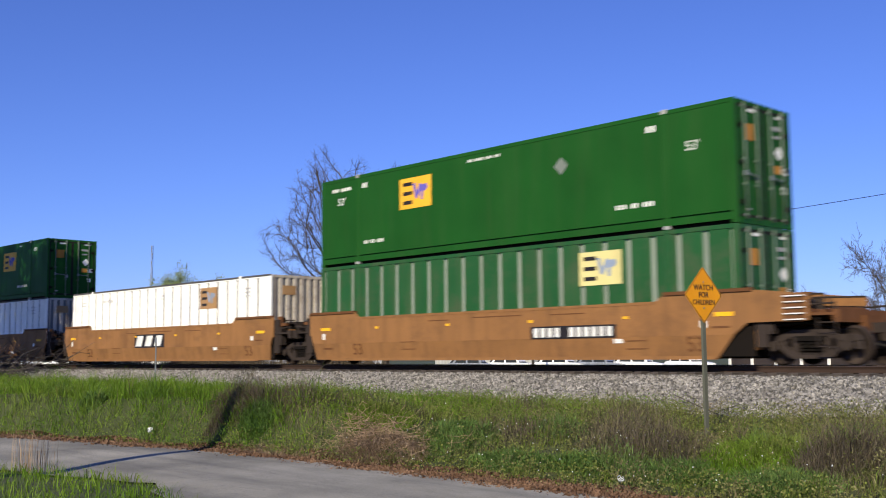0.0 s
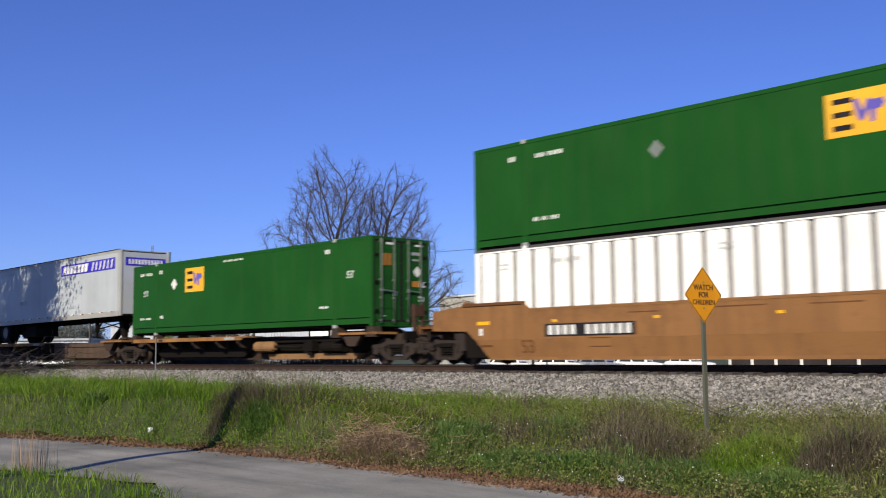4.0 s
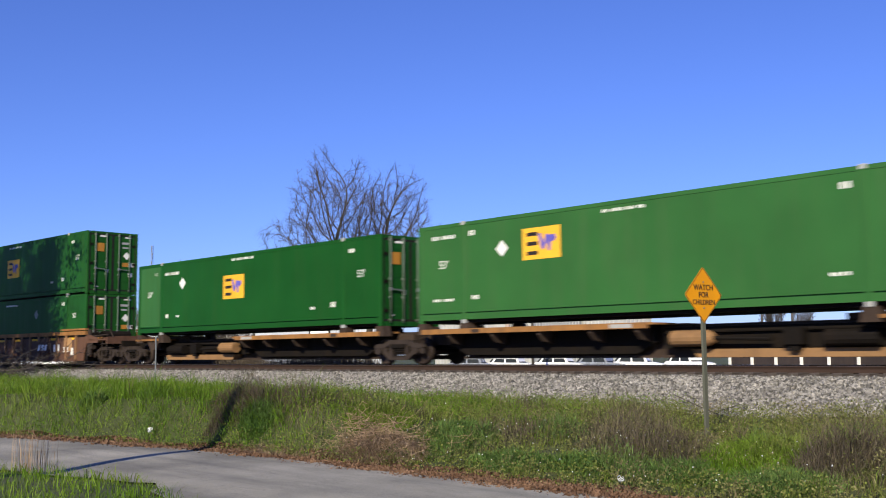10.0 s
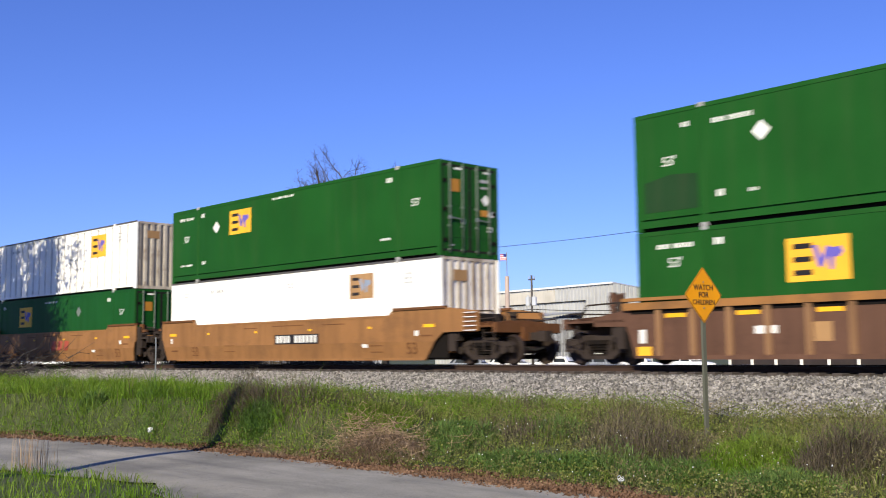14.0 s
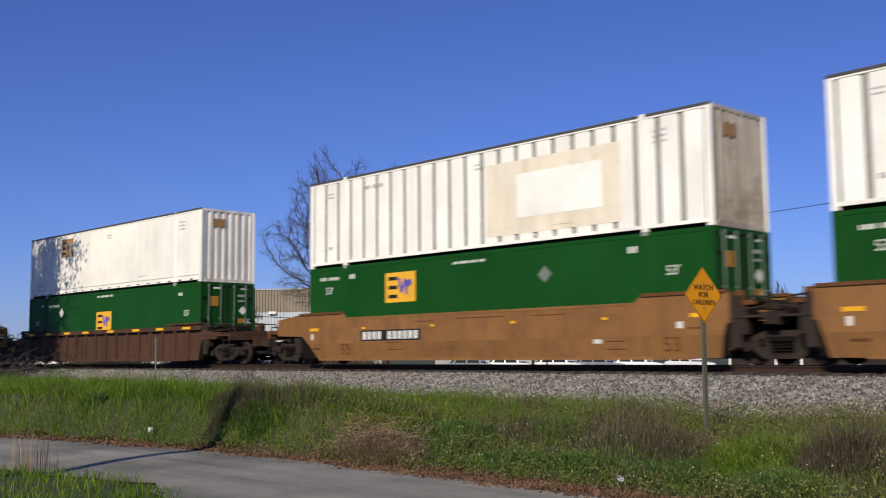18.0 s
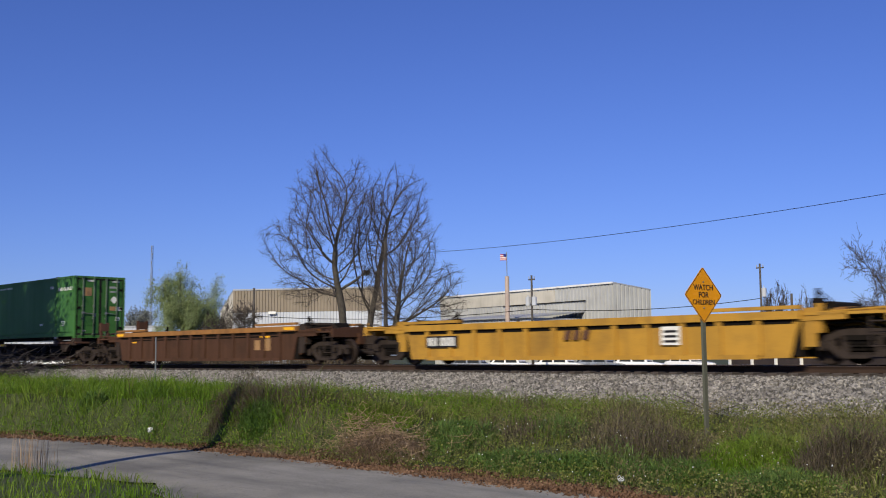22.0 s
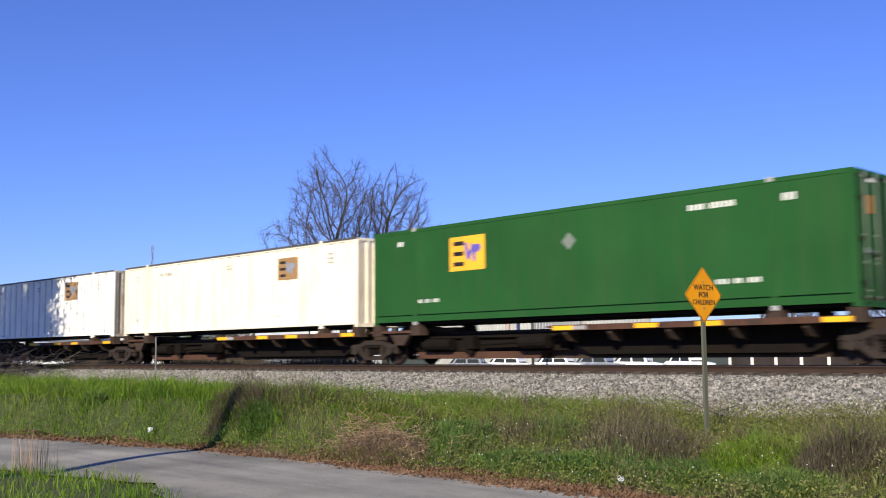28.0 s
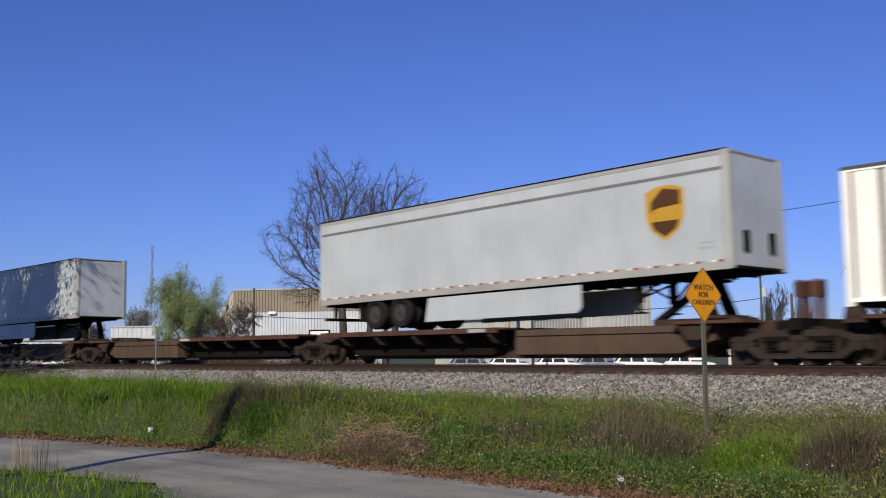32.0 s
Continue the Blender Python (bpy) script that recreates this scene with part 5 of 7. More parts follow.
def container_shell(c, mat, ribbed, pale, groove=None, pitch=0.70):
    """Body, panels, rails, posts and castings that all boxes share. groove: what shows between the panels of a ribbed box."""
    L2 = LEN / 2
    y = HALF - 0.06

    def body(bm):
        box(bm, -L2 + 0.05, L2 - 0.05, -y, y, 0.12, HIGH - 0.03)
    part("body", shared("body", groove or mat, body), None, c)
    part("floor_frame", shared("floorframe", DARK, lambda bm: box(bm, -L2 + 0.2, L2 - 0.2, -1.16, 1.16, 0.0, 0.118)), None, c, "dark steel floor frame")
    for sign in (-1, 1):
        if ribbed:
            n = round((LEN - 0.34) / pitch)
            step = (LEN - 0.34) / n

            def panel(bm):
                prism(bm, [(-step / 2 + 0.065, -0.0), (-step / 2 + 0.10, -0.045), (step / 2 - 0.10, -0.045), (step / 2 - 0.065, 0.0)], 0.17, HIGH - 0.11, "z")
            key = shared(("panel", pitch), mat, panel)
            for i in range(n):
                if sign < 0:
                    part("side_panel", key, None, c, at=pose(-L2 + 0.17 + (i + 0.5) * step, -y, 0))
            if sign > 0:
                part("far_wall", shared("farwall", mat, lambda bm: box(bm, -L2 + 0.17, L2 - 0.17, y - 0.01, HALF - 0.01, 0.17, HIGH - 0.11)), None, c)
        else:
            for a, b in ((-L2 + 0.16, -6.17), (-6.02, 6.02), (6.17, L2 - 0.16)):
                part("side_panel", shared(("wall", sign, a), mat, lambda bm: box(bm, a, b, *sorted((sign * (HALF - 0.012), sign * (y - 0.01))), 0.30, HIGH - 0.10)), None, c)

    def rail(sign, top):
        def f(bm):
            z0, z1 = (HIGH - 0.105, HIGH) if top else (0.085, 0.175 if ribbed else 0.258)
            for a, b in ((-L2 + 0.17, -6.17), (-6.02, 6.02), (6.17, L2 - 0.17)) if not top else ((-L2 + 0.17, L2 - 0.17),):
                box(bm, a, b, *sorted((sign * HALF, sign * (y - 0.02))), z0 if top or abs(a) > 6.1 and a < 0 or a < 0 else z0, z1)
        return f
    for sign in (-1, 1):
        part("top_rail", shared(("rail", sign, 1), mat, rail(sign, True)), None, c)
        part("bottom_rail", shared(("rail", sign, 0, ribbed), mat, rail(sign, False)), None, c)

    def post(w):
        def f(bm):
            box(bm, -w / 2, w / 2, -0.05, 0.05, 0.0, HIGH - 0.003)
            bmesh.ops.bevel(bm, geom=[e for e in bm.edges if abs(e.verts[0].co.z - e.verts[1].co.z) > 1], offset=0.012, segments=1, affect="EDGES")
        return f

    def casting(bm):
        box(bm, -0.09, 0.09, -0.055, 0.055, 0, 0.12)
        bmesh.ops.bevel(bm, geom=bm.edges[:], offset=0.012, segments=1, affect="EDGES")
    cast_mat = MARK_GREY if pale else mat
    for sign in (-1, 1):
        for x in (-L2 + 0.085, L2 - 0.085):
            part("corner_post", shared("post17", mat, post(0.17)), None, c, at=pose(x, sign * (HALF - 0.048), 0))
        for x in (-6.095, 6.095):
            part("side_post", shared("post15", mat, post(0.15)), None, c, at=pose(x, sign * (HALF - 0.046), 0))
            for z in (-0.03, HIGH - 0.09):
                part("corner_casting", shared("casting", cast_mat, casting), None, c, "pale steel lifting casting" if pale else "", at=pose(x, sign * (HALF - 0.044), z))


def container_ends(c, mat, door, mark):
    """A pair of doors with locking bars at one end, a folded panel at the other."""
    L2 = LEN / 2
    for end in (1, -1):
        turn = pose(end * (L2 - 0.055), 0, 0, 0, 0, 90 if end == 1 else -90)
        if (end == 1) == door:
            for sign in (-1, 1):
                def leaf_door(bm):
                    box(bm, -0.59, 0.59, -0.035, 0.02, 0.17, HIGH - 0.13)
                d = part("door", shared("door", mat, leaf_door), None, c, at=turn @ pose(sign * 0.60, 0, 0))
                for z in (0.6, 1.1, 1.6, 2.1, 2.5):
                    part("door_rib", shared("doorrib", mat, lambda bm: box(bm, -0.55, 0.55, -0.045, -0.034, 0, 0.06)), None, d, at=pose(0, 0, z))

                def seal(bm):
                    for a, b in ((-0.60, -0.535), (0.535, 0.60)):
                        box(bm, a, b, -0.042, 0.0, 0.15, HIGH - 0.11)
                    for a, b in ((0.15, 0.22), (HIGH - 0.18, HIGH - 0.11)):
                        box(bm, -0.534, 0.534, -0.042, 0.0, a, b)
                part("door_seal", shared("doorseal", RUBBER, seal), None, d, "black rubber seal")
                for x, z in ((0.5, 0.5), (0.5, 1.45), (0.5, 2.35)):
                    part("hinge", shared("hinge", DARK, lambda bm: box(bm, -0.10, 0.08, -0.07, -0.03, -0.05, 0.05)), None, d, at=pose(x * sign, 0, z))
                part("lock_handle", shared("lockhandle", GALV, lambda bm: (tube(bm, (-0.30, -0.10, 1.2), (0.20, -0.10, 1.16), 0.02, sides=6), box(bm, -0.34, -0.26, -0.11, -0.05, 1.14, 1.26))), None, d)
                for x in (-0.30, 0.26):
                    def rod(bm):
                        tube(bm, (0, -0.075, 0.10), (0, -0.075, HIGH - 0.06), 0.028, sides=8)
                        for z in (0.16, 0.9, 1.5, HIGH - 0.2):
                            box(bm, -0.06, 0.06, -0.08, -0.03, z, z + 0.07)
                    part("locking_bar", shared("rod", GALV if mat in (WHITE, WHITE_RUST, CREAM) else ROD_GREEN, rod, True), None, d, "worn steel locking bar", at=pose(x, 0, 0))

                if mark:
                    pale_door = mat in (WHITE, WHITE_RUST, CREAM)
                    for a, z, w, h, m in ((-0.05, 2.02, 0.40, 0.40, LOGO_FADED if pale_door or mat is GREEN_PALE else EMBLEM_SHADED), (0.10, HIGH - 0.26, 0.34, 0.07, MARK), (-0.22, 0.32, 0.20, 0.05, MARK_GREY), (0.30, 1.02, 0.16, 0.16, MARK_GREY)) if sign < 0 else ((0.05, 1.34, 0.30, 0.20, LOGO_FADED if mat is GREEN_PALE else EMBLEM_SHADED), (0.36, 1.34, 0.26, 0.18, MARK), (0.05, 2.42, 0.36, 0.10, MARK_GREY), (0.05, 2.22, 0.30, 0.07, MARK_GREY), (0.30, 0.85, 0.20, 0.18, MARK), (0.20, HIGH - 0.26, 0.34, 0.06, MARK)):
                        part("door_plate", shared(("tag", w, h), m, lambda bm: box(bm, -w / 2, w / 2, -0.052, -0.044, 0, h)), None, d, "", at=pose(a, 0, z))
                    if sign > 0:
                        part("door_placard", shared("doorspot", MARK, lambda bm: diamond(bm, 0, 0, 0.19, -0.047)), None, d, "white diamond placard", at=pose(0.12, 0, 1.86))
            part("door_sill", shared("sill", mat, lambda bm: box(bm, -1.13, 1.13, -0.045, 0.02, 0.0, 0.15)), None, c, at=turn)
            part("door_header", shared("header", mat, lambda bm: box(bm, -1.13, 1.13, -0.045, 0.02, HIGH - 0.11, HIGH - 0.005)), None, c, at=turn)
        else:
            def folded(bm):
                ribbed_wall(bm, -1.13, 1.13, -0.045, 0.06, 0.13, HIGH - 0.1, 0.32, 0.11)
                box(bm, -1.13, 1.13, -0.05, 0.03, 0.0, 0.13)
                box(bm, -1.13, 1.13, -0.05, 0.03, HIGH - 0.1, HIGH - 0.005)
            part("end_wall", shared("endwall", mat, folded), None, c, at=turn)
            if mark and mat in (WHITE, WHITE_RUST, WHITE_STREAK):
                def tag2(bm):
                    box(bm, -0.3, 0.3, -0.054, -0.046, 0, 0.34)
                part("end_emblem", shared("tag2", LOGO_FADED, tag2), None, c, "faded brown emblem", at=turn @ pose(-0.45, 0, 2.25))


TITLE = (3, 5, 4, 3)
# stencilled lines on the boxes: rows of (x, z, width, height, word lengths), then the places of the length marks
MARKS = {
    "A": (((-6.95, 2.50, 1.05, 0.11, (4, 6)), (-5.72, 2.52, 0.30, 0.16, (2,)), (-0.2, 2.62, 1.35, 0.08, TITLE), (5.70, 2.50, 0.32, 0.16, (2,)), (5.15, 0.62, 1.2, 0.12, (3, 2, 3)), (-5.25, 0.62, 1.0, 0.11, (2, 2, 3))), ((6.90, 1.90), (-6.95, 2.08))),
    "B": (((-6.55, 2.42, 0.30, 0.14, (2,)), (-5.15, 2.40, 1.0, 0.12, (4, 6)), (-5.3, 0.62, 0.95, 0.11, (2, 2, 3)), (5.2, 0.62, 1.2, 0.12, (3, 2, 3)), (6.62, 2.44, 0.36, 0.16, (3,)), (4.9, 2.72, 0.3, 0.07, (4,))), ()),
    "M": (((-6.75, 2.46, 0.30, 0.15, (2,)), (-5.45, 0.62, 0.95, 0.11, (2, 2, 3)), (5.2, 0.62, 1.2, 0.12, (3, 2, 3)), (6.55, 2.44, 0.36, 0.17, (3,)), (4.55, 2.45, 1.3, 0.14, (4, 6))), ()),
    "C": (((-5.25, 2.42, 1.1, 0.12, (4, 7)), (6.55, 2.46, 0.32, 0.13, (3,)), (0.0, 2.68, 1.5, 0.09, TITLE), (4.40, 0.62, 0.30, 0.09, (3,)), (5.55, 0.70, 0.28, 0.18, (3,)), (-5.62, 0.66, 0.24, 0.16, (2,)), (-4.75, 0.64, 0.26, 0.08, (3,)), (-6.55, 2.46, 0.26, 0.12, (2,))), ((7.05, 1.66), (-7.05, 1.60))),
    "D": (((-6.95, 2.50, 1.05, 0.11, (4, 6)), (-5.72, 2.54, 0.28, 0.15, (2,)), (-0.2, 2.66, 1.35, 0.08, TITLE), (5.70, 2.52, 0.30, 0.15, (2,)), (5.5, 0.62, 0.5, 0.08, (4,)), (-5.6, 0.64, 0.3, 0.12, (3,)), (-6.95, 0.60, 0.9, 0.08, (3, 4))), ((6.95, 1.66), (-6.95, 1.66))),
    "E": (((-5.55, 2.46, 0.28, 0.13, (2,)), (0.2, 2.62, 1.5, 0.08, TITLE), (5.6, 2.42, 0.32, 0.13, (3,)), (7.0, 2.30, 1.45, 0.17, (4, 7)), (-5.6, 0.66, 0.24, 0.2, (2,)), (-4.7, 0.64, 0.26, 0.09, (3,)), (4.5, 0.62, 0.30, 0.10, (3,))), ((6.9, 0.62), (-6.95, 0.62))),
    "W": (((-4.6, 2.42, 1.0, 0.12, (3, 5)), (-6.9, 2.42, 0.34, 0.05, (5,)), (-6.9, 2.30, 0.30, 0.05, (4,)), (0.3, 2.45, 0.42, 0.05, (6,)), (0.3, 2.33, 0.42, 0.05, (5,)), (6.6, 2.45, 0.42, 0.06, (5,)), (6.6, 2.30, 0.40, 0.06, (4,)), (6.6, 2.16, 0.42, 0.06, (5,)), (-6.9, 0.55, 0.24, 0.12, (2,)), (3.4, 0.40, 0.7, 0.03, (9,))), ()),
}


def container(label, mat, place, base, ribbed=False, emblem=None, plate=None, door=True, spot=None, lettered=True, patch=False, pale=True, back=False, groove=None, pitch=0.70, marks=None, worn=None):
    """A 53-foot box. emblem: (x, z, width, height) of the square emblem; spot: the x of a diamond."""
    c = thing("shipping_container", label, "shipping container", "containers on the train")
    container_shell(c, mat, ribbed, pale and not ribbed, groove, pitch)
    container_ends(c, WHITE_RUST if mat is WHITE and (ribbed or base < 1) else WHITE_STREAK if mat is WHITE else mat, door, True)
    if mat in (WHITE, CREAM):
        for sgn in (-1, 1):
            part("roof_seal", shared(("seal", sgn), ROOF_STRIP, lambda bm: box(bm, -LEN / 2, LEN / 2, *sorted((sgn * (HALF + 0.004), sgn * (HALF - 0.05))), HIGH - 0.062, HIGH + 0.014)), None, c, "dark roof edge strip")
    ink = MARK if mat not in (WHITE, CREAM) else MARK_GREY
    y = -HALF + 0.012 if not ribbed else -HALF + 0.015
    if emblem:
        x, z, w, h = emblem
        z += 0.20 if base < 1 else 0.08 if base > 2 else 0.04
        w, h = 0.95 * w, 0.93 * h
        logo(c, x - w / 2, x + w / 2, z - h / 2, z + h / 2, y, plate or LOGO_YELLOW, INK, WAVE_GREY if plate in (LOGO_PALE, LOGO_FADED) else LOGO_BLUE)
    lift = HIGH - 2.896
    if lettered:
        style = marks or ("C" if emblem and abs(emblem[0]) < 1 else "B" if back else "W" if mat in (WHITE, CREAM) else "D" if spot and spot[1] else "A")
        rows, lengths = MARKS[style]
        for x, z, w, h, g in rows:
            def words(bm):
                bars(bm, -w / 2, w / 2, 0, -h / 2, h / 2, g)
            tagged(part("lettering", shared(("mark", w, h, g), ink, words), None, c, "", at=pose(x, y, z + lift)), kind="stuff")
        for x, z in lengths:
            part("length_mark", letters("53'", 0.34, ink), None, c, "white painted 53' mark", at=pose(x, y - 0.004, z + lift))
    if mat is WHITE and not ribbed and base > 1:
        for i in range(18):
            part("fork_pocket", shared("pocket", INK, lambda bm: box(bm, -0.11, 0.11, -HALF - 0.004, -HALF + 0.02, 0.10, 0.15)), None, c, "dark slot in the bottom rail", at=pose(-7.4 + 0.87 * i, 0, 0))
    if spot is not None:
        def spots(bm):
            diamond(bm, 0, 0, 0.24, 0)
        part("placard", shared("spot", MARK if spot[1] else SPOT_GREY, spots), None, c, "diamond-shaped placard", at=pose(spot[0], y, 1.98 + (0.17 if base < 1 else 0.08)))
    if worn == "rear":
        # paler green sheet that paints in the brighter light on the rear panel
        part("faded_panel", bmesh_of(lambda bm: box(bm, -7.86, -6.20, y - 0.004, y + 0.002, 0.34, HIGH - 0.14)), GREEN_DULL, c, "rear panel painted paler, as the light makes it")
    if worn == "patch":
        part("repainted_patch", bmesh_of(lambda bm: prism(bm, [(-7.8, 0.46), (-6.22, 0.46), (-6.24, 1.30), (-7.0, 1.36), (-7.8, 1.22)], y - 0.004, y + 0.002)), GREEN_PATCH, c, "darker repainted patch")
    if worn == "scribble":
        r = random.Random(5)
        for row in range(4):
            for k in range(7):
                a, b = 6.28 + 0.21 * k, 1.85 + 0.24 * row
                part("faded_scribble", bmesh_of(lambda bm: prism(bm, [(a, b), (a + 0.03, b), (a + r.uniform(0.06, 0.20), b + r.uniform(0.08, 0.2)), (a + r.uniform(-0.04, 0.05), b + r.uniform(0.1, 0.2))], y - 0.003, y + 0.001)), SCRIBBLE, c)
    if patch:
        part("repair_panel", bmesh_of(lambda bm: box(bm, 0.55, 5.4, y - 0.004, y + 0.03, 0.35, 2.45)), CREAM, c, "stained beige area")
        part("painted_over_panel", bmesh_of(lambda bm: box(bm, 1.76, 4.78, y - 0.010, y - 0.003, 0.80, 2.05)), CLEAN_WHITE, c, "plain white painted-over panel")
    MOVING.append((c, place, base))
    return c


# -- running gear --
def wheelset_shape(bm):
    for s in (-1, 1):
        prof = [(0.09, 0.66), (0.12, 0.69), (0.36, 0.71), (0.39, 0.70), (0.42, 0.695), (0.445, 0.69), (0.445, 0.71), (0.42, 0.80), (0.40, 0.82), (0.37, 0.80), (0.34, 0.76), (0.14, 0.78), (0.12, 0.82)]
        wheel_ring(bm, [(r, s * v) for r, v in prof], 20)
        tube(bm, (0, s * 0.80, 0), (0, s * 1.06, 0), 0.075, sides=10)
    tube(bm, (0, -0.7, 0), (0, 0.7, 0), 0.09, sides=10)


def side_frame(bm):
    """A cast side frame, seen from -y: a bow over the springs with two pedestals."""
    prism(bm, [(-1.18, 0.56), (-1.10, 0.66), (-0.72, 0.68), (-0.42, 0.80), (0.42, 0.80), (0.72, 0.68), (1.10, 0.66), (1.18, 0.56), (0.95, 0.53), (0.64, 0.55), (0.42, 0.65), (-0.42, 0.65), (-0.64, 0.55), (-0.95, 0.53)], -0.08, 0.08)
    prism(bm, [(-0.98, 0.535), (-0.72, 0.545), (-0.40, 0.29), (0.40, 0.29), (0.72, 0.545), (0.98, 0.535), (0.46, 0.16), (-0.46, 0.16)], -0.065, 0.065)
    for e in (-1, 1):
        prism(bm, [(e * 0.30, 0.27), (e * 0.42, 0.27), (e * 0.46, 0.68), (e * 0.32, 0.68)], -0.055, 0.055)
        prism(bm, [(e * 1.02, 0.36), (e * 1.15, 0.36), (e * 1.165, 0.58), (e * 1.0, 0.58)], -0.06, 0.06)
        prism(bm, [(e * 0.70, 0.36), (e * 0.60, 0.36), (e * 0.56, 0.58), (e * 0.72, 0.58)], -0.058, 0.058)


def truck(car, x, place, mat=None):
    t = thing("truck", "", "")
    del_keys(t)
    t.parent, t.matrix_basis = car, pose(x, 0, 0)
    mat = mat or TRUCK
    for s in (-1, 1):
        part("side_frame", shared("sideframe", mat, side_frame), None, t, at=pose(0, s * 0.99, 0))

        def springs(bm):
            for k in (-0.2, 0, 0.2):
                for z in range(4):
                    tube(bm, (k, 0, 0.25 + z * 0.075), (k, 0, 0.30 + z * 0.075), 0.075, sides=8)
            box(bm, -0.34, 0.34, -0.10, 0.10, 0.55, 0.66)
        tagged(part("spring_pack", shared("springs", DARK, springs), None, t, at=pose(0, s * 1.0, 0)), kind="stuff")
        for k in (-0.86, 0.86):
            def cap(bm):
                tube(bm, (0, -0.09, 0), (0, 0.09, 0), 0.115, sides=10)
            part("bearing_cap", shared("cap", mat, cap), None, t, at=pose(k, s * 1.06, 0.44))

    def bolster(bm):
        box(bm, -0.22, 0.22, -1.0, 1.0, 0.42, 0.74)
        box(bm, -0.75, 0.75, -0.5, 0.5, 0.60, 0.78)
    part("bolster", shared("bolster", DARK, bolster), None, t)
    for k in (-0.86, 0.86):
        w = part("wheelset", shared("wheelset", WHEEL, wheelset_shape, True), None, t, "worn steel wheels on an axle", at=pose(k, 0, 0.445))
        WHEELS.append((w, place + x + k, (k, 0, 0.445)))
    return t


def del_keys(ob):
    for k in ("label", "category", "group", "kind"):
        if k in ob:
            del ob[k]


def coupler(car, x, end):
    def f(bm):
        box(bm, 0, 0.75, -0.09, 0.09, 0.72, 0.94)
        box(bm, 0.70, 1.02, -0.16, 0.16, 0.68, 0.98)
        box(bm, 0.05, 0.25, -0.28, 0.28, 0.62, 1.04)
    part("coupler", shared("coupler", TRUCK, f), None, car, at=pose(x, 0, 0, 0, 0, 0 if end > 0 else 180))

    def hose(bm):
        p = [(0.1, -0.35, 0.72), (0.45, -0.38, 0.50), (0.75, -0.3, 0.42), (1.0, -0.2, 0.50)]
        for a, b in zip(p, p[1:]):
            tube(bm, a, b, 0.028, sides=6)
    part("air_hose", shared("hose", RUBBER, hose), None, car, at=pose(x, 0, 0, 0, 0, 0 if end > 0 else 180))


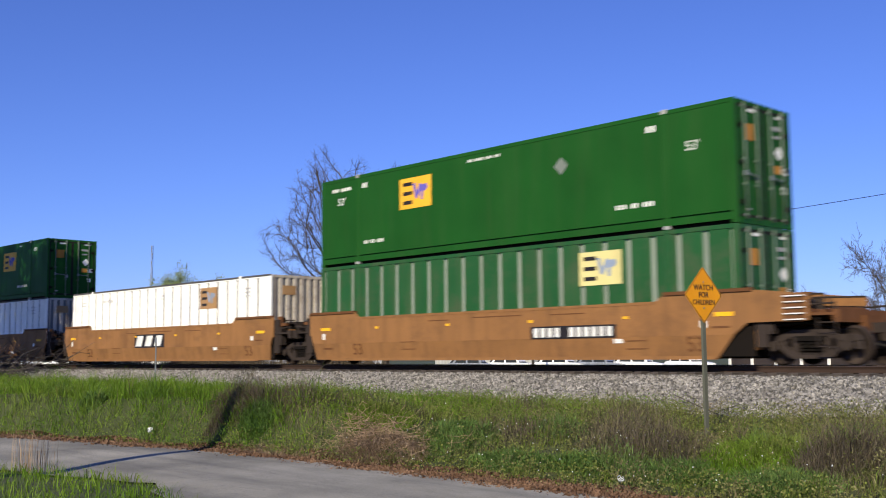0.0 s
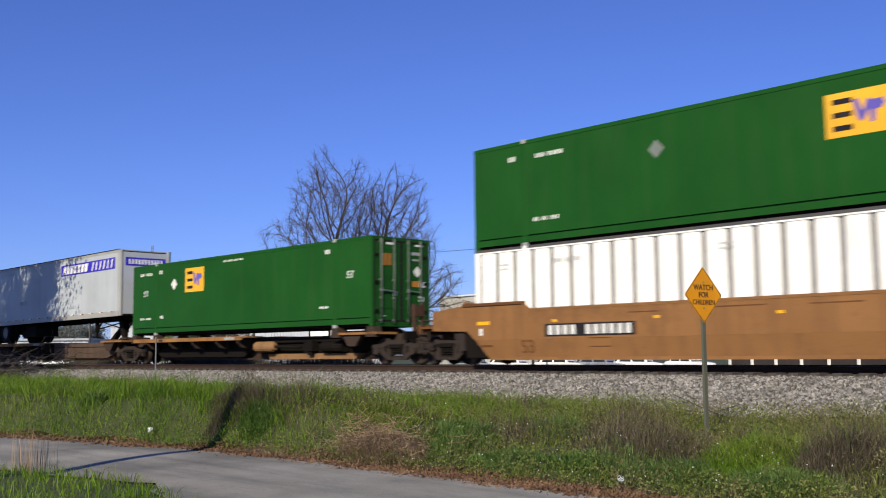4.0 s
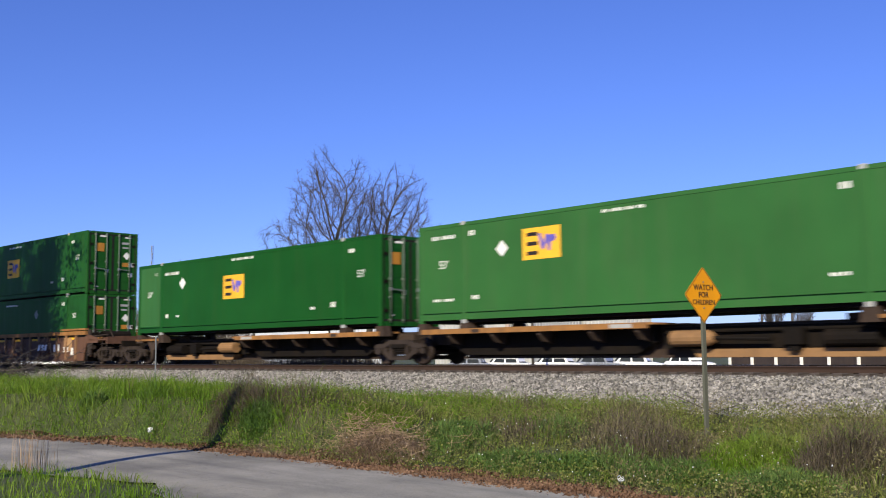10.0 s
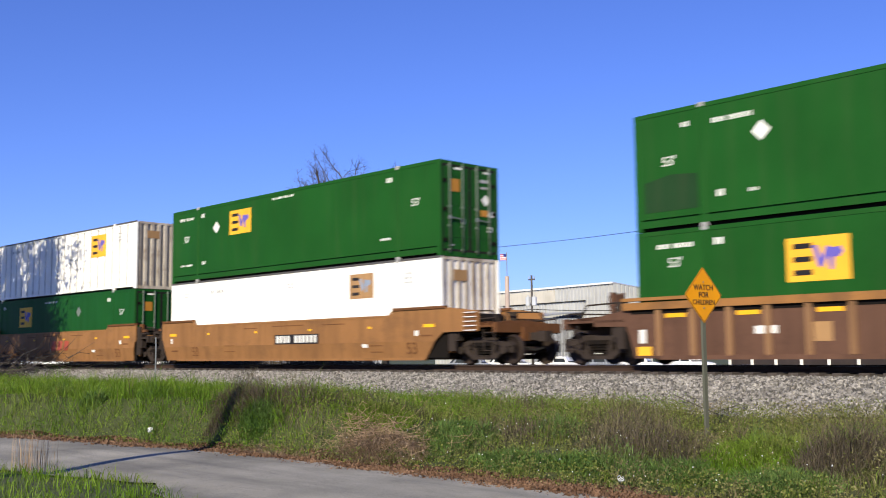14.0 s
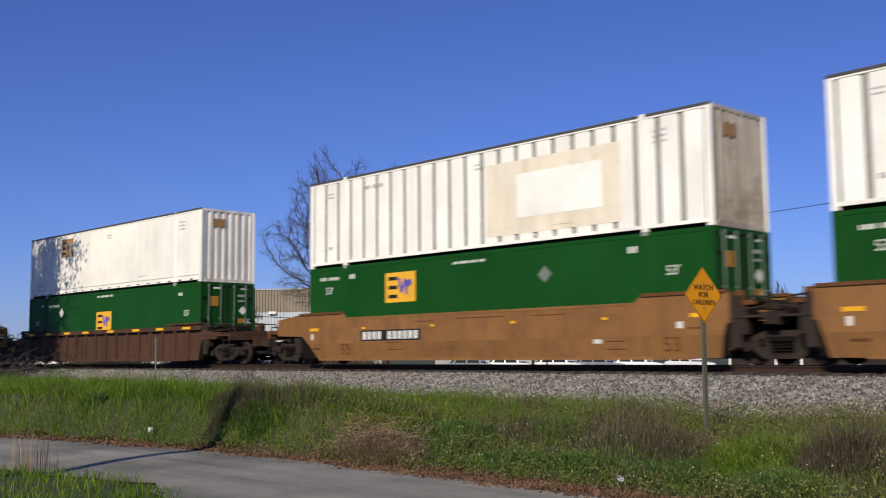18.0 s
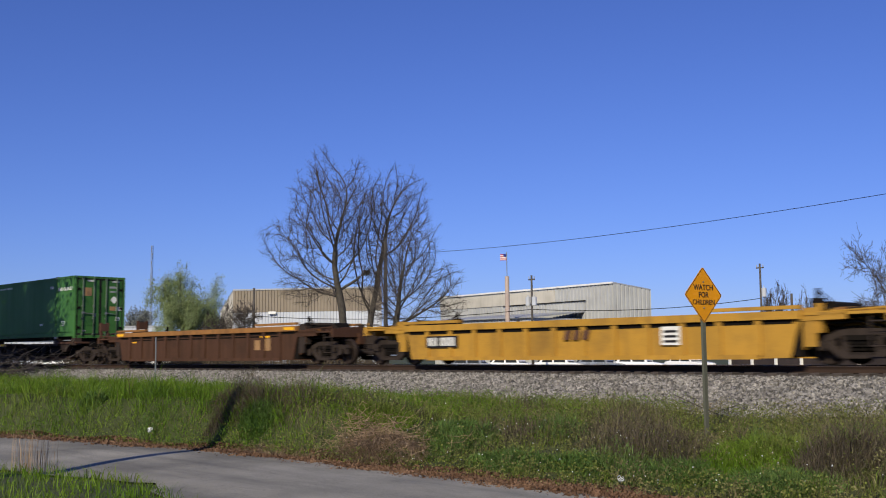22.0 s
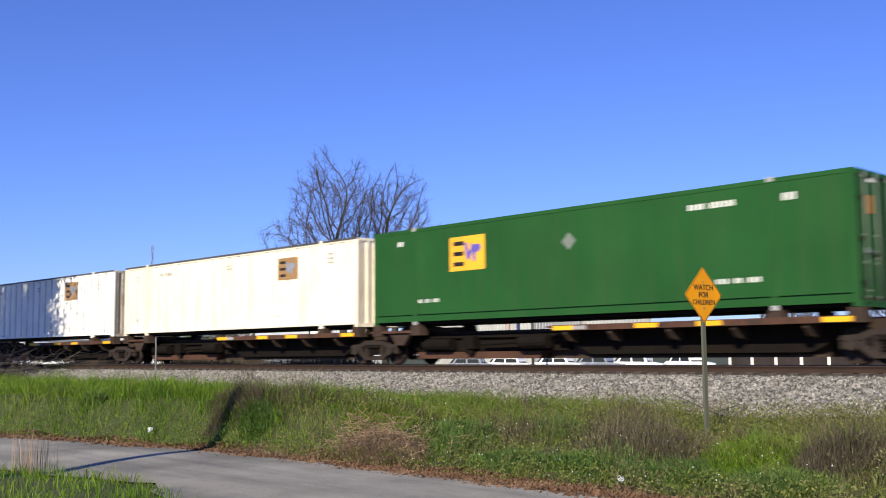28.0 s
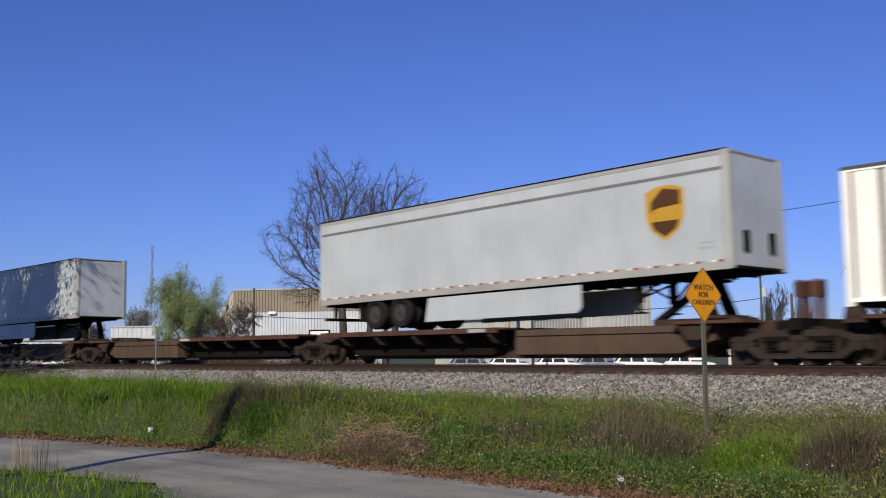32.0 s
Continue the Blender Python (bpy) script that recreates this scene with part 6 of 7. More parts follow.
def end_platform(car, mat, x, end, raised, reach, brake=False, drop=0.0):
    """The end of a well car over its truck: deck, draft beam, sills, steps and pipes."""
    turn = pose(x, 0, 0, 0, 0, 0 if end > 0 else 180)
    r = reach

    def deck(bm):
        box(bm, 0, r - 0.02, -1.40, 1.40, 1.10, 1.16)
        box(bm, 0.0, r + 0.1, -0.36, 0.36, 0.70, 1.10)
        for k in (0.35, 0.8):
            prism(bm, [(-1.38, 1.16), (1.38, 1.16), (1.38, 1.22), (0.5, 1.30), (-0.5, 1.30), (-1.38, 1.22)], k * r - 0.05, k * r + 0.05, "x")
    part("end_deck", shared(("enddeck", round(r, 2)), TRUCK if raised and r < 1.5 else SCUFF if raised else mat, deck), None, car, at=turn)
    part("end_sill", shared(("endbeam", round(r, 2)), TRUCK if raised and r < 1.5 else SCUFF if raised else mat, lambda bm: (box(bm, r - 0.12, r + 0.02, -1.44, 1.44, 0.94, 1.22))), None, car, at=turn)
    for s in (-1, 1):
        def pipe(bm):
            pts = [(0.1, 1.10 * s, 1.25), (0.1, 1.10 * s, 1.62 - drop), (r * 0.75, 1.05 * s, 1.58 - drop), (r * 0.9, 1.0 * s, 1.18)]
            for a, b in zip(pts, pts[1:]):
                tube(bm, a, b, 0.024, sides=6)
        part("grab_rail", shared(("grab", s, round(r, 2), drop), TRUCK, pipe), None, car, at=turn)
    if r > 1.5:
        def ladder(bm):
            for z in (0.42, 0.68, 0.94):
                tube(bm, (r - 0.48, 0, z), (r - 0.06, 0, z), 0.018, sides=6)
            for k in (r - 0.48, r - 0.06):
                tube(bm, (k, 0, 0.40), (k, 0, 1.05), 0.02, sides=6)
        for s in (-1, 1):
            part("step_ladder", shared(("ladder", round(r, 2)), TRUCK, ladder), None, car, at=turn @ pose(0, s * 1.43, 0))
    part("air_reservoir", shared(("reservoir", drop), DARK, lambda bm: tube(bm, (0.35, -0.85, 1.36 - drop * 0.4), (0.35, 0.55, 1.36 - drop * 0.4), 0.20, sides=12)), None, car, at=turn)
    for s in (-1, 1):
        def plates(bm):
            box(bm, 0.02, 0.30, *sorted((s * 1.30, s * 1.38)), 0.42, 1.62 - drop)
            box(bm, 0.30, 0.42, *sorted((s * 1.16, s * 1.36)), 0.72, 1.36)
        part("side_bracket", shared(("sidebracket", s, drop), mat if drop > 0.2 else TRUCK, plates), None, car, at=turn)
        part("safety_bar", shared(("safety", s, drop, r > 1.5), mat if drop > 0.1 else TRUCK, lambda bm: (tube(bm, (0.42, s * 1.37, 1.30 - drop * 0.4), (r - 0.10, s * 1.37, 1.36 - drop * 0.4), 0.022, sides=6), tube(bm, (0.42, s * 1.37, 0.78), (0.42, s * 1.37, 1.32), 0.018, sides=6), tube(bm, (r - 0.12, s * 1.37, 0.9), (r - 0.12, s * 1.37, 1.36), 0.018, sides=6))), None, car, "worn grab bar", at=turn)

    def pipes(bm):
        for k, z in ((0.55, 1.02), (0.72, 0.90), (0.62, 0.78)):
            tube(bm, (0.0, -k - 0.35, z), (r * 0.55, -k - 0.30, z + 0.06), 0.030, sides=6)
            tube(bm, (r * 0.55, -k - 0.30, z + 0.06), (r, -k, z - 0.18), 0.030, sides=6)
        box(bm, 0.12, 0.36, -1.22, -0.98, 1.16, 1.48)
        box(bm, 0.5, 0.72, -1.16, -0.92, 1.18, 1.34)
        tube(bm, (0.24, -1.1, 1.48), (0.24, -1.1, 1.70), 0.05, sides=8)
        tube(bm, (0.24, -1.1, 1.66), (0.66, -1.04, 1.30), 0.022, sides=6)
    tagged(part("brake_piping", shared(("brakepipes", round(r, 2)), DARK, pipes), None, car, at=turn), kind="stuff")
    if r < 1.5:
        for s in (-1, 1):
            part("joint_stanchion", shared(("stanchion", s), SCUFF, lambda bm: (box(bm, 0.10, 0.34, *sorted((s * 1.22, s * 1.30)), 0.95, 1.74), box(bm, 0.05, 0.62, *sorted((s * 1.20, s * 1.31)), 1.40, 1.50))), None, car, "rust-brown stanchion", at=turn)
        part("cross_walk", shared("crosswalk", TRUCK, lambda bm: (box(bm, 0.36, 0.62, -1.30, 1.30, 1.46, 1.52), box(bm, 0.62, 0.95, -0.9, 0.9, 1.30, 1.44))), None, car, "narrow steel walkway", at=turn)
    part("valve_cover", shared("valve", ORANGE, lambda bm: box(bm, 0.74, 0.92, -1.30, -1.12, 1.02, 1.26)), None, car, "rust-orange valve cover", at=turn)
    if brake:
        part("brake_post", bmesh_of(lambda bm: (box(bm, r - 0.22, r - 0.12, -0.5, -0.40, 1.14, 2.0), box(bm, r - 0.22, r - 0.12, -0.95, -0.85, 1.14, 2.0), box(bm, r - 0.26, r - 0.14, -0.9, -0.45, 1.62, 1.95))), mat, car, at=turn)
        part("brake_wheel", bmesh_of(lambda bm: [tube(bm, (r - 0.05, -0.68 + 0.26 * math.cos(radians(a)), 1.75 + 0.26 * math.sin(radians(a))), (r - 0.05, -0.68 + 0.26 * math.cos(radians(a + 30)), 1.75 + 0.26 * math.sin(radians(a + 30))), 0.018, sides=5) for a in range(0, 360, 30)]), TRUCK, car, "round brake wheel", at=turn)


def yellow_marks(car, xs, z, w, h, car_side):
    def f(bm):
        box(bm, -w / 2, w / 2, -0.006, 0.001, -h / 2, h / 2)
    for x in xs:
        part("reflector_strip", shared(("refl", w, h), MARK_YELLOW, f), None, car, "yellow reflective strip", at=pose(x, -1.463 if car_side == "smooth" else -1.403 if car_side == "plate" else -1.493, z))


FOLD = 0.17          # how far the lower side of a smooth well car leans inwards, metre by metre


def on_side(x, yo, z, proud=0.003):
    """A place on the near side of a smooth well car, which folds inwards below 0.72 m."""
    if z > 0.74:
        return pose(x, -yo - proud + 0.003, z)
    return pose(x, -yo + FOLD * (0.72 - z) - proud, z, math.degrees(math.atan(FOLD)))


def well_car(label, mat, place, style, ends, plate=None, big=None, group="railway cars", W2=8.45, top=1.55):
    """A well car round a 53-foot well. style: 'smooth' or 'ribbed'; ends: for the rear and the front, 'joint' or 'end';
    plate: (x, z, width) of the number board; big: (x, z, width, material) of the large painted blocks."""
    car = thing("well_car", label, "railway car", group)
    yo = 1.46
    E0, E1 = (W2 + (0.05 if k == "joint" else 1.33 if style == "smooth" else 1.0) for k in ends)
    cut = [0.25 if k == "joint" else 1.0 for k in ends]
    rc = 0.3
    if style == "smooth":
        for s in (-1, 1):
            def side(bm):
                out = [(-E0, 1.02), (-W2 + 0.15 * cut[0], 0.98), (-W2 + 0.5 * cut[0], 0.72), (W2 - 0.5 * cut[1], 0.72), (W2 - 0.15 * cut[1], 0.98), (E1, 1.00), (E1, 1.58), (W2 + 0.2 * cut[1], 1.71), (W2 - 0.1, 1.73), (6.05, 1.74), (5.80, 1.55), (-5.80, 1.55), (-6.05, 1.74), (-W2 + 0.1, 1.73), (-W2 - 0.2 * cut[0], 1.71), (-E0, 1.58)]
                prism(bm, out, *sorted((s * yo, s * (yo - 0.05))))
            part("side_wall", shared(("wellside", s, ends), mat, side), None, car)

            def lower(bm):
                ring = [((-W2 + 0.5 * cut[0], 0.72), (W2 - 0.5 * cut[1], 0.72)), ((-W2 + cut[0], 0.18), (W2 - cut[1], 0.18))]
                v = [bm.verts.new((x, s * (yo - 0.002 - FOLD * (0.72 - z) - d), z)) for d in (0.0, 0.04) for row in ring for x, z in row]
                fs = [bm.faces.new([v[i] for i in f]) for f in ((0, 1, 3, 2), (4, 6, 7, 5), (0, 4, 5, 1), (2, 3, 7, 6), (0, 2, 6, 4), (1, 5, 7, 3))]
                bmesh.ops.recalc_face_normals(bm, faces=fs)
            part("lower_side", shared(("welllower", s, ends), mat, lower), None, car, "lower side folded inwards")

            def sill(bm):
                box(bm, -W2 + 1.05, W2 - 1.05, *sorted((s * (yo - 0.085), s * (yo - 0.2))), 0.15, 0.24)
                box(bm, -5.8, 5.8, *sorted((s * (yo + 0.01), s * (yo - 0.10))), 1.50, 1.57)
            part("side_chord", shared(("wellsill", s), mat, sill), None, car)
            for a, b in ((-W2, -6.05), (6.05, W2)):
                part("corner_guide", shared(("guide", s, a), SCUFF, lambda bm: box(bm, a, b, *sorted((s * (yo + 0.04), s * (yo - 0.10))), 1.70, 1.78)), None, car, "rust-brown corner guide")
        yellow_marks(car, (-7.6, 7.7), 1.20, 0.5, 0.10, "smooth")
        yellow_marks(car, (-4.9, -1.6, 1.7, 4.9), 1.20, 0.16, 0.07, "smooth")
        for x, z, w, h in ((7.15, 0.98, 0.16, 0.16), (4.65, 0.62, 0.26, 0.11), (-7.7, 0.95, 0.12, 0.2)):
            part("placard", shared(("tanplac", w), MARK, lambda bm: box(bm, -w / 2, w / 2, -0.004, 0.02, -h / 2, h / 2)), None, car, "small white placard", at=on_side(x, yo, z, 0.006))
        if ends[1] == "end":
            p = part("ladder_panel", shared("ladderpanel", SCUFF, lambda bm: box(bm, -0.26, 0.26, -0.004, 0.02, -0.30, 0.30)), None, car, "rust-brown ladder panel", at=pose(E1 - 0.32, -yo, 1.28))
            for z in (-0.26, -0.13, 0.0, 0.13, 0.26):
                part("rung", shared("rung", MARK, lambda bm: tube(bm, (-0.24, -0.03, 0), (0.24, -0.03, 0), 0.016, sides=6)), None, p, "white rung", at=pose(0, 0, z))
    else:
        for s in (-1, 1):
            def side(bm):
                prism(bm, [(-E0, 1.0), (-W2 + 0.15 * rc, 0.98), (-W2 + 0.5 * rc, 0.72), (-W2 + rc, 0.18), (W2 - rc, 0.18), (W2 - 0.5 * rc, 0.72), (W2 - 0.15 * rc, 0.98), (E1, 1.0), (E1, min(1.22, top - 0.05)), (W2, top - 0.15), (-W2, top - 0.15), (-E0, min(1.22, top - 0.05))], *sorted((s * (yo - 0.06), s * (yo - 0.10))))
            part("side_wall", shared(("ribside", s, ends, W2, top), mat, side), None, car)

            def chord(z0, z1, dy):
                def f(bm):
                    box(bm, -W2, W2, *sorted((s * (yo + dy), s * (yo - 0.12))), z0, z1)
                return f
            part("top_chord", shared(("topchord", s, W2, top), ORANGE if mat in (BROWN_FADED, BROWN_OLD) else mat, chord(top - 0.17, top + 0.01, 0.03)), None, car)
            part("bottom_chord", shared(("botchord", s, W2), mat, lambda bm: box(bm, -W2 + 1.05, W2 - 1.05, *sorted((s * (yo - 0.0), s * (yo - 0.14))), 0.15, 0.26)), None, car)

            def rib(bm):
                box(bm, -0.07, 0.07, *sorted((s * yo, s * (yo - 0.09))), 0.24, top - 0.16)
            ribs = round((2 * W2 - 2.1) / 0.97)
            for i in range(ribs + 1):
                part("side_rib", shared(("rib", s, top), RIB_WORN if mat is BROWN_FADED else mat, rib), None, car, at=pose(-W2 + 1.05 + i * (2 * W2 - 2.1) / ribs, 0, 0))

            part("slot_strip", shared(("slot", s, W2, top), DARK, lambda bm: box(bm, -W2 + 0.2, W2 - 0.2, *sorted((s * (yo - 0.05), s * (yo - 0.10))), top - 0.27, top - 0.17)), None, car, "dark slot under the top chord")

            for a, b in ((-W2, -W2 + 2.5), (W2 - 2.5, W2)):
                part("corner_guide", shared(("lip", s, a, top), ORANGE if mat in (BROWN_FADED, BROWN_OLD) else mat, lambda bm: box(bm, a, b, *sorted((s * (yo + 0.06), s * (yo - 0.10))), top + 0.05, top + 0.13)), None, car)
        yellow_marks(car, [] if mat is YELLOW_CAR else [k * W2 / 8.45 for k in ((-8.1, 7.9) if mat is BROWN_OLD else [-6.91 + 1.973 * i for i in range(8)] if mat is BROWN_FADED else (-7.3, -5.3, -3.3, -1.4, 1.0, 3.3, 5.3, 7.4))], top - 0.33 if mat is BROWN_FADED else top - 0.08, 0.6, 0.10, "plate" if mat is BROWN_FADED else "chord")
    # floor of the well: cross beams and end bulkheads
    for x in [k * W2 / 8.45 for k in (-8.0, -6.1, -3.0, 0.0, 3.0, 6.1, 8.0)]:
        part("floor_beam", shared("floorbeam", DARK, lambda bm: box(bm, -0.3, 0.3, -1.3, 1.3, 0.20, 0.36)), None, car, at=pose(x, 0, 0))
    for e, kind in ((-1, ends[0]), (1, ends[1])):
        part("bulkhead", shared("bulk", mat, lambda bm: box(bm, -0.05, 0.05, -1.2, 1.2, 0.36, 1.25)), None, car, at=pose(e * (W2 - 0.06), 0, 0))
        for s in (-1, 1):
            # added dark sheet for the black shade behind the side's end cut-out
            part("wheel_housing", shared(("cutshade", s), DARK, lambda bm: box(bm, -1.15, 0.06, *sorted((s * 1.31, s * 1.345)), 0.22, 1.06)), None, car, at=pose(W2 - 0.1 if e > 0 else -W2 + 1.19, 0, 0))
        joint = kind == "joint"
        end_platform(car, mat, e * W2, e, style == "smooth", 1.05 if joint else 2.0, brake=not joint and (e > 0 if mat is YELLOW_CAR else e < 0), drop=round(1.55 - top, 2))
        if not joint:
            truck(car, e * (W2 + 1.15), place)
            coupler(car, e * (W2 + 1.75), e)
    if ends[1] == "joint":
        truck(car, W2 + 1.13, place)
    if mat is TAN:
        for x in (-5.9, 6.9):
            part("length_mark", letters("53", 0.52, SCUFF), None, car, "worn brown 53 mark", at=on_side(x, yo, 0.50, 0.006))
        for x, z, w, h in ((-3.4, 0.5, 0.7, 0.02), (-3.4, 0.72, 0.7, 0.02), (5.2, 0.42, 0.62, 0.02), (5.2, 0.62, 0.62, 0.02), (0.4, 1.38, 1.9, 0.03), (-2.0, 1.34, 0.9, 0.03), (3.0, 1.36, 1.2, 0.03), (7.6, 0.9, 0.5, 0.05), (-7.5, 0.55, 0.45, 0.06)):
            part("scuff", shared(("scuff", w, h), SCUFF, lambda bm: box(bm, -w / 2, w / 2, -0.003, 0.01, -h / 2, h / 2)), None, car, "brown scuffed line", at=on_side(x, yo, z, 0.004))
    if mat is YELLOW_CAR:
        p = part("notice_board", bmesh_of(lambda bm: box(bm, 2.95, 3.5, -yo - 0.006, -yo + 0.04, 0.5, 0.95)), MARK, car, "white notice board")
        tagged(part("board_lettering", bmesh_of(lambda bm: [box(bm, 3.02, 3.43, -yo - 0.010, -yo, z, z + 0.06) for z in (0.56, 0.68, 0.80)]), INK, p), kind="stuff")
    if mat is BROWN_OLD:
        for x, z, w, h, m in ((4.1, 0.72, 0.34, 0.36, LOGO_FADED), (4.75, 0.74, 0.36, 0.44, LOGO_FADED), (4.6, 1.02, 0.55, 0.06, MARK_YELLOW), (-5.2, 0.95, 0.35, 0.05, MARK_YELLOW)):
            part("placard", shared(("oldplac", w, h), m, lambda bm: box(bm, -w / 2, w / 2, -0.006, 0.03, -h / 2, h / 2)), None, car, "faded placard", at=pose(x, -yo + 0.055, z))
        for s in (-1, 1):
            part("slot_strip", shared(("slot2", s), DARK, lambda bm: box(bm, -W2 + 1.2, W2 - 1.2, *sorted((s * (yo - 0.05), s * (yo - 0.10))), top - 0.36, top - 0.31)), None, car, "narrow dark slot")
    if mat is BROWN_FADED:
        for x, z, w, h, m in ((5.35, 0.80, 0.62, 0.34, MARK), (5.38, 0.52, 0.55, 0.22, LOGO_FADED), (6.55, 0.95, 0.80, 0.62, LOGO_FADED), (6.35, 0.72, 0.50, 0.24, MARK), (6.98, 0.62, 0.22, 0.34, MARK), (-3.15, 0.75, 0.42, 0.42, LOGO_FADED), (-7.9, 0.72, 0.20, 0.34, MARK), (-7.85, 0.36, 0.42, 0.22, LOGO_YELLOW), (-4.5, 0.82, 0.55, 0.18, MARK), (0.9, 0.75, 0.5, 0.06, LOGO_FADED), (0.9, 0.66, 0.5, 0.06, LOGO_FADED), (4.5, 0.9, 0.45, 0.3, LOGO_FADED)):
            part("placard", shared(("plac", w, h), m, lambda bm: box(bm, -w / 2, w / 2, -0.006, 0.03, -h / 2, h / 2)), None, car, at=pose(x, -yo + 0.055, z))
    if plate:
        x, z, w = plate
        p = part("number_board", bmesh_of(lambda bm: box(bm, x - w / 2, x + w / 2, -yo - 0.006, -yo + 0.04, z - 0.17, z + 0.17)), INK, car, "black number board")
        tagged(part("board_lettering", bmesh_of(lambda bm: bars(bm, x - w / 2 + 0.08, x + w / 2 - 0.08, -yo - 0.007, z - 0.125, z + 0.125, (4, 6), 0.006)), MARK, p), kind="stuff")
    if big:
        x, z, w, m = big
        h = 0.22 * min(1.0, w / 1.6)
        if m is MARK:
            part("mark_board", bmesh_of(lambda bm: box(bm, x - w / 2 - 0.1, x + w / 2 + 0.1, -yo - 0.004, -yo + 0.03, z - 0.28, z + 0.28)), mat if style == "ribbed" else INK, car)
        for k in range(3):
            a = x - w / 2 + k * w * 0.345
            part("painted_block", bmesh_of(lambda bm: prism(bm, [(a, z - h), (a + 0.22 * w, z - h), (a + 0.30 * w, z + h), (a + 0.08 * w, z + h)], -yo - 0.012, -yo + 0.02)), m, car, "large slanted painted block")
    MOVING.append((car, place, 0.0))
    return car


def spine_car(label, mat, place, load, front="joint", rear="joint", deck=ORANGE, half=8.62, flip=False):
    """One unit of a spine car: a narrow centre beam, wheel runways over one half, a hitch over the other; flip turns it end for end."""
    car = thing("spine_car", label, "railway car", "railway cars")
    turn = pose(0, 0, 0, 0, 0, 180 if flip else 0)
    n = 1 if flip else -1                   # the side that faces the road
    tan = deck is ORANGE
    part("centre_beam", shared(("beam", half), DUSTY, lambda bm: (box(bm, -half, half, -0.38, 0.38, 0.62, 1.02), box(bm, -6.9, 6.9, -0.36, 0.36, 0.24, 0.62), box(bm, -6.9, 6.9, -0.48, 0.48, 0.19, 0.25))), None, car)
    if load != "box":
        part("side_plate", shared(("sideplate", tan), PLATE, lambda bm: prism(bm, [(0.85, 0.30), (6.3, 0.30), (7.3, 0.62), (7.3, 0.995), (0.85, 0.995)], -0.92, 0.92)), None, car, "dusty brown plated side", at=turn)
        part("plate_rail", shared("platerail", DARK, lambda bm: prism(bm, [(0.9, 0.80), (7.25, 0.80), (7.25, 0.825), (0.9, 0.825)], -0.935, 0.935)), None, car, "dark groove along the plate", at=turn)
    part("belly_flange", shared(("belly", tan), DUSTY_TAN if tan else BROWN, lambda bm: prism(bm, [(1.35, 0.40), (1.5, 0.20), (6.5, 0.20), (6.65, 0.40)], -0.70, 0.70)), None, car, "dusty flange along the belly", at=turn)
    part("belly_web", shared("bellyweb", mat if load == "box" else DUSTY, lambda bm: prism(bm, [(0.5, 0.42), (6.6, 0.42), (7.5, 0.70), (7.5, 0.94), (0.5, 0.94)], -0.60, 0.60)), None, car, at=turn)
    for s in (-1, 1):
        part("runway", shared(("run", s), deck, lambda bm: (box(bm, -7.95, 0.45, *sorted((s * 0.42, s * 1.30)), 1.02, 1.08), prism(bm, [(0.45, 1.02), (0.45, 1.08), (0.72, 1.06), (0.72, 1.02)], *sorted((s * 0.42, s * 1.28))))), None, car, at=turn)
        part("runway_edge", shared(("runedge", s), deck, lambda bm: box(bm, -7.95, 0.45, *sorted((s * 1.24, s * 1.312)), 0.93, 1.075)), None, car, at=turn)
        # added dark sheet that stands for the shade in the open space below
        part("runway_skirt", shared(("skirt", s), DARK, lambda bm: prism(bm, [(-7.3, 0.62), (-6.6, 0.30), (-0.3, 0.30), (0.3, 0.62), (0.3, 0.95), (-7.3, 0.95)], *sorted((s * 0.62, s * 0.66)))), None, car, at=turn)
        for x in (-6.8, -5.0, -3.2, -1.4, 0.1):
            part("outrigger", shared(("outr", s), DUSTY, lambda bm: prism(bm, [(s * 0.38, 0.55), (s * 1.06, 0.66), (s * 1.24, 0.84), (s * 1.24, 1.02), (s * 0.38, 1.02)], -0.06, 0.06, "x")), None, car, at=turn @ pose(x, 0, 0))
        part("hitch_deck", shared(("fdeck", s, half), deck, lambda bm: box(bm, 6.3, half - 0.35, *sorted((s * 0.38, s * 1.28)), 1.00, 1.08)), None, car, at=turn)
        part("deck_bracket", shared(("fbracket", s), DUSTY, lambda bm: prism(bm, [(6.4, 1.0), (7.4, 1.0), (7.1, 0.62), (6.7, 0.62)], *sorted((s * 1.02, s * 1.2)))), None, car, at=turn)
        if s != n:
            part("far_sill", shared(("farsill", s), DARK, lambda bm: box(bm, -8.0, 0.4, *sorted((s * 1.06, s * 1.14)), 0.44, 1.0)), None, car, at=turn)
        if load == "box":
            for x in (-7.95, -6.1, 6.1, 7.95):
                part("pedestal", shared(("ped", s), DUSTY, lambda bm: prism(bm, [(-0.24, 0.92), (0.24, 0.92), (0.16, 1.255), (-0.16, 1.255)], *sorted((s * 0.95, s * 1.28)))), None, car, at=turn @ pose(x, 0, 0))
        if not tan and load == "box":
            for x in (-7.55, -4.4, -2.6, 0.1):
                part("runway_mark", shared(("rmark", s), MARK_YELLOW, lambda bm: box(bm, -0.34, 0.34, *sorted((s * 1.310, s * 1.318)), 0.945, 1.06)), None, car, "yellow reflective strip", at=turn @ pose(x, 0, 0))
        for x, w in ((-0.35, 0.7), (-5.6, 0.35)):
            part("runway_scuff", shared(("rscuff", s, w), MARK_GREY if w > 0.5 else DUSTY, lambda bm: box(bm, -w / 2, w / 2, *sorted((s * 1.310, s * 1.315)), 0.95, 1.05)), None, car, "scraped bare patch", at=turn @ pose(x, 0, 0))
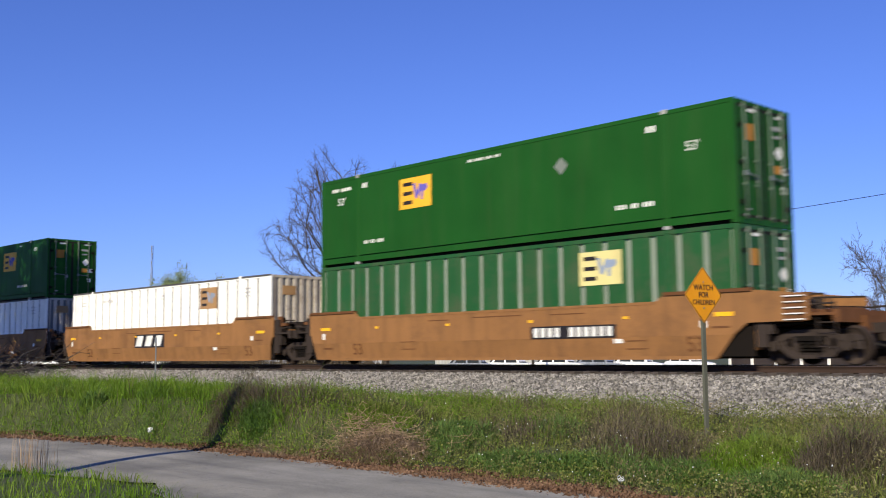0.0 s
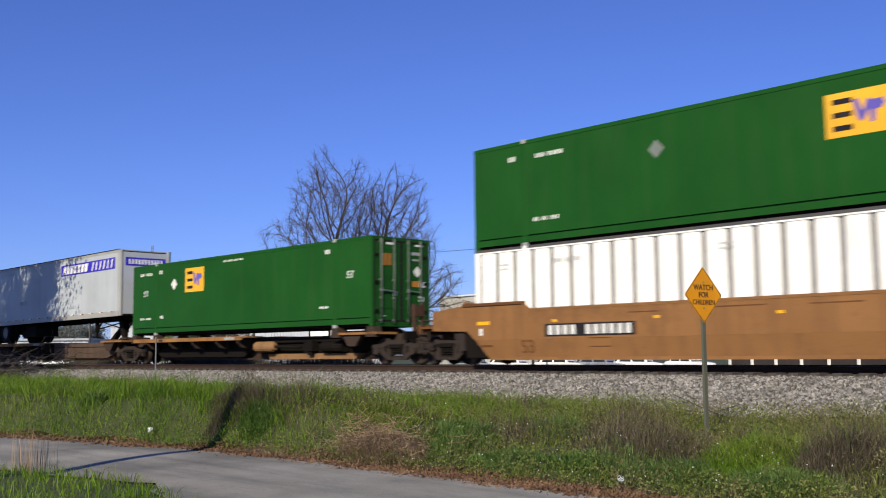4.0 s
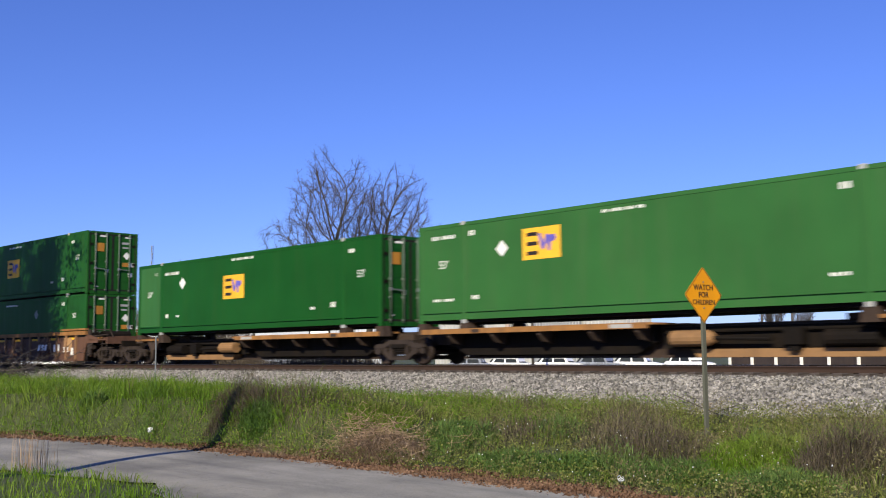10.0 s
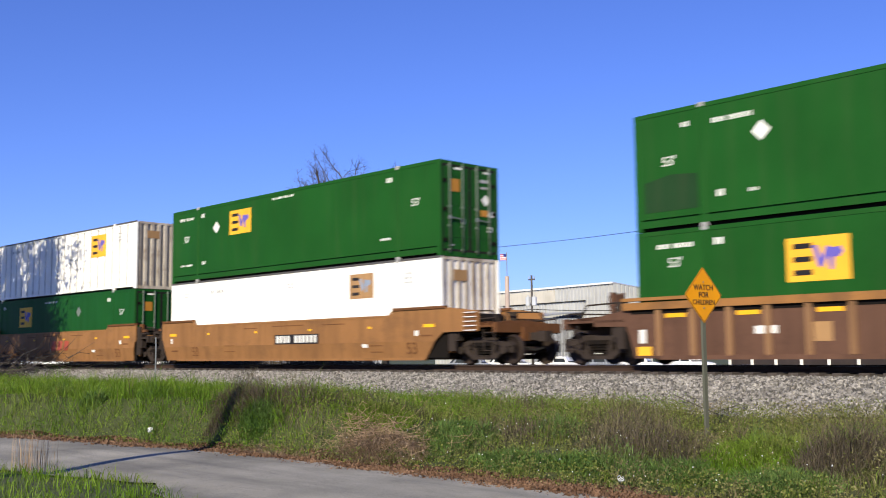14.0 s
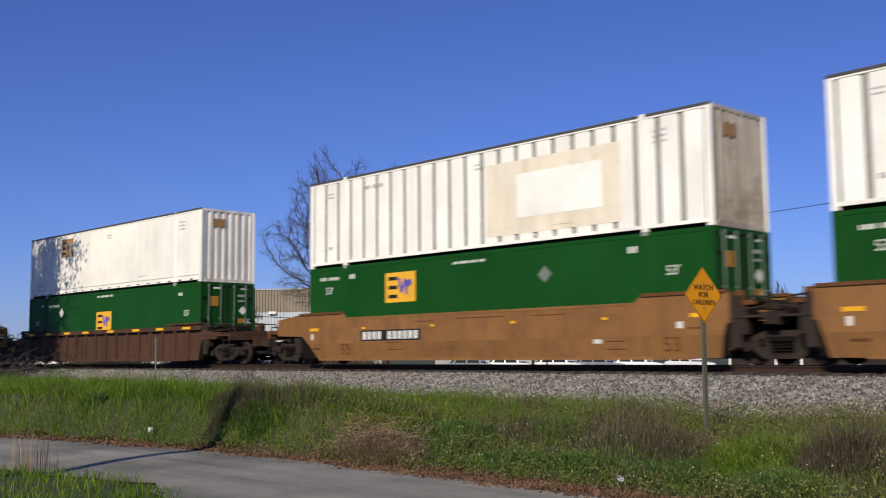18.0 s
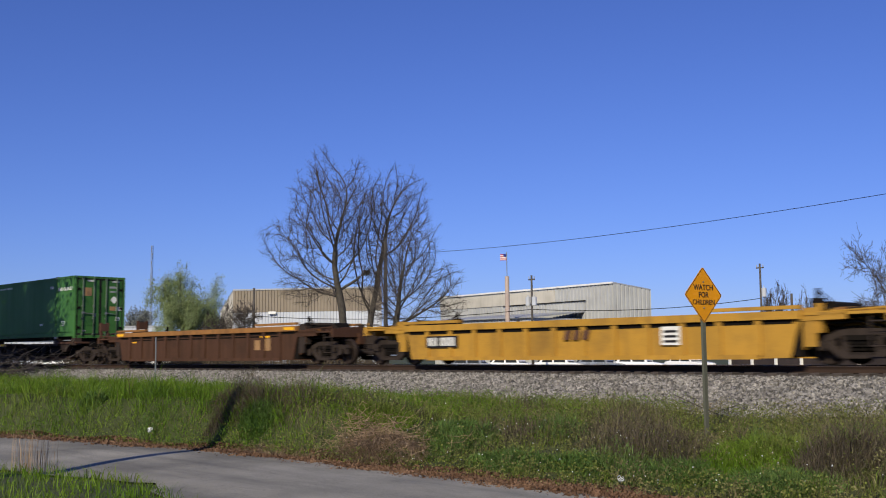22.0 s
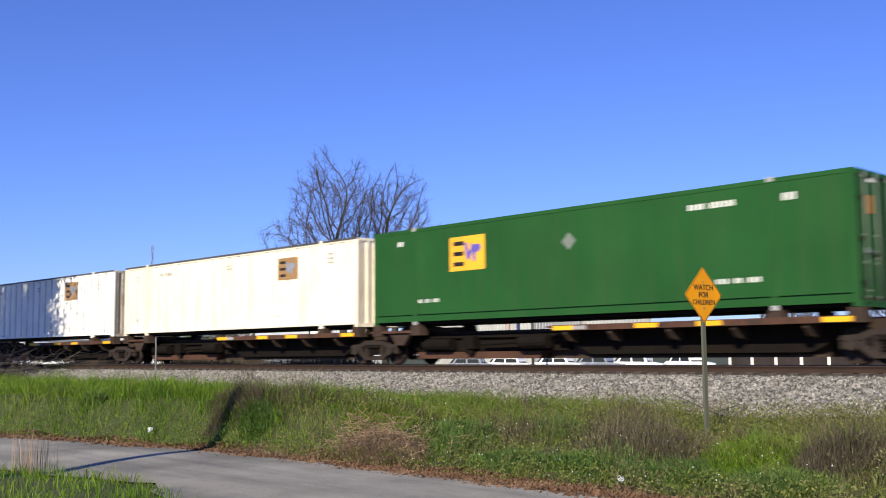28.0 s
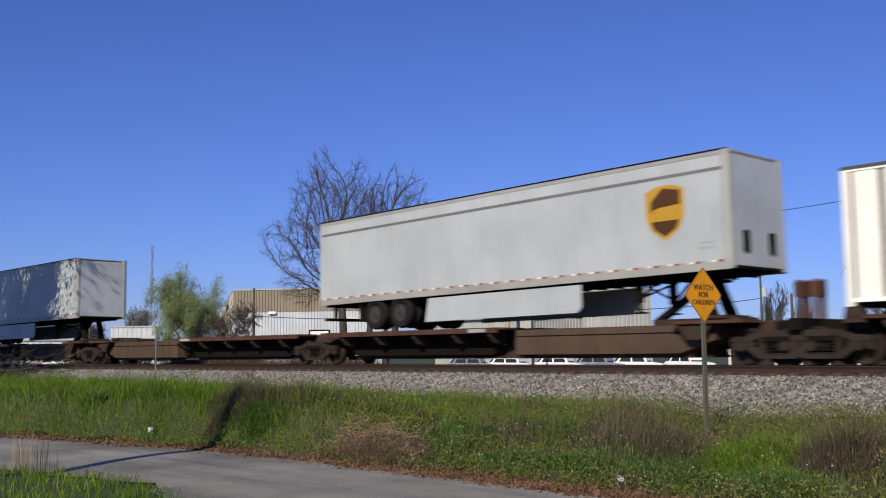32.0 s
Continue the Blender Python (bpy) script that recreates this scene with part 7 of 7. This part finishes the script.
    if load == "box":
        cyl = part("brake_cylinder", shared(("brakecyl", tan, n), DUSTY_TAN if tan else DARK, lambda bm: (tube(bm, (0.95, 0.90 * n, 0.66), (1.95, 0.90 * n, 0.66), 0.20, sides=14), tube(bm, (1.95, 0.90 * n, 0.66), (2.12, 0.90 * n, 0.66), 0.20, 0.11, sides=14))), None, car, "dusty brake cylinder", at=turn)
        part("push_rod", shared(("pushrod", n), DARK, lambda bm: tube(bm, (2.12, 0.90 * n, 0.66), (3.6, 0.86 * n, 0.62), 0.05, sides=8)), None, cyl)
        part("brake_pipe", shared(("brakepipe", n), DARK, lambda bm: tube(bm, (0.5, 0.68 * n, 0.82), (7.0, 0.68 * n, 0.84), 0.032, sides=6)), None, car, at=turn)
        part("valve_box", shared(("valvebox", n), DARK, lambda bm: (box(bm, 3.9, 4.35, *sorted((0.62 * n, 0.92 * n)), 0.48, 0.86), box(bm, 4.0, 4.25, *sorted((0.66 * n, 0.86 * n)), 0.34, 0.48))), None, car, at=turn)
        part("reservoir", shared(("sparetank", n), DARK, lambda bm: tube(bm, (4.9, 0.82 * n, 0.62), (6.1, 0.82 * n, 0.62), 0.19, sides=12)), None, car, at=turn)
    part("hitch_base", shared("hitchbase", DUSTY, lambda bm: (box(bm, 5.2, 7.7, -0.45, 0.45, 1.02, 1.16), box(bm, 6.8, 7.4, -0.6, 0.6, 1.14, 1.22))), None, car, at=turn)
    if load == "trailer":
        part("hitch_stand", bmesh_of(lambda bm: (prism(bm, [(6.85, 1.16), (7.15, 1.16), (6.75, 2.08), (6.45, 2.08)], -0.5, -0.36), prism(bm, [(6.85, 1.16), (7.15, 1.16), (6.75, 2.08), (6.45, 2.08)], 0.36, 0.5), box(bm, 6.2, 7.0, -0.5, 0.5, 2.06, 2.13))), DARK, car, "raised steel trailer hitch")
        part("hitch_brace", bmesh_of(lambda bm: prism(bm, [(5.0, 1.16), (5.2, 1.10), (6.55, 2.0), (6.45, 2.08)], -0.12, 0.12)), DARK, car, "slanted brace of the hitch")
    for kind, e in ((rear, -1), (front, 1)):
        if kind == "end":
            part("end_sill", shared("endsill", mat, lambda bm: (box(bm, 0, 1.35, -0.42, 0.42, 0.66, 1.02), box(bm, 0.9, 1.05, -1.25, 1.25, 0.80, 1.06))), None, car, at=pose(e * half, 0, 0, 0, 0, 0 if e > 0 else 180))
            truck(car, e * (half + 0.35), place)
            coupler(car, e * (half + 1.1), e)
            part("brake_stand", bmesh_of(lambda bm: (box(bm, -0.05, 0.05, -0.62, -0.52, 1.05, 1.95), box(bm, -0.05, 0.05, -0.28, -0.18, 1.05, 1.95), box(bm, -0.12, 0.08, -0.6, -0.2, 1.55, 1.9))), BROWN, car, "rusty hand brake stand", at=pose(e * (half + 0.7), 0, 0))
    if front == "joint":
        truck(car, half, place)
    MOVING.append((car, place, 0.0))
    return car


def tyre(bm):
    wheel_ring(bm, [(0.30, -0.13), (0.46, -0.14), (0.505, -0.11), (0.52, -0.04), (0.52, 0.04), (0.505, 0.11), (0.46, 0.14), (0.30, 0.13)], 24, True)


def rim(bm):
    wheel_ring(bm, [(0.07, -0.11), (0.10, -0.10), (0.17, -0.06), (0.27, -0.07), (0.305, -0.12), (0.31, 0.10), (0.1, 0.10)], 20)


def trailer(label, place, rear_z, front_z, banner=False, shield=False, skirt=False, H=2.93, bx=-4.9):
    """A 53-foot road trailer: box, rails, sliding bogie, landing legs; it leans up towards its hitch."""
    t = thing("semi_trailer", label, "semi trailer", "trailers on the train")
    L2 = 7.99
    part("side_wall", bmesh_of(lambda bm: box(bm, -L2, L2, -1.29, -1.25, 0.22, H - 0.12)), GREY_TRAILER, t)
    part("side_wall", bmesh_of(lambda bm: box(bm, -L2, L2, 1.25, 1.29, 0.22, H - 0.12)), GREY_TRAILER, t)
    part("front_wall", bmesh_of(lambda bm: box(bm, L2 - 0.06, L2 + 0.02, -1.12, 1.12, 0.10, H - 0.10)), GREY_TRAILER, t)
    part("rear_door", bmesh_of(lambda bm: (box(bm, -L2 - 0.02, -L2 + 0.04, -1.22, -0.01, 0.2, H - 0.12), box(bm, -L2 - 0.02, -L2 + 0.04, 0.01, 1.22, 0.2, H - 0.12))), GREY_TRAILER, t)
    part("roof", bmesh_of(lambda bm: box(bm, -L2, L2, -1.25, 1.25, H - 0.05, H - 0.01)), ALU, t)
    for s in (-1, 1):
        part("top_rail", bmesh_of(lambda bm: box(bm, -L2, L2, *sorted((s * 1.30, s * 1.23)), H - 0.13, H - 0.03)), ALU, t)
        part("roof_edge", bmesh_of(lambda bm: box(bm, -L2, L2, *sorted((s * 1.305, s * 1.22)), H - 0.03, H + 0.01)), DARK, t)
        if shield:
            part("belt_rail", bmesh_of(lambda bm: box(bm, -L2 + 0.1, L2 - 0.15, *sorted((s * 1.296, s * 1.27)), H - 0.50, H - 0.42)), DOOR_ALU, t, "dark grey trim line")
        part("bottom_rail", bmesh_of(lambda bm: box(bm, -L2, L2, *sorted((s * 1.30, s * 1.22)), 0.0, 0.23)), ALU, t)
        part("front_corner_post", bmesh_of(lambda bm: tube(bm, (L2 - 0.09, s * 1.18, 0.02), (L2 - 0.09, s * 1.18, H - 0.005), 0.13, sides=12)), ALU, t)
    part("floor", bmesh_of(lambda bm: box(bm, -L2, L2, -1.2, 1.2, 0.04, 0.16)), DARK, t)
    for i in range(26):
        part("cross_member", shared("crossmember", DARK, lambda bm: box(bm, 0, 0.08, -1.18, 1.18, -0.06, 0.038)), None, t, at=pose(-7.8 + 0.6 * i, 0, 0))
    for i in range(17 if banner else 26):
        for k, m in ((0.0, MARK), (0.16, MARK_RED)):
            part("reflector", shared("tape", m, lambda bm: box(bm, -0.085, 0.085, -1.306, -1.298, 0.185, 0.235)), None, t, at=pose(-7.7 + i * (0.93 if banner else 0.61) + k, 0, 0))
    # sliding bogie
    part("bogie_frame", bmesh_of(lambda bm: (box(bm, bx - 1.9, bx + 1.7, -0.65, -0.52, -0.28, -0.05), box(bm, bx - 1.9, bx + 1.7, 0.52, 0.65, -0.28, -0.05), box(bm, bx - 0.2, bx + 0.2, -0.6, 0.6, -0.45, -0.2))), DARK, t)
    z_ax = 0.52 + 1.10 - rear_z
    for k in (-0.62, 0.62):
        part("axle", bmesh_of(lambda bm: (tube(bm, (bx + k, -0.95, z_ax), (bx + k, 0.95, z_ax), 0.07, sides=10), box(bm, bx + k - 0.08, bx + k + 0.08, -0.62, -0.48, z_ax, -0.2), box(bm, bx + k - 0.08, bx + k + 0.08, 0.48, 0.62, z_ax, -0.2))), DARK, t)
        for s in (-1, 1):
            for y in (1.11, 0.78):
                w = part("tyre", shared("tyre", RUBBER, tyre, True), None, t, at=pose(bx + k, s * y, z_ax, 0, 0, 0 if s < 0 else 180))
                if y > 1:
                    part("rim", shared("rim", RIM_SHADED if skirt else RIM, rim, True), None, w, "steel wheel disc, coloured dark for the shade it sits in" if skirt else "dusty white wheel disc")
    part("rear_guard", bmesh_of(lambda bm: (box(bm, -L2, -L2 + 0.1, -1.1, 1.1, -0.52, -0.42), box(bm, -L2, -L2 + 0.1, -0.7, -0.6, -0.5, 0.1), box(bm, -L2, -L2 + 0.1, 0.6, 0.7, -0.5, 0.1))), DARK, t)
    part("mud_flap", bmesh_of(lambda bm: (box(bm, bx - 1.42, bx - 1.40, -1.22, -0.62, -0.62, -0.05), box(bm, bx - 1.42, bx - 1.40, 0.62, 1.22, -0.62, -0.05))), RUBBER, t)
    part("underride_box", bmesh_of(lambda bm: box(bm, bx + 1.25, bx + 2.9, -0.6, 0.6, -0.62, -0.05)), RUBBER, t)
    # landing legs
    for s in (-1, 1):
        part("landing_leg", bmesh_of(lambda bm: (box(bm, 4.9, 5.06, s * 0.75 - 0.08, s * 0.75 + 0.08, -0.62, 0.05), box(bm, 4.94, 5.02, s * 0.75 - 0.05, s * 0.75 + 0.05, -0.86, -0.6), box(bm, 4.82, 5.14, s * 0.75 - 0.14, s * 0.75 + 0.14, -0.90, -0.86), prism(bm, [(5.02, -0.5), (5.10, -0.5), (5.75, 0.03), (5.62, 0.03)], s * 0.75 - 0.03, s * 0.75 + 0.03))), DARK, t)
    part("leg_brace", bmesh_of(lambda bm: (tube(bm, (4.98, -0.7, -0.5), (4.98, 0.7, -0.1), 0.03, sides=6), tube(bm, (4.98, -0.7, -0.1), (4.98, 0.7, -0.5), 0.03, sides=6))), DARK, t)
    part("king_pin_plate", bmesh_of(lambda bm: box(bm, 6.0, 7.7, -0.6, 0.6, -0.07, 0.03)), DARK, t)
    if skirt:
        part("side_skirt", bmesh_of(lambda bm: prism(bm, [(-2.7, -0.78), (3.3, -0.80), (3.45, -0.66), (3.45, -0.06), (-2.55, -0.06)], -1.24, -1.21)), GREY_TRAILER, t, "pale aerodynamic side skirt")
        part("side_skirt", bmesh_of(lambda bm: prism(bm, [(-2.7, -0.78), (3.3, -0.80), (3.45, -0.66), (3.45, -0.06), (-2.55, -0.06)], 1.21, 1.24)), GREY_TRAILER, t, "pale aerodynamic side skirt")
    if banner:
        p = part("banner", bmesh_of(lambda bm: box(bm, 2.23, 7.6, -1.298, -1.289, H - 0.86, H - 0.34)), BANNER_BLUE, t, "blue banner with slanted white figures")
        for i in range(14):
            a = 2.45 + i * 0.365
            w = 0.27 if i < 7 else 0.12
            if i != 7:
                part("banner_figure", bmesh_of(lambda bm: prism(bm, [(a, H - 0.79), (a + w, H - 0.79), (a + w + 0.11, H - 0.41), (a + 0.11, H - 0.41)], -1.304, -1.297)), MARK, p)
        p = part("front_banner", bmesh_of(lambda bm: box(bm, L2 + 0.02, L2 + 0.028, -1.0, 1.0, H - 0.72, H - 0.34)), BANNER_BLUE, t, "blue front banner")
        for i in range(11):
            part("banner_figure", shared("frontfigure", MARK, lambda bm: box(bm, L2 + 0.027, L2 + 0.034, 0, 0.1, H - 0.64, H - 0.42)), None, p, at=pose(0, -0.85 + 0.16 * i, 0))
        part("lettering", bmesh_of(lambda bm: bars(bm, -3.9, -3.3, -1.29, H - 0.42, H - 0.34, (5,))), MARK_GREY, t)
        part("lettering", bmesh_of(lambda bm: bars(bm, -2.4, -1.6, -1.29, 0.95, 1.15, (3, 2))), MARK_GREY, t)
    if shield:
        x, z = 6.22, 1.52
        outer = [(-0.56, 0.55), (-0.30, 0.66), (0, 0.69), (0.30, 0.66), (0.56, 0.55), (0.56, -0.10), (0.42, -0.42), (0, -0.70), (-0.42, -0.42), (-0.56, -0.10)]
        p = part("shield_emblem", bmesh_of(lambda bm: prism(bm, [(x + a, z + b) for a, b in outer], -1.300, -1.289)), SHIELD_GOLD, t, "gold and brown shield emblem")
        part("shield_field", bmesh_of(lambda bm: (prism(bm, [(x - 0.05, z + 0.62), (x + 0.45, z + 0.52), (x + 0.45, z + 0.18), (x - 0.2, z + 0.14), (x - 0.42, z + 0.02), (x - 0.40, z + 0.30)], -1.306, -1.299), prism(bm, [(x - 0.42, z - 0.20), (x + 0.42, z - 0.20), (x + 0.32, z - 0.40), (x, z - 0.60), (x - 0.32, z - 0.40)], -1.306, -1.299))), SHIELD_BROWN, p)
        part("shield_figures", bmesh_of(lambda bm: [box(bm, x + a, x + a + 0.16, -1.309, -1.304, z - 0.16, z + 0.10) for a in (-0.36, -0.08, 0.2)]), SHIELD_GOLD, p)
        part("lettering", bmesh_of(lambda bm: (bars(bm, 7.15, 7.55, -1.29, 0.52, 0.58, (5,)), bars(bm, 7.15, 7.55, -1.29, 0.64, 0.70, (5,)))), MARK_GREY, t)
        for y0 in (-0.75, 0.45):
            part("front_connector", bmesh_of(lambda bm: box(bm, L2 + 0.02, L2 + 0.07, y0, y0 + 0.25, 0.45, 0.95)), DARK, t)
    t["lean"] = math.degrees(math.atan2(front_z - rear_z, 16.0))
    MOVING.append((t, place, (rear_z + front_z) / 2))
    return t


def mid_of(rear):
    return rear + LEN / 2


# ---- the cars in order, by the place of each load's rear end along the train ----
LOW, UP, FLAT = 0.335, 3.33, 1.26        # heights of a box in a well, on another, on a spine car

G1 = "dark green steel container, yellow emblem"
well_car("rust-brown steel well car ahead of the tan cars", BROWN, mid_of(-5.0) - 0.0 + 0.3, "ribbed", ("end", "end"))

P = mid_of(-28.78)
well_car("tan smooth-sided steel well car with a black number board", TAN, P, "smooth", ("joint", "end"), plate=(3.15, 0.88, 2.9))
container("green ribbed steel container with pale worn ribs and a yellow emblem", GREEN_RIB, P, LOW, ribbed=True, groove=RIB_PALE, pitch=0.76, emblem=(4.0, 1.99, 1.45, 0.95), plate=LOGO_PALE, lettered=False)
container(G1 + ", on a ribbed green one", GREEN, P, UP, emblem=(-3.2, 1.98, 1.55, 1.05), spot=(2.75, 0))

P = mid_of(-48.03)
well_car("tan smooth-sided steel well car with white slanted blocks", TAN, P, "smooth", ("joint", "joint"), big=(-0.45, 1.0, 2.3, MARK))
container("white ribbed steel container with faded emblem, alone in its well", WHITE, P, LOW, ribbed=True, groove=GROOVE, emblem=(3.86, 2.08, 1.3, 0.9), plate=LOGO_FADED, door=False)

P = mid_of(-67.13)
well_car("scuffed tan smooth-sided steel well car with a number board", TAN, P, "smooth", ("end", "joint"), plate=(-3.75, 0.95, 3.0))
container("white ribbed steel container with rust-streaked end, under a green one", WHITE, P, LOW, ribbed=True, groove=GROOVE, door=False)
container(G1 + " in front, on a white one", GREEN, P, UP, emblem=(3.6, 1.98, 1.55, 1.05), spot=(-1.6, 0), back=True)

spine_car("orange and black spine car under a green container", DARK, mid_of(-88.05), "box", front="end")
container(G1 + " and a white diamond placard", GREEN, mid_of(-88.05), FLAT, emblem=(-3.0, 2.12, 1.5, 1.05), spot=(-4.6, 1))
spine_car("orange and black spine car under a road trailer", DARK, -97.35, "trailer")
trailer("pale grey box trailer with a blue banner of white figures", -97.38, 2.00, 2.17, banner=True, H=3.0)
spine_car("orange and black spine car under a deep green container", DARK, mid_of(-122.4), "box")
container(G1 + " and a stained side", GREEN_STAIN, mid_of(-122.4), FLAT, emblem=(-3.2, 2.02, 1.5, 1.1), spot=(2.75, 0))
spine_car("orange and black spine car under a faded green container", DARK, mid_of(-139.57), "box")
container("faded green smooth-sided steel container with emblem and white diamond placard", GREEN_DULL, mid_of(-139.57), FLAT, emblem=(-3.0, 2.06, 1.45, 0.95), spot=(-4.5, 1))
spine_car("orange and black spine car at the end of its set", DARK, mid_of(-157.55), "box", rear="end", flip=True)
container(G1 + " near its middle", GREEN_DEEP, mid_of(-157.55), FLAT, worn="rear", emblem=(-0.6, 1.68, 1.5, 0.98), spot=(-4.4, 1))

P = mid_of(-178.65)
well_car("faded brown well car with side ribs and white slanted blocks", BROWN_FADED, P, "ribbed", ("end", "end"), big=(3.95, 0.83, 1.05, MARK))
container(G1 + ", under another green one", GREEN, P, LOW, emblem=(-3.26, 1.80, 1.55, 1.05), spot=(2.75, 0))
container(G1 + " mid-side, white diamond", GREEN, P, UP, worn="patch", emblem=(-0.15, 1.58, 1.52, 1.02), spot=(-4.5, 1))

P = mid_of(-202.1)
well_car("tan smooth-sided steel well car with a small number board", TAN, P, "smooth", ("joint", "end"), plate=(0.9, 0.90, 2.6))
container("plain white smooth-sided steel container with a faded brown emblem", WHITE, P, LOW, worn="scribble", emblem=(4.28, 2.05, 1.3, 0.88), plate=LOGO_FADED, door=False)
container(G1 + ", on a white one", GREEN, P, UP, emblem=(-3.0, 2.05, 1.55, 1.0), spot=(-4.7, 1))

P = mid_of(-221.39)
well_car("tan smooth-sided steel well car with faded red blocks", TAN, P, "smooth", ("joint", "joint"), big=(1.28, 0.90, 1.9, MARK_RED))
container(G1 + ", under a white ribbed one", GREEN_DEEP, P, LOW, emblem=(-3.1, 1.86, 1.54, 1.08), spot=(2.75, 0))
container("white ribbed steel container with a yellow square emblem", WHITE, P, UP, ribbed=True, groove=GROOVE, pitch=0.70, emblem=(4.6, 2.05, 1.5, 1.1), door=False)

P = mid_of(-240.49)
well_car("tan smooth-sided steel well car with a long number board", TAN, P, "smooth", ("end", "joint"), plate=(-3.6, 0.95, 2.9))
container(G1 + " and a worn grey diamond", GREEN_DEEP, P, LOW, emblem=(-3.28, 1.92, 1.52, 1.02), spot=(2.75, 0))
container("white ribbed steel container with a painted-over panel on beige stains", WHITE, P, UP, ribbed=True, groove=GROOVE, pitch=0.70, patch=True, door=False)

P = mid_of(-263.95)
well_car("dark brown ribbed well car with yellow strips", BROWN, P, "ribbed", ("end", "end"))
container(G1 + " mid-side, under a white one", GREEN_DEEP, P, LOW, emblem=(-0.06, 1.40, 1.50, 1.0), spot=(-4.4, 1))
container("white smooth-sided steel container with a faded brown emblem at its rear", WHITE, P, UP, emblem=(-3.95, 2.20, 1.35, 0.95), plate=LOGO_FADED, door=False)

well_car("empty yellow well car with side ribs and worn markings", YELLOW_CAR, -277.2, "ribbed", ("end", "end"), plate=(-4.9, 0.70, 1.35), big=(0.3, 0.80, 0.9, BROWN_FADED), W2=6.6, top=1.2)
well_car("empty rust-brown well car with side ribs", BROWN_OLD, -296.1, "ribbed", ("end", "end"), W2=6.6, top=1.36)

spine_car("brown and black spine car under a faded green container", DARK, mid_of(-323.55), "box", front="end", deck=BROWN)
container("faded green smooth-sided steel container with a bleached yellow emblem", GREEN_PALE, mid_of(-323.55), FLAT, emblem=(-3.05, 2.05, 1.46, 0.95), plate=LOGO_PALE, spot=(-4.7, 1), marks="E")
spine_car("brown and black spine car under a deep green container", DARK, mid_of(-341.65), "box", deck=BROWN, half=8.9)
container(G1 + " and a grey diamond", GREEN_DEEP, mid_of(-341.65), FLAT, emblem=(-3.3, 2.07, 1.55, 1.02), spot=(1.9, 0))
spine_car("brown and black spine car with yellow strips", DARK, mid_of(-359.3), "box", deck=BROWN, flip=True)
container(G1 + " and a small pale diamond", GREEN_MID, mid_of(-359.3), FLAT, emblem=(-3.75, 2.0, 1.55, 1.1), spot=(0.15, 0), marks="M")
spine_car("brown and black spine car under a cream container", DARK, mid_of(-376.33), "box", deck=BROWN, flip=True)
container("cream steel container with faint seams, a brown emblem and rust stains", CREAM, mid_of(-376.33), FLAT, ribbed=True, pitch=0.62, emblem=(4.12, 2.14, 1.25, 0.85), plate=LOGO_FADED, door=False)
spine_car("brown and black spine car at the end of its set", DARK, mid_of(-393.55), "box", rear="end", deck=BROWN, half=8.45, flip=True)
container("white ribbed steel container with a faded emblem and rusty end frame", WHITE, mid_of(-393.55), FLAT, ribbed=True, groove=GROOVE, emblem=(3.85, 2.20, 1.3, 0.92), plate=LOGO_FADED, door=False)
spine_car("dark brown spine car under a road trailer", DARK, -404.35, "trailer", front="end", deck=BROWN)
trailer("grey box trailer with a gold shield emblem and pale skirts", -404.3, 2.02, 2.26, shield=True, skirt=True, H=2.87, bx=-4.5)
spine_car("empty dark brown spine car with bare runways", DARK, -421.6, "empty", deck=BROWN, flip=True)
spine_car("dark brown spine car under a second road trailer", DARK, -438.9, "trailer", rear="joint", deck=BROWN)
trailer("plain grey box trailer riding behind an empty platform", -439.2, 2.02, 2.20, skirt=True, H=2.87, bx=-4.5)


# ---- the train's motion ----
def motions():
    times = [i * 0.5 for i in range(65)]
    for ob, place, base in MOVING:
        lean = ob["lean"] if "lean" in ob else 0.0
        if "lean" in ob:
            del ob["lean"]
        walk(ob, [(t, on_track(place + gone(t), 0, base) @ pose(0, 0, 0, 0, -lean)) for t in times])
    for ob, place, at in WHEELS:
        x, y, z = at
        seen = [i / 30 for i in range(961) if -60 < place + gone(i / 30) < 2]
        if not seen:
            walk(ob, [(0.0, pose(x, y, z)), (32.0, pose(x, y, z))])
            continue
        first, last = seen[0], seen[-1]
        rows = sorted({0.0, 32.0, *seen})
        walk(ob, [(t, pose(x, y, z) @ Matrix.Rotation((gone(min(max(t, first), last)) - gone(first)) / 0.445, 4, "Y")) for t in rows])


motions()
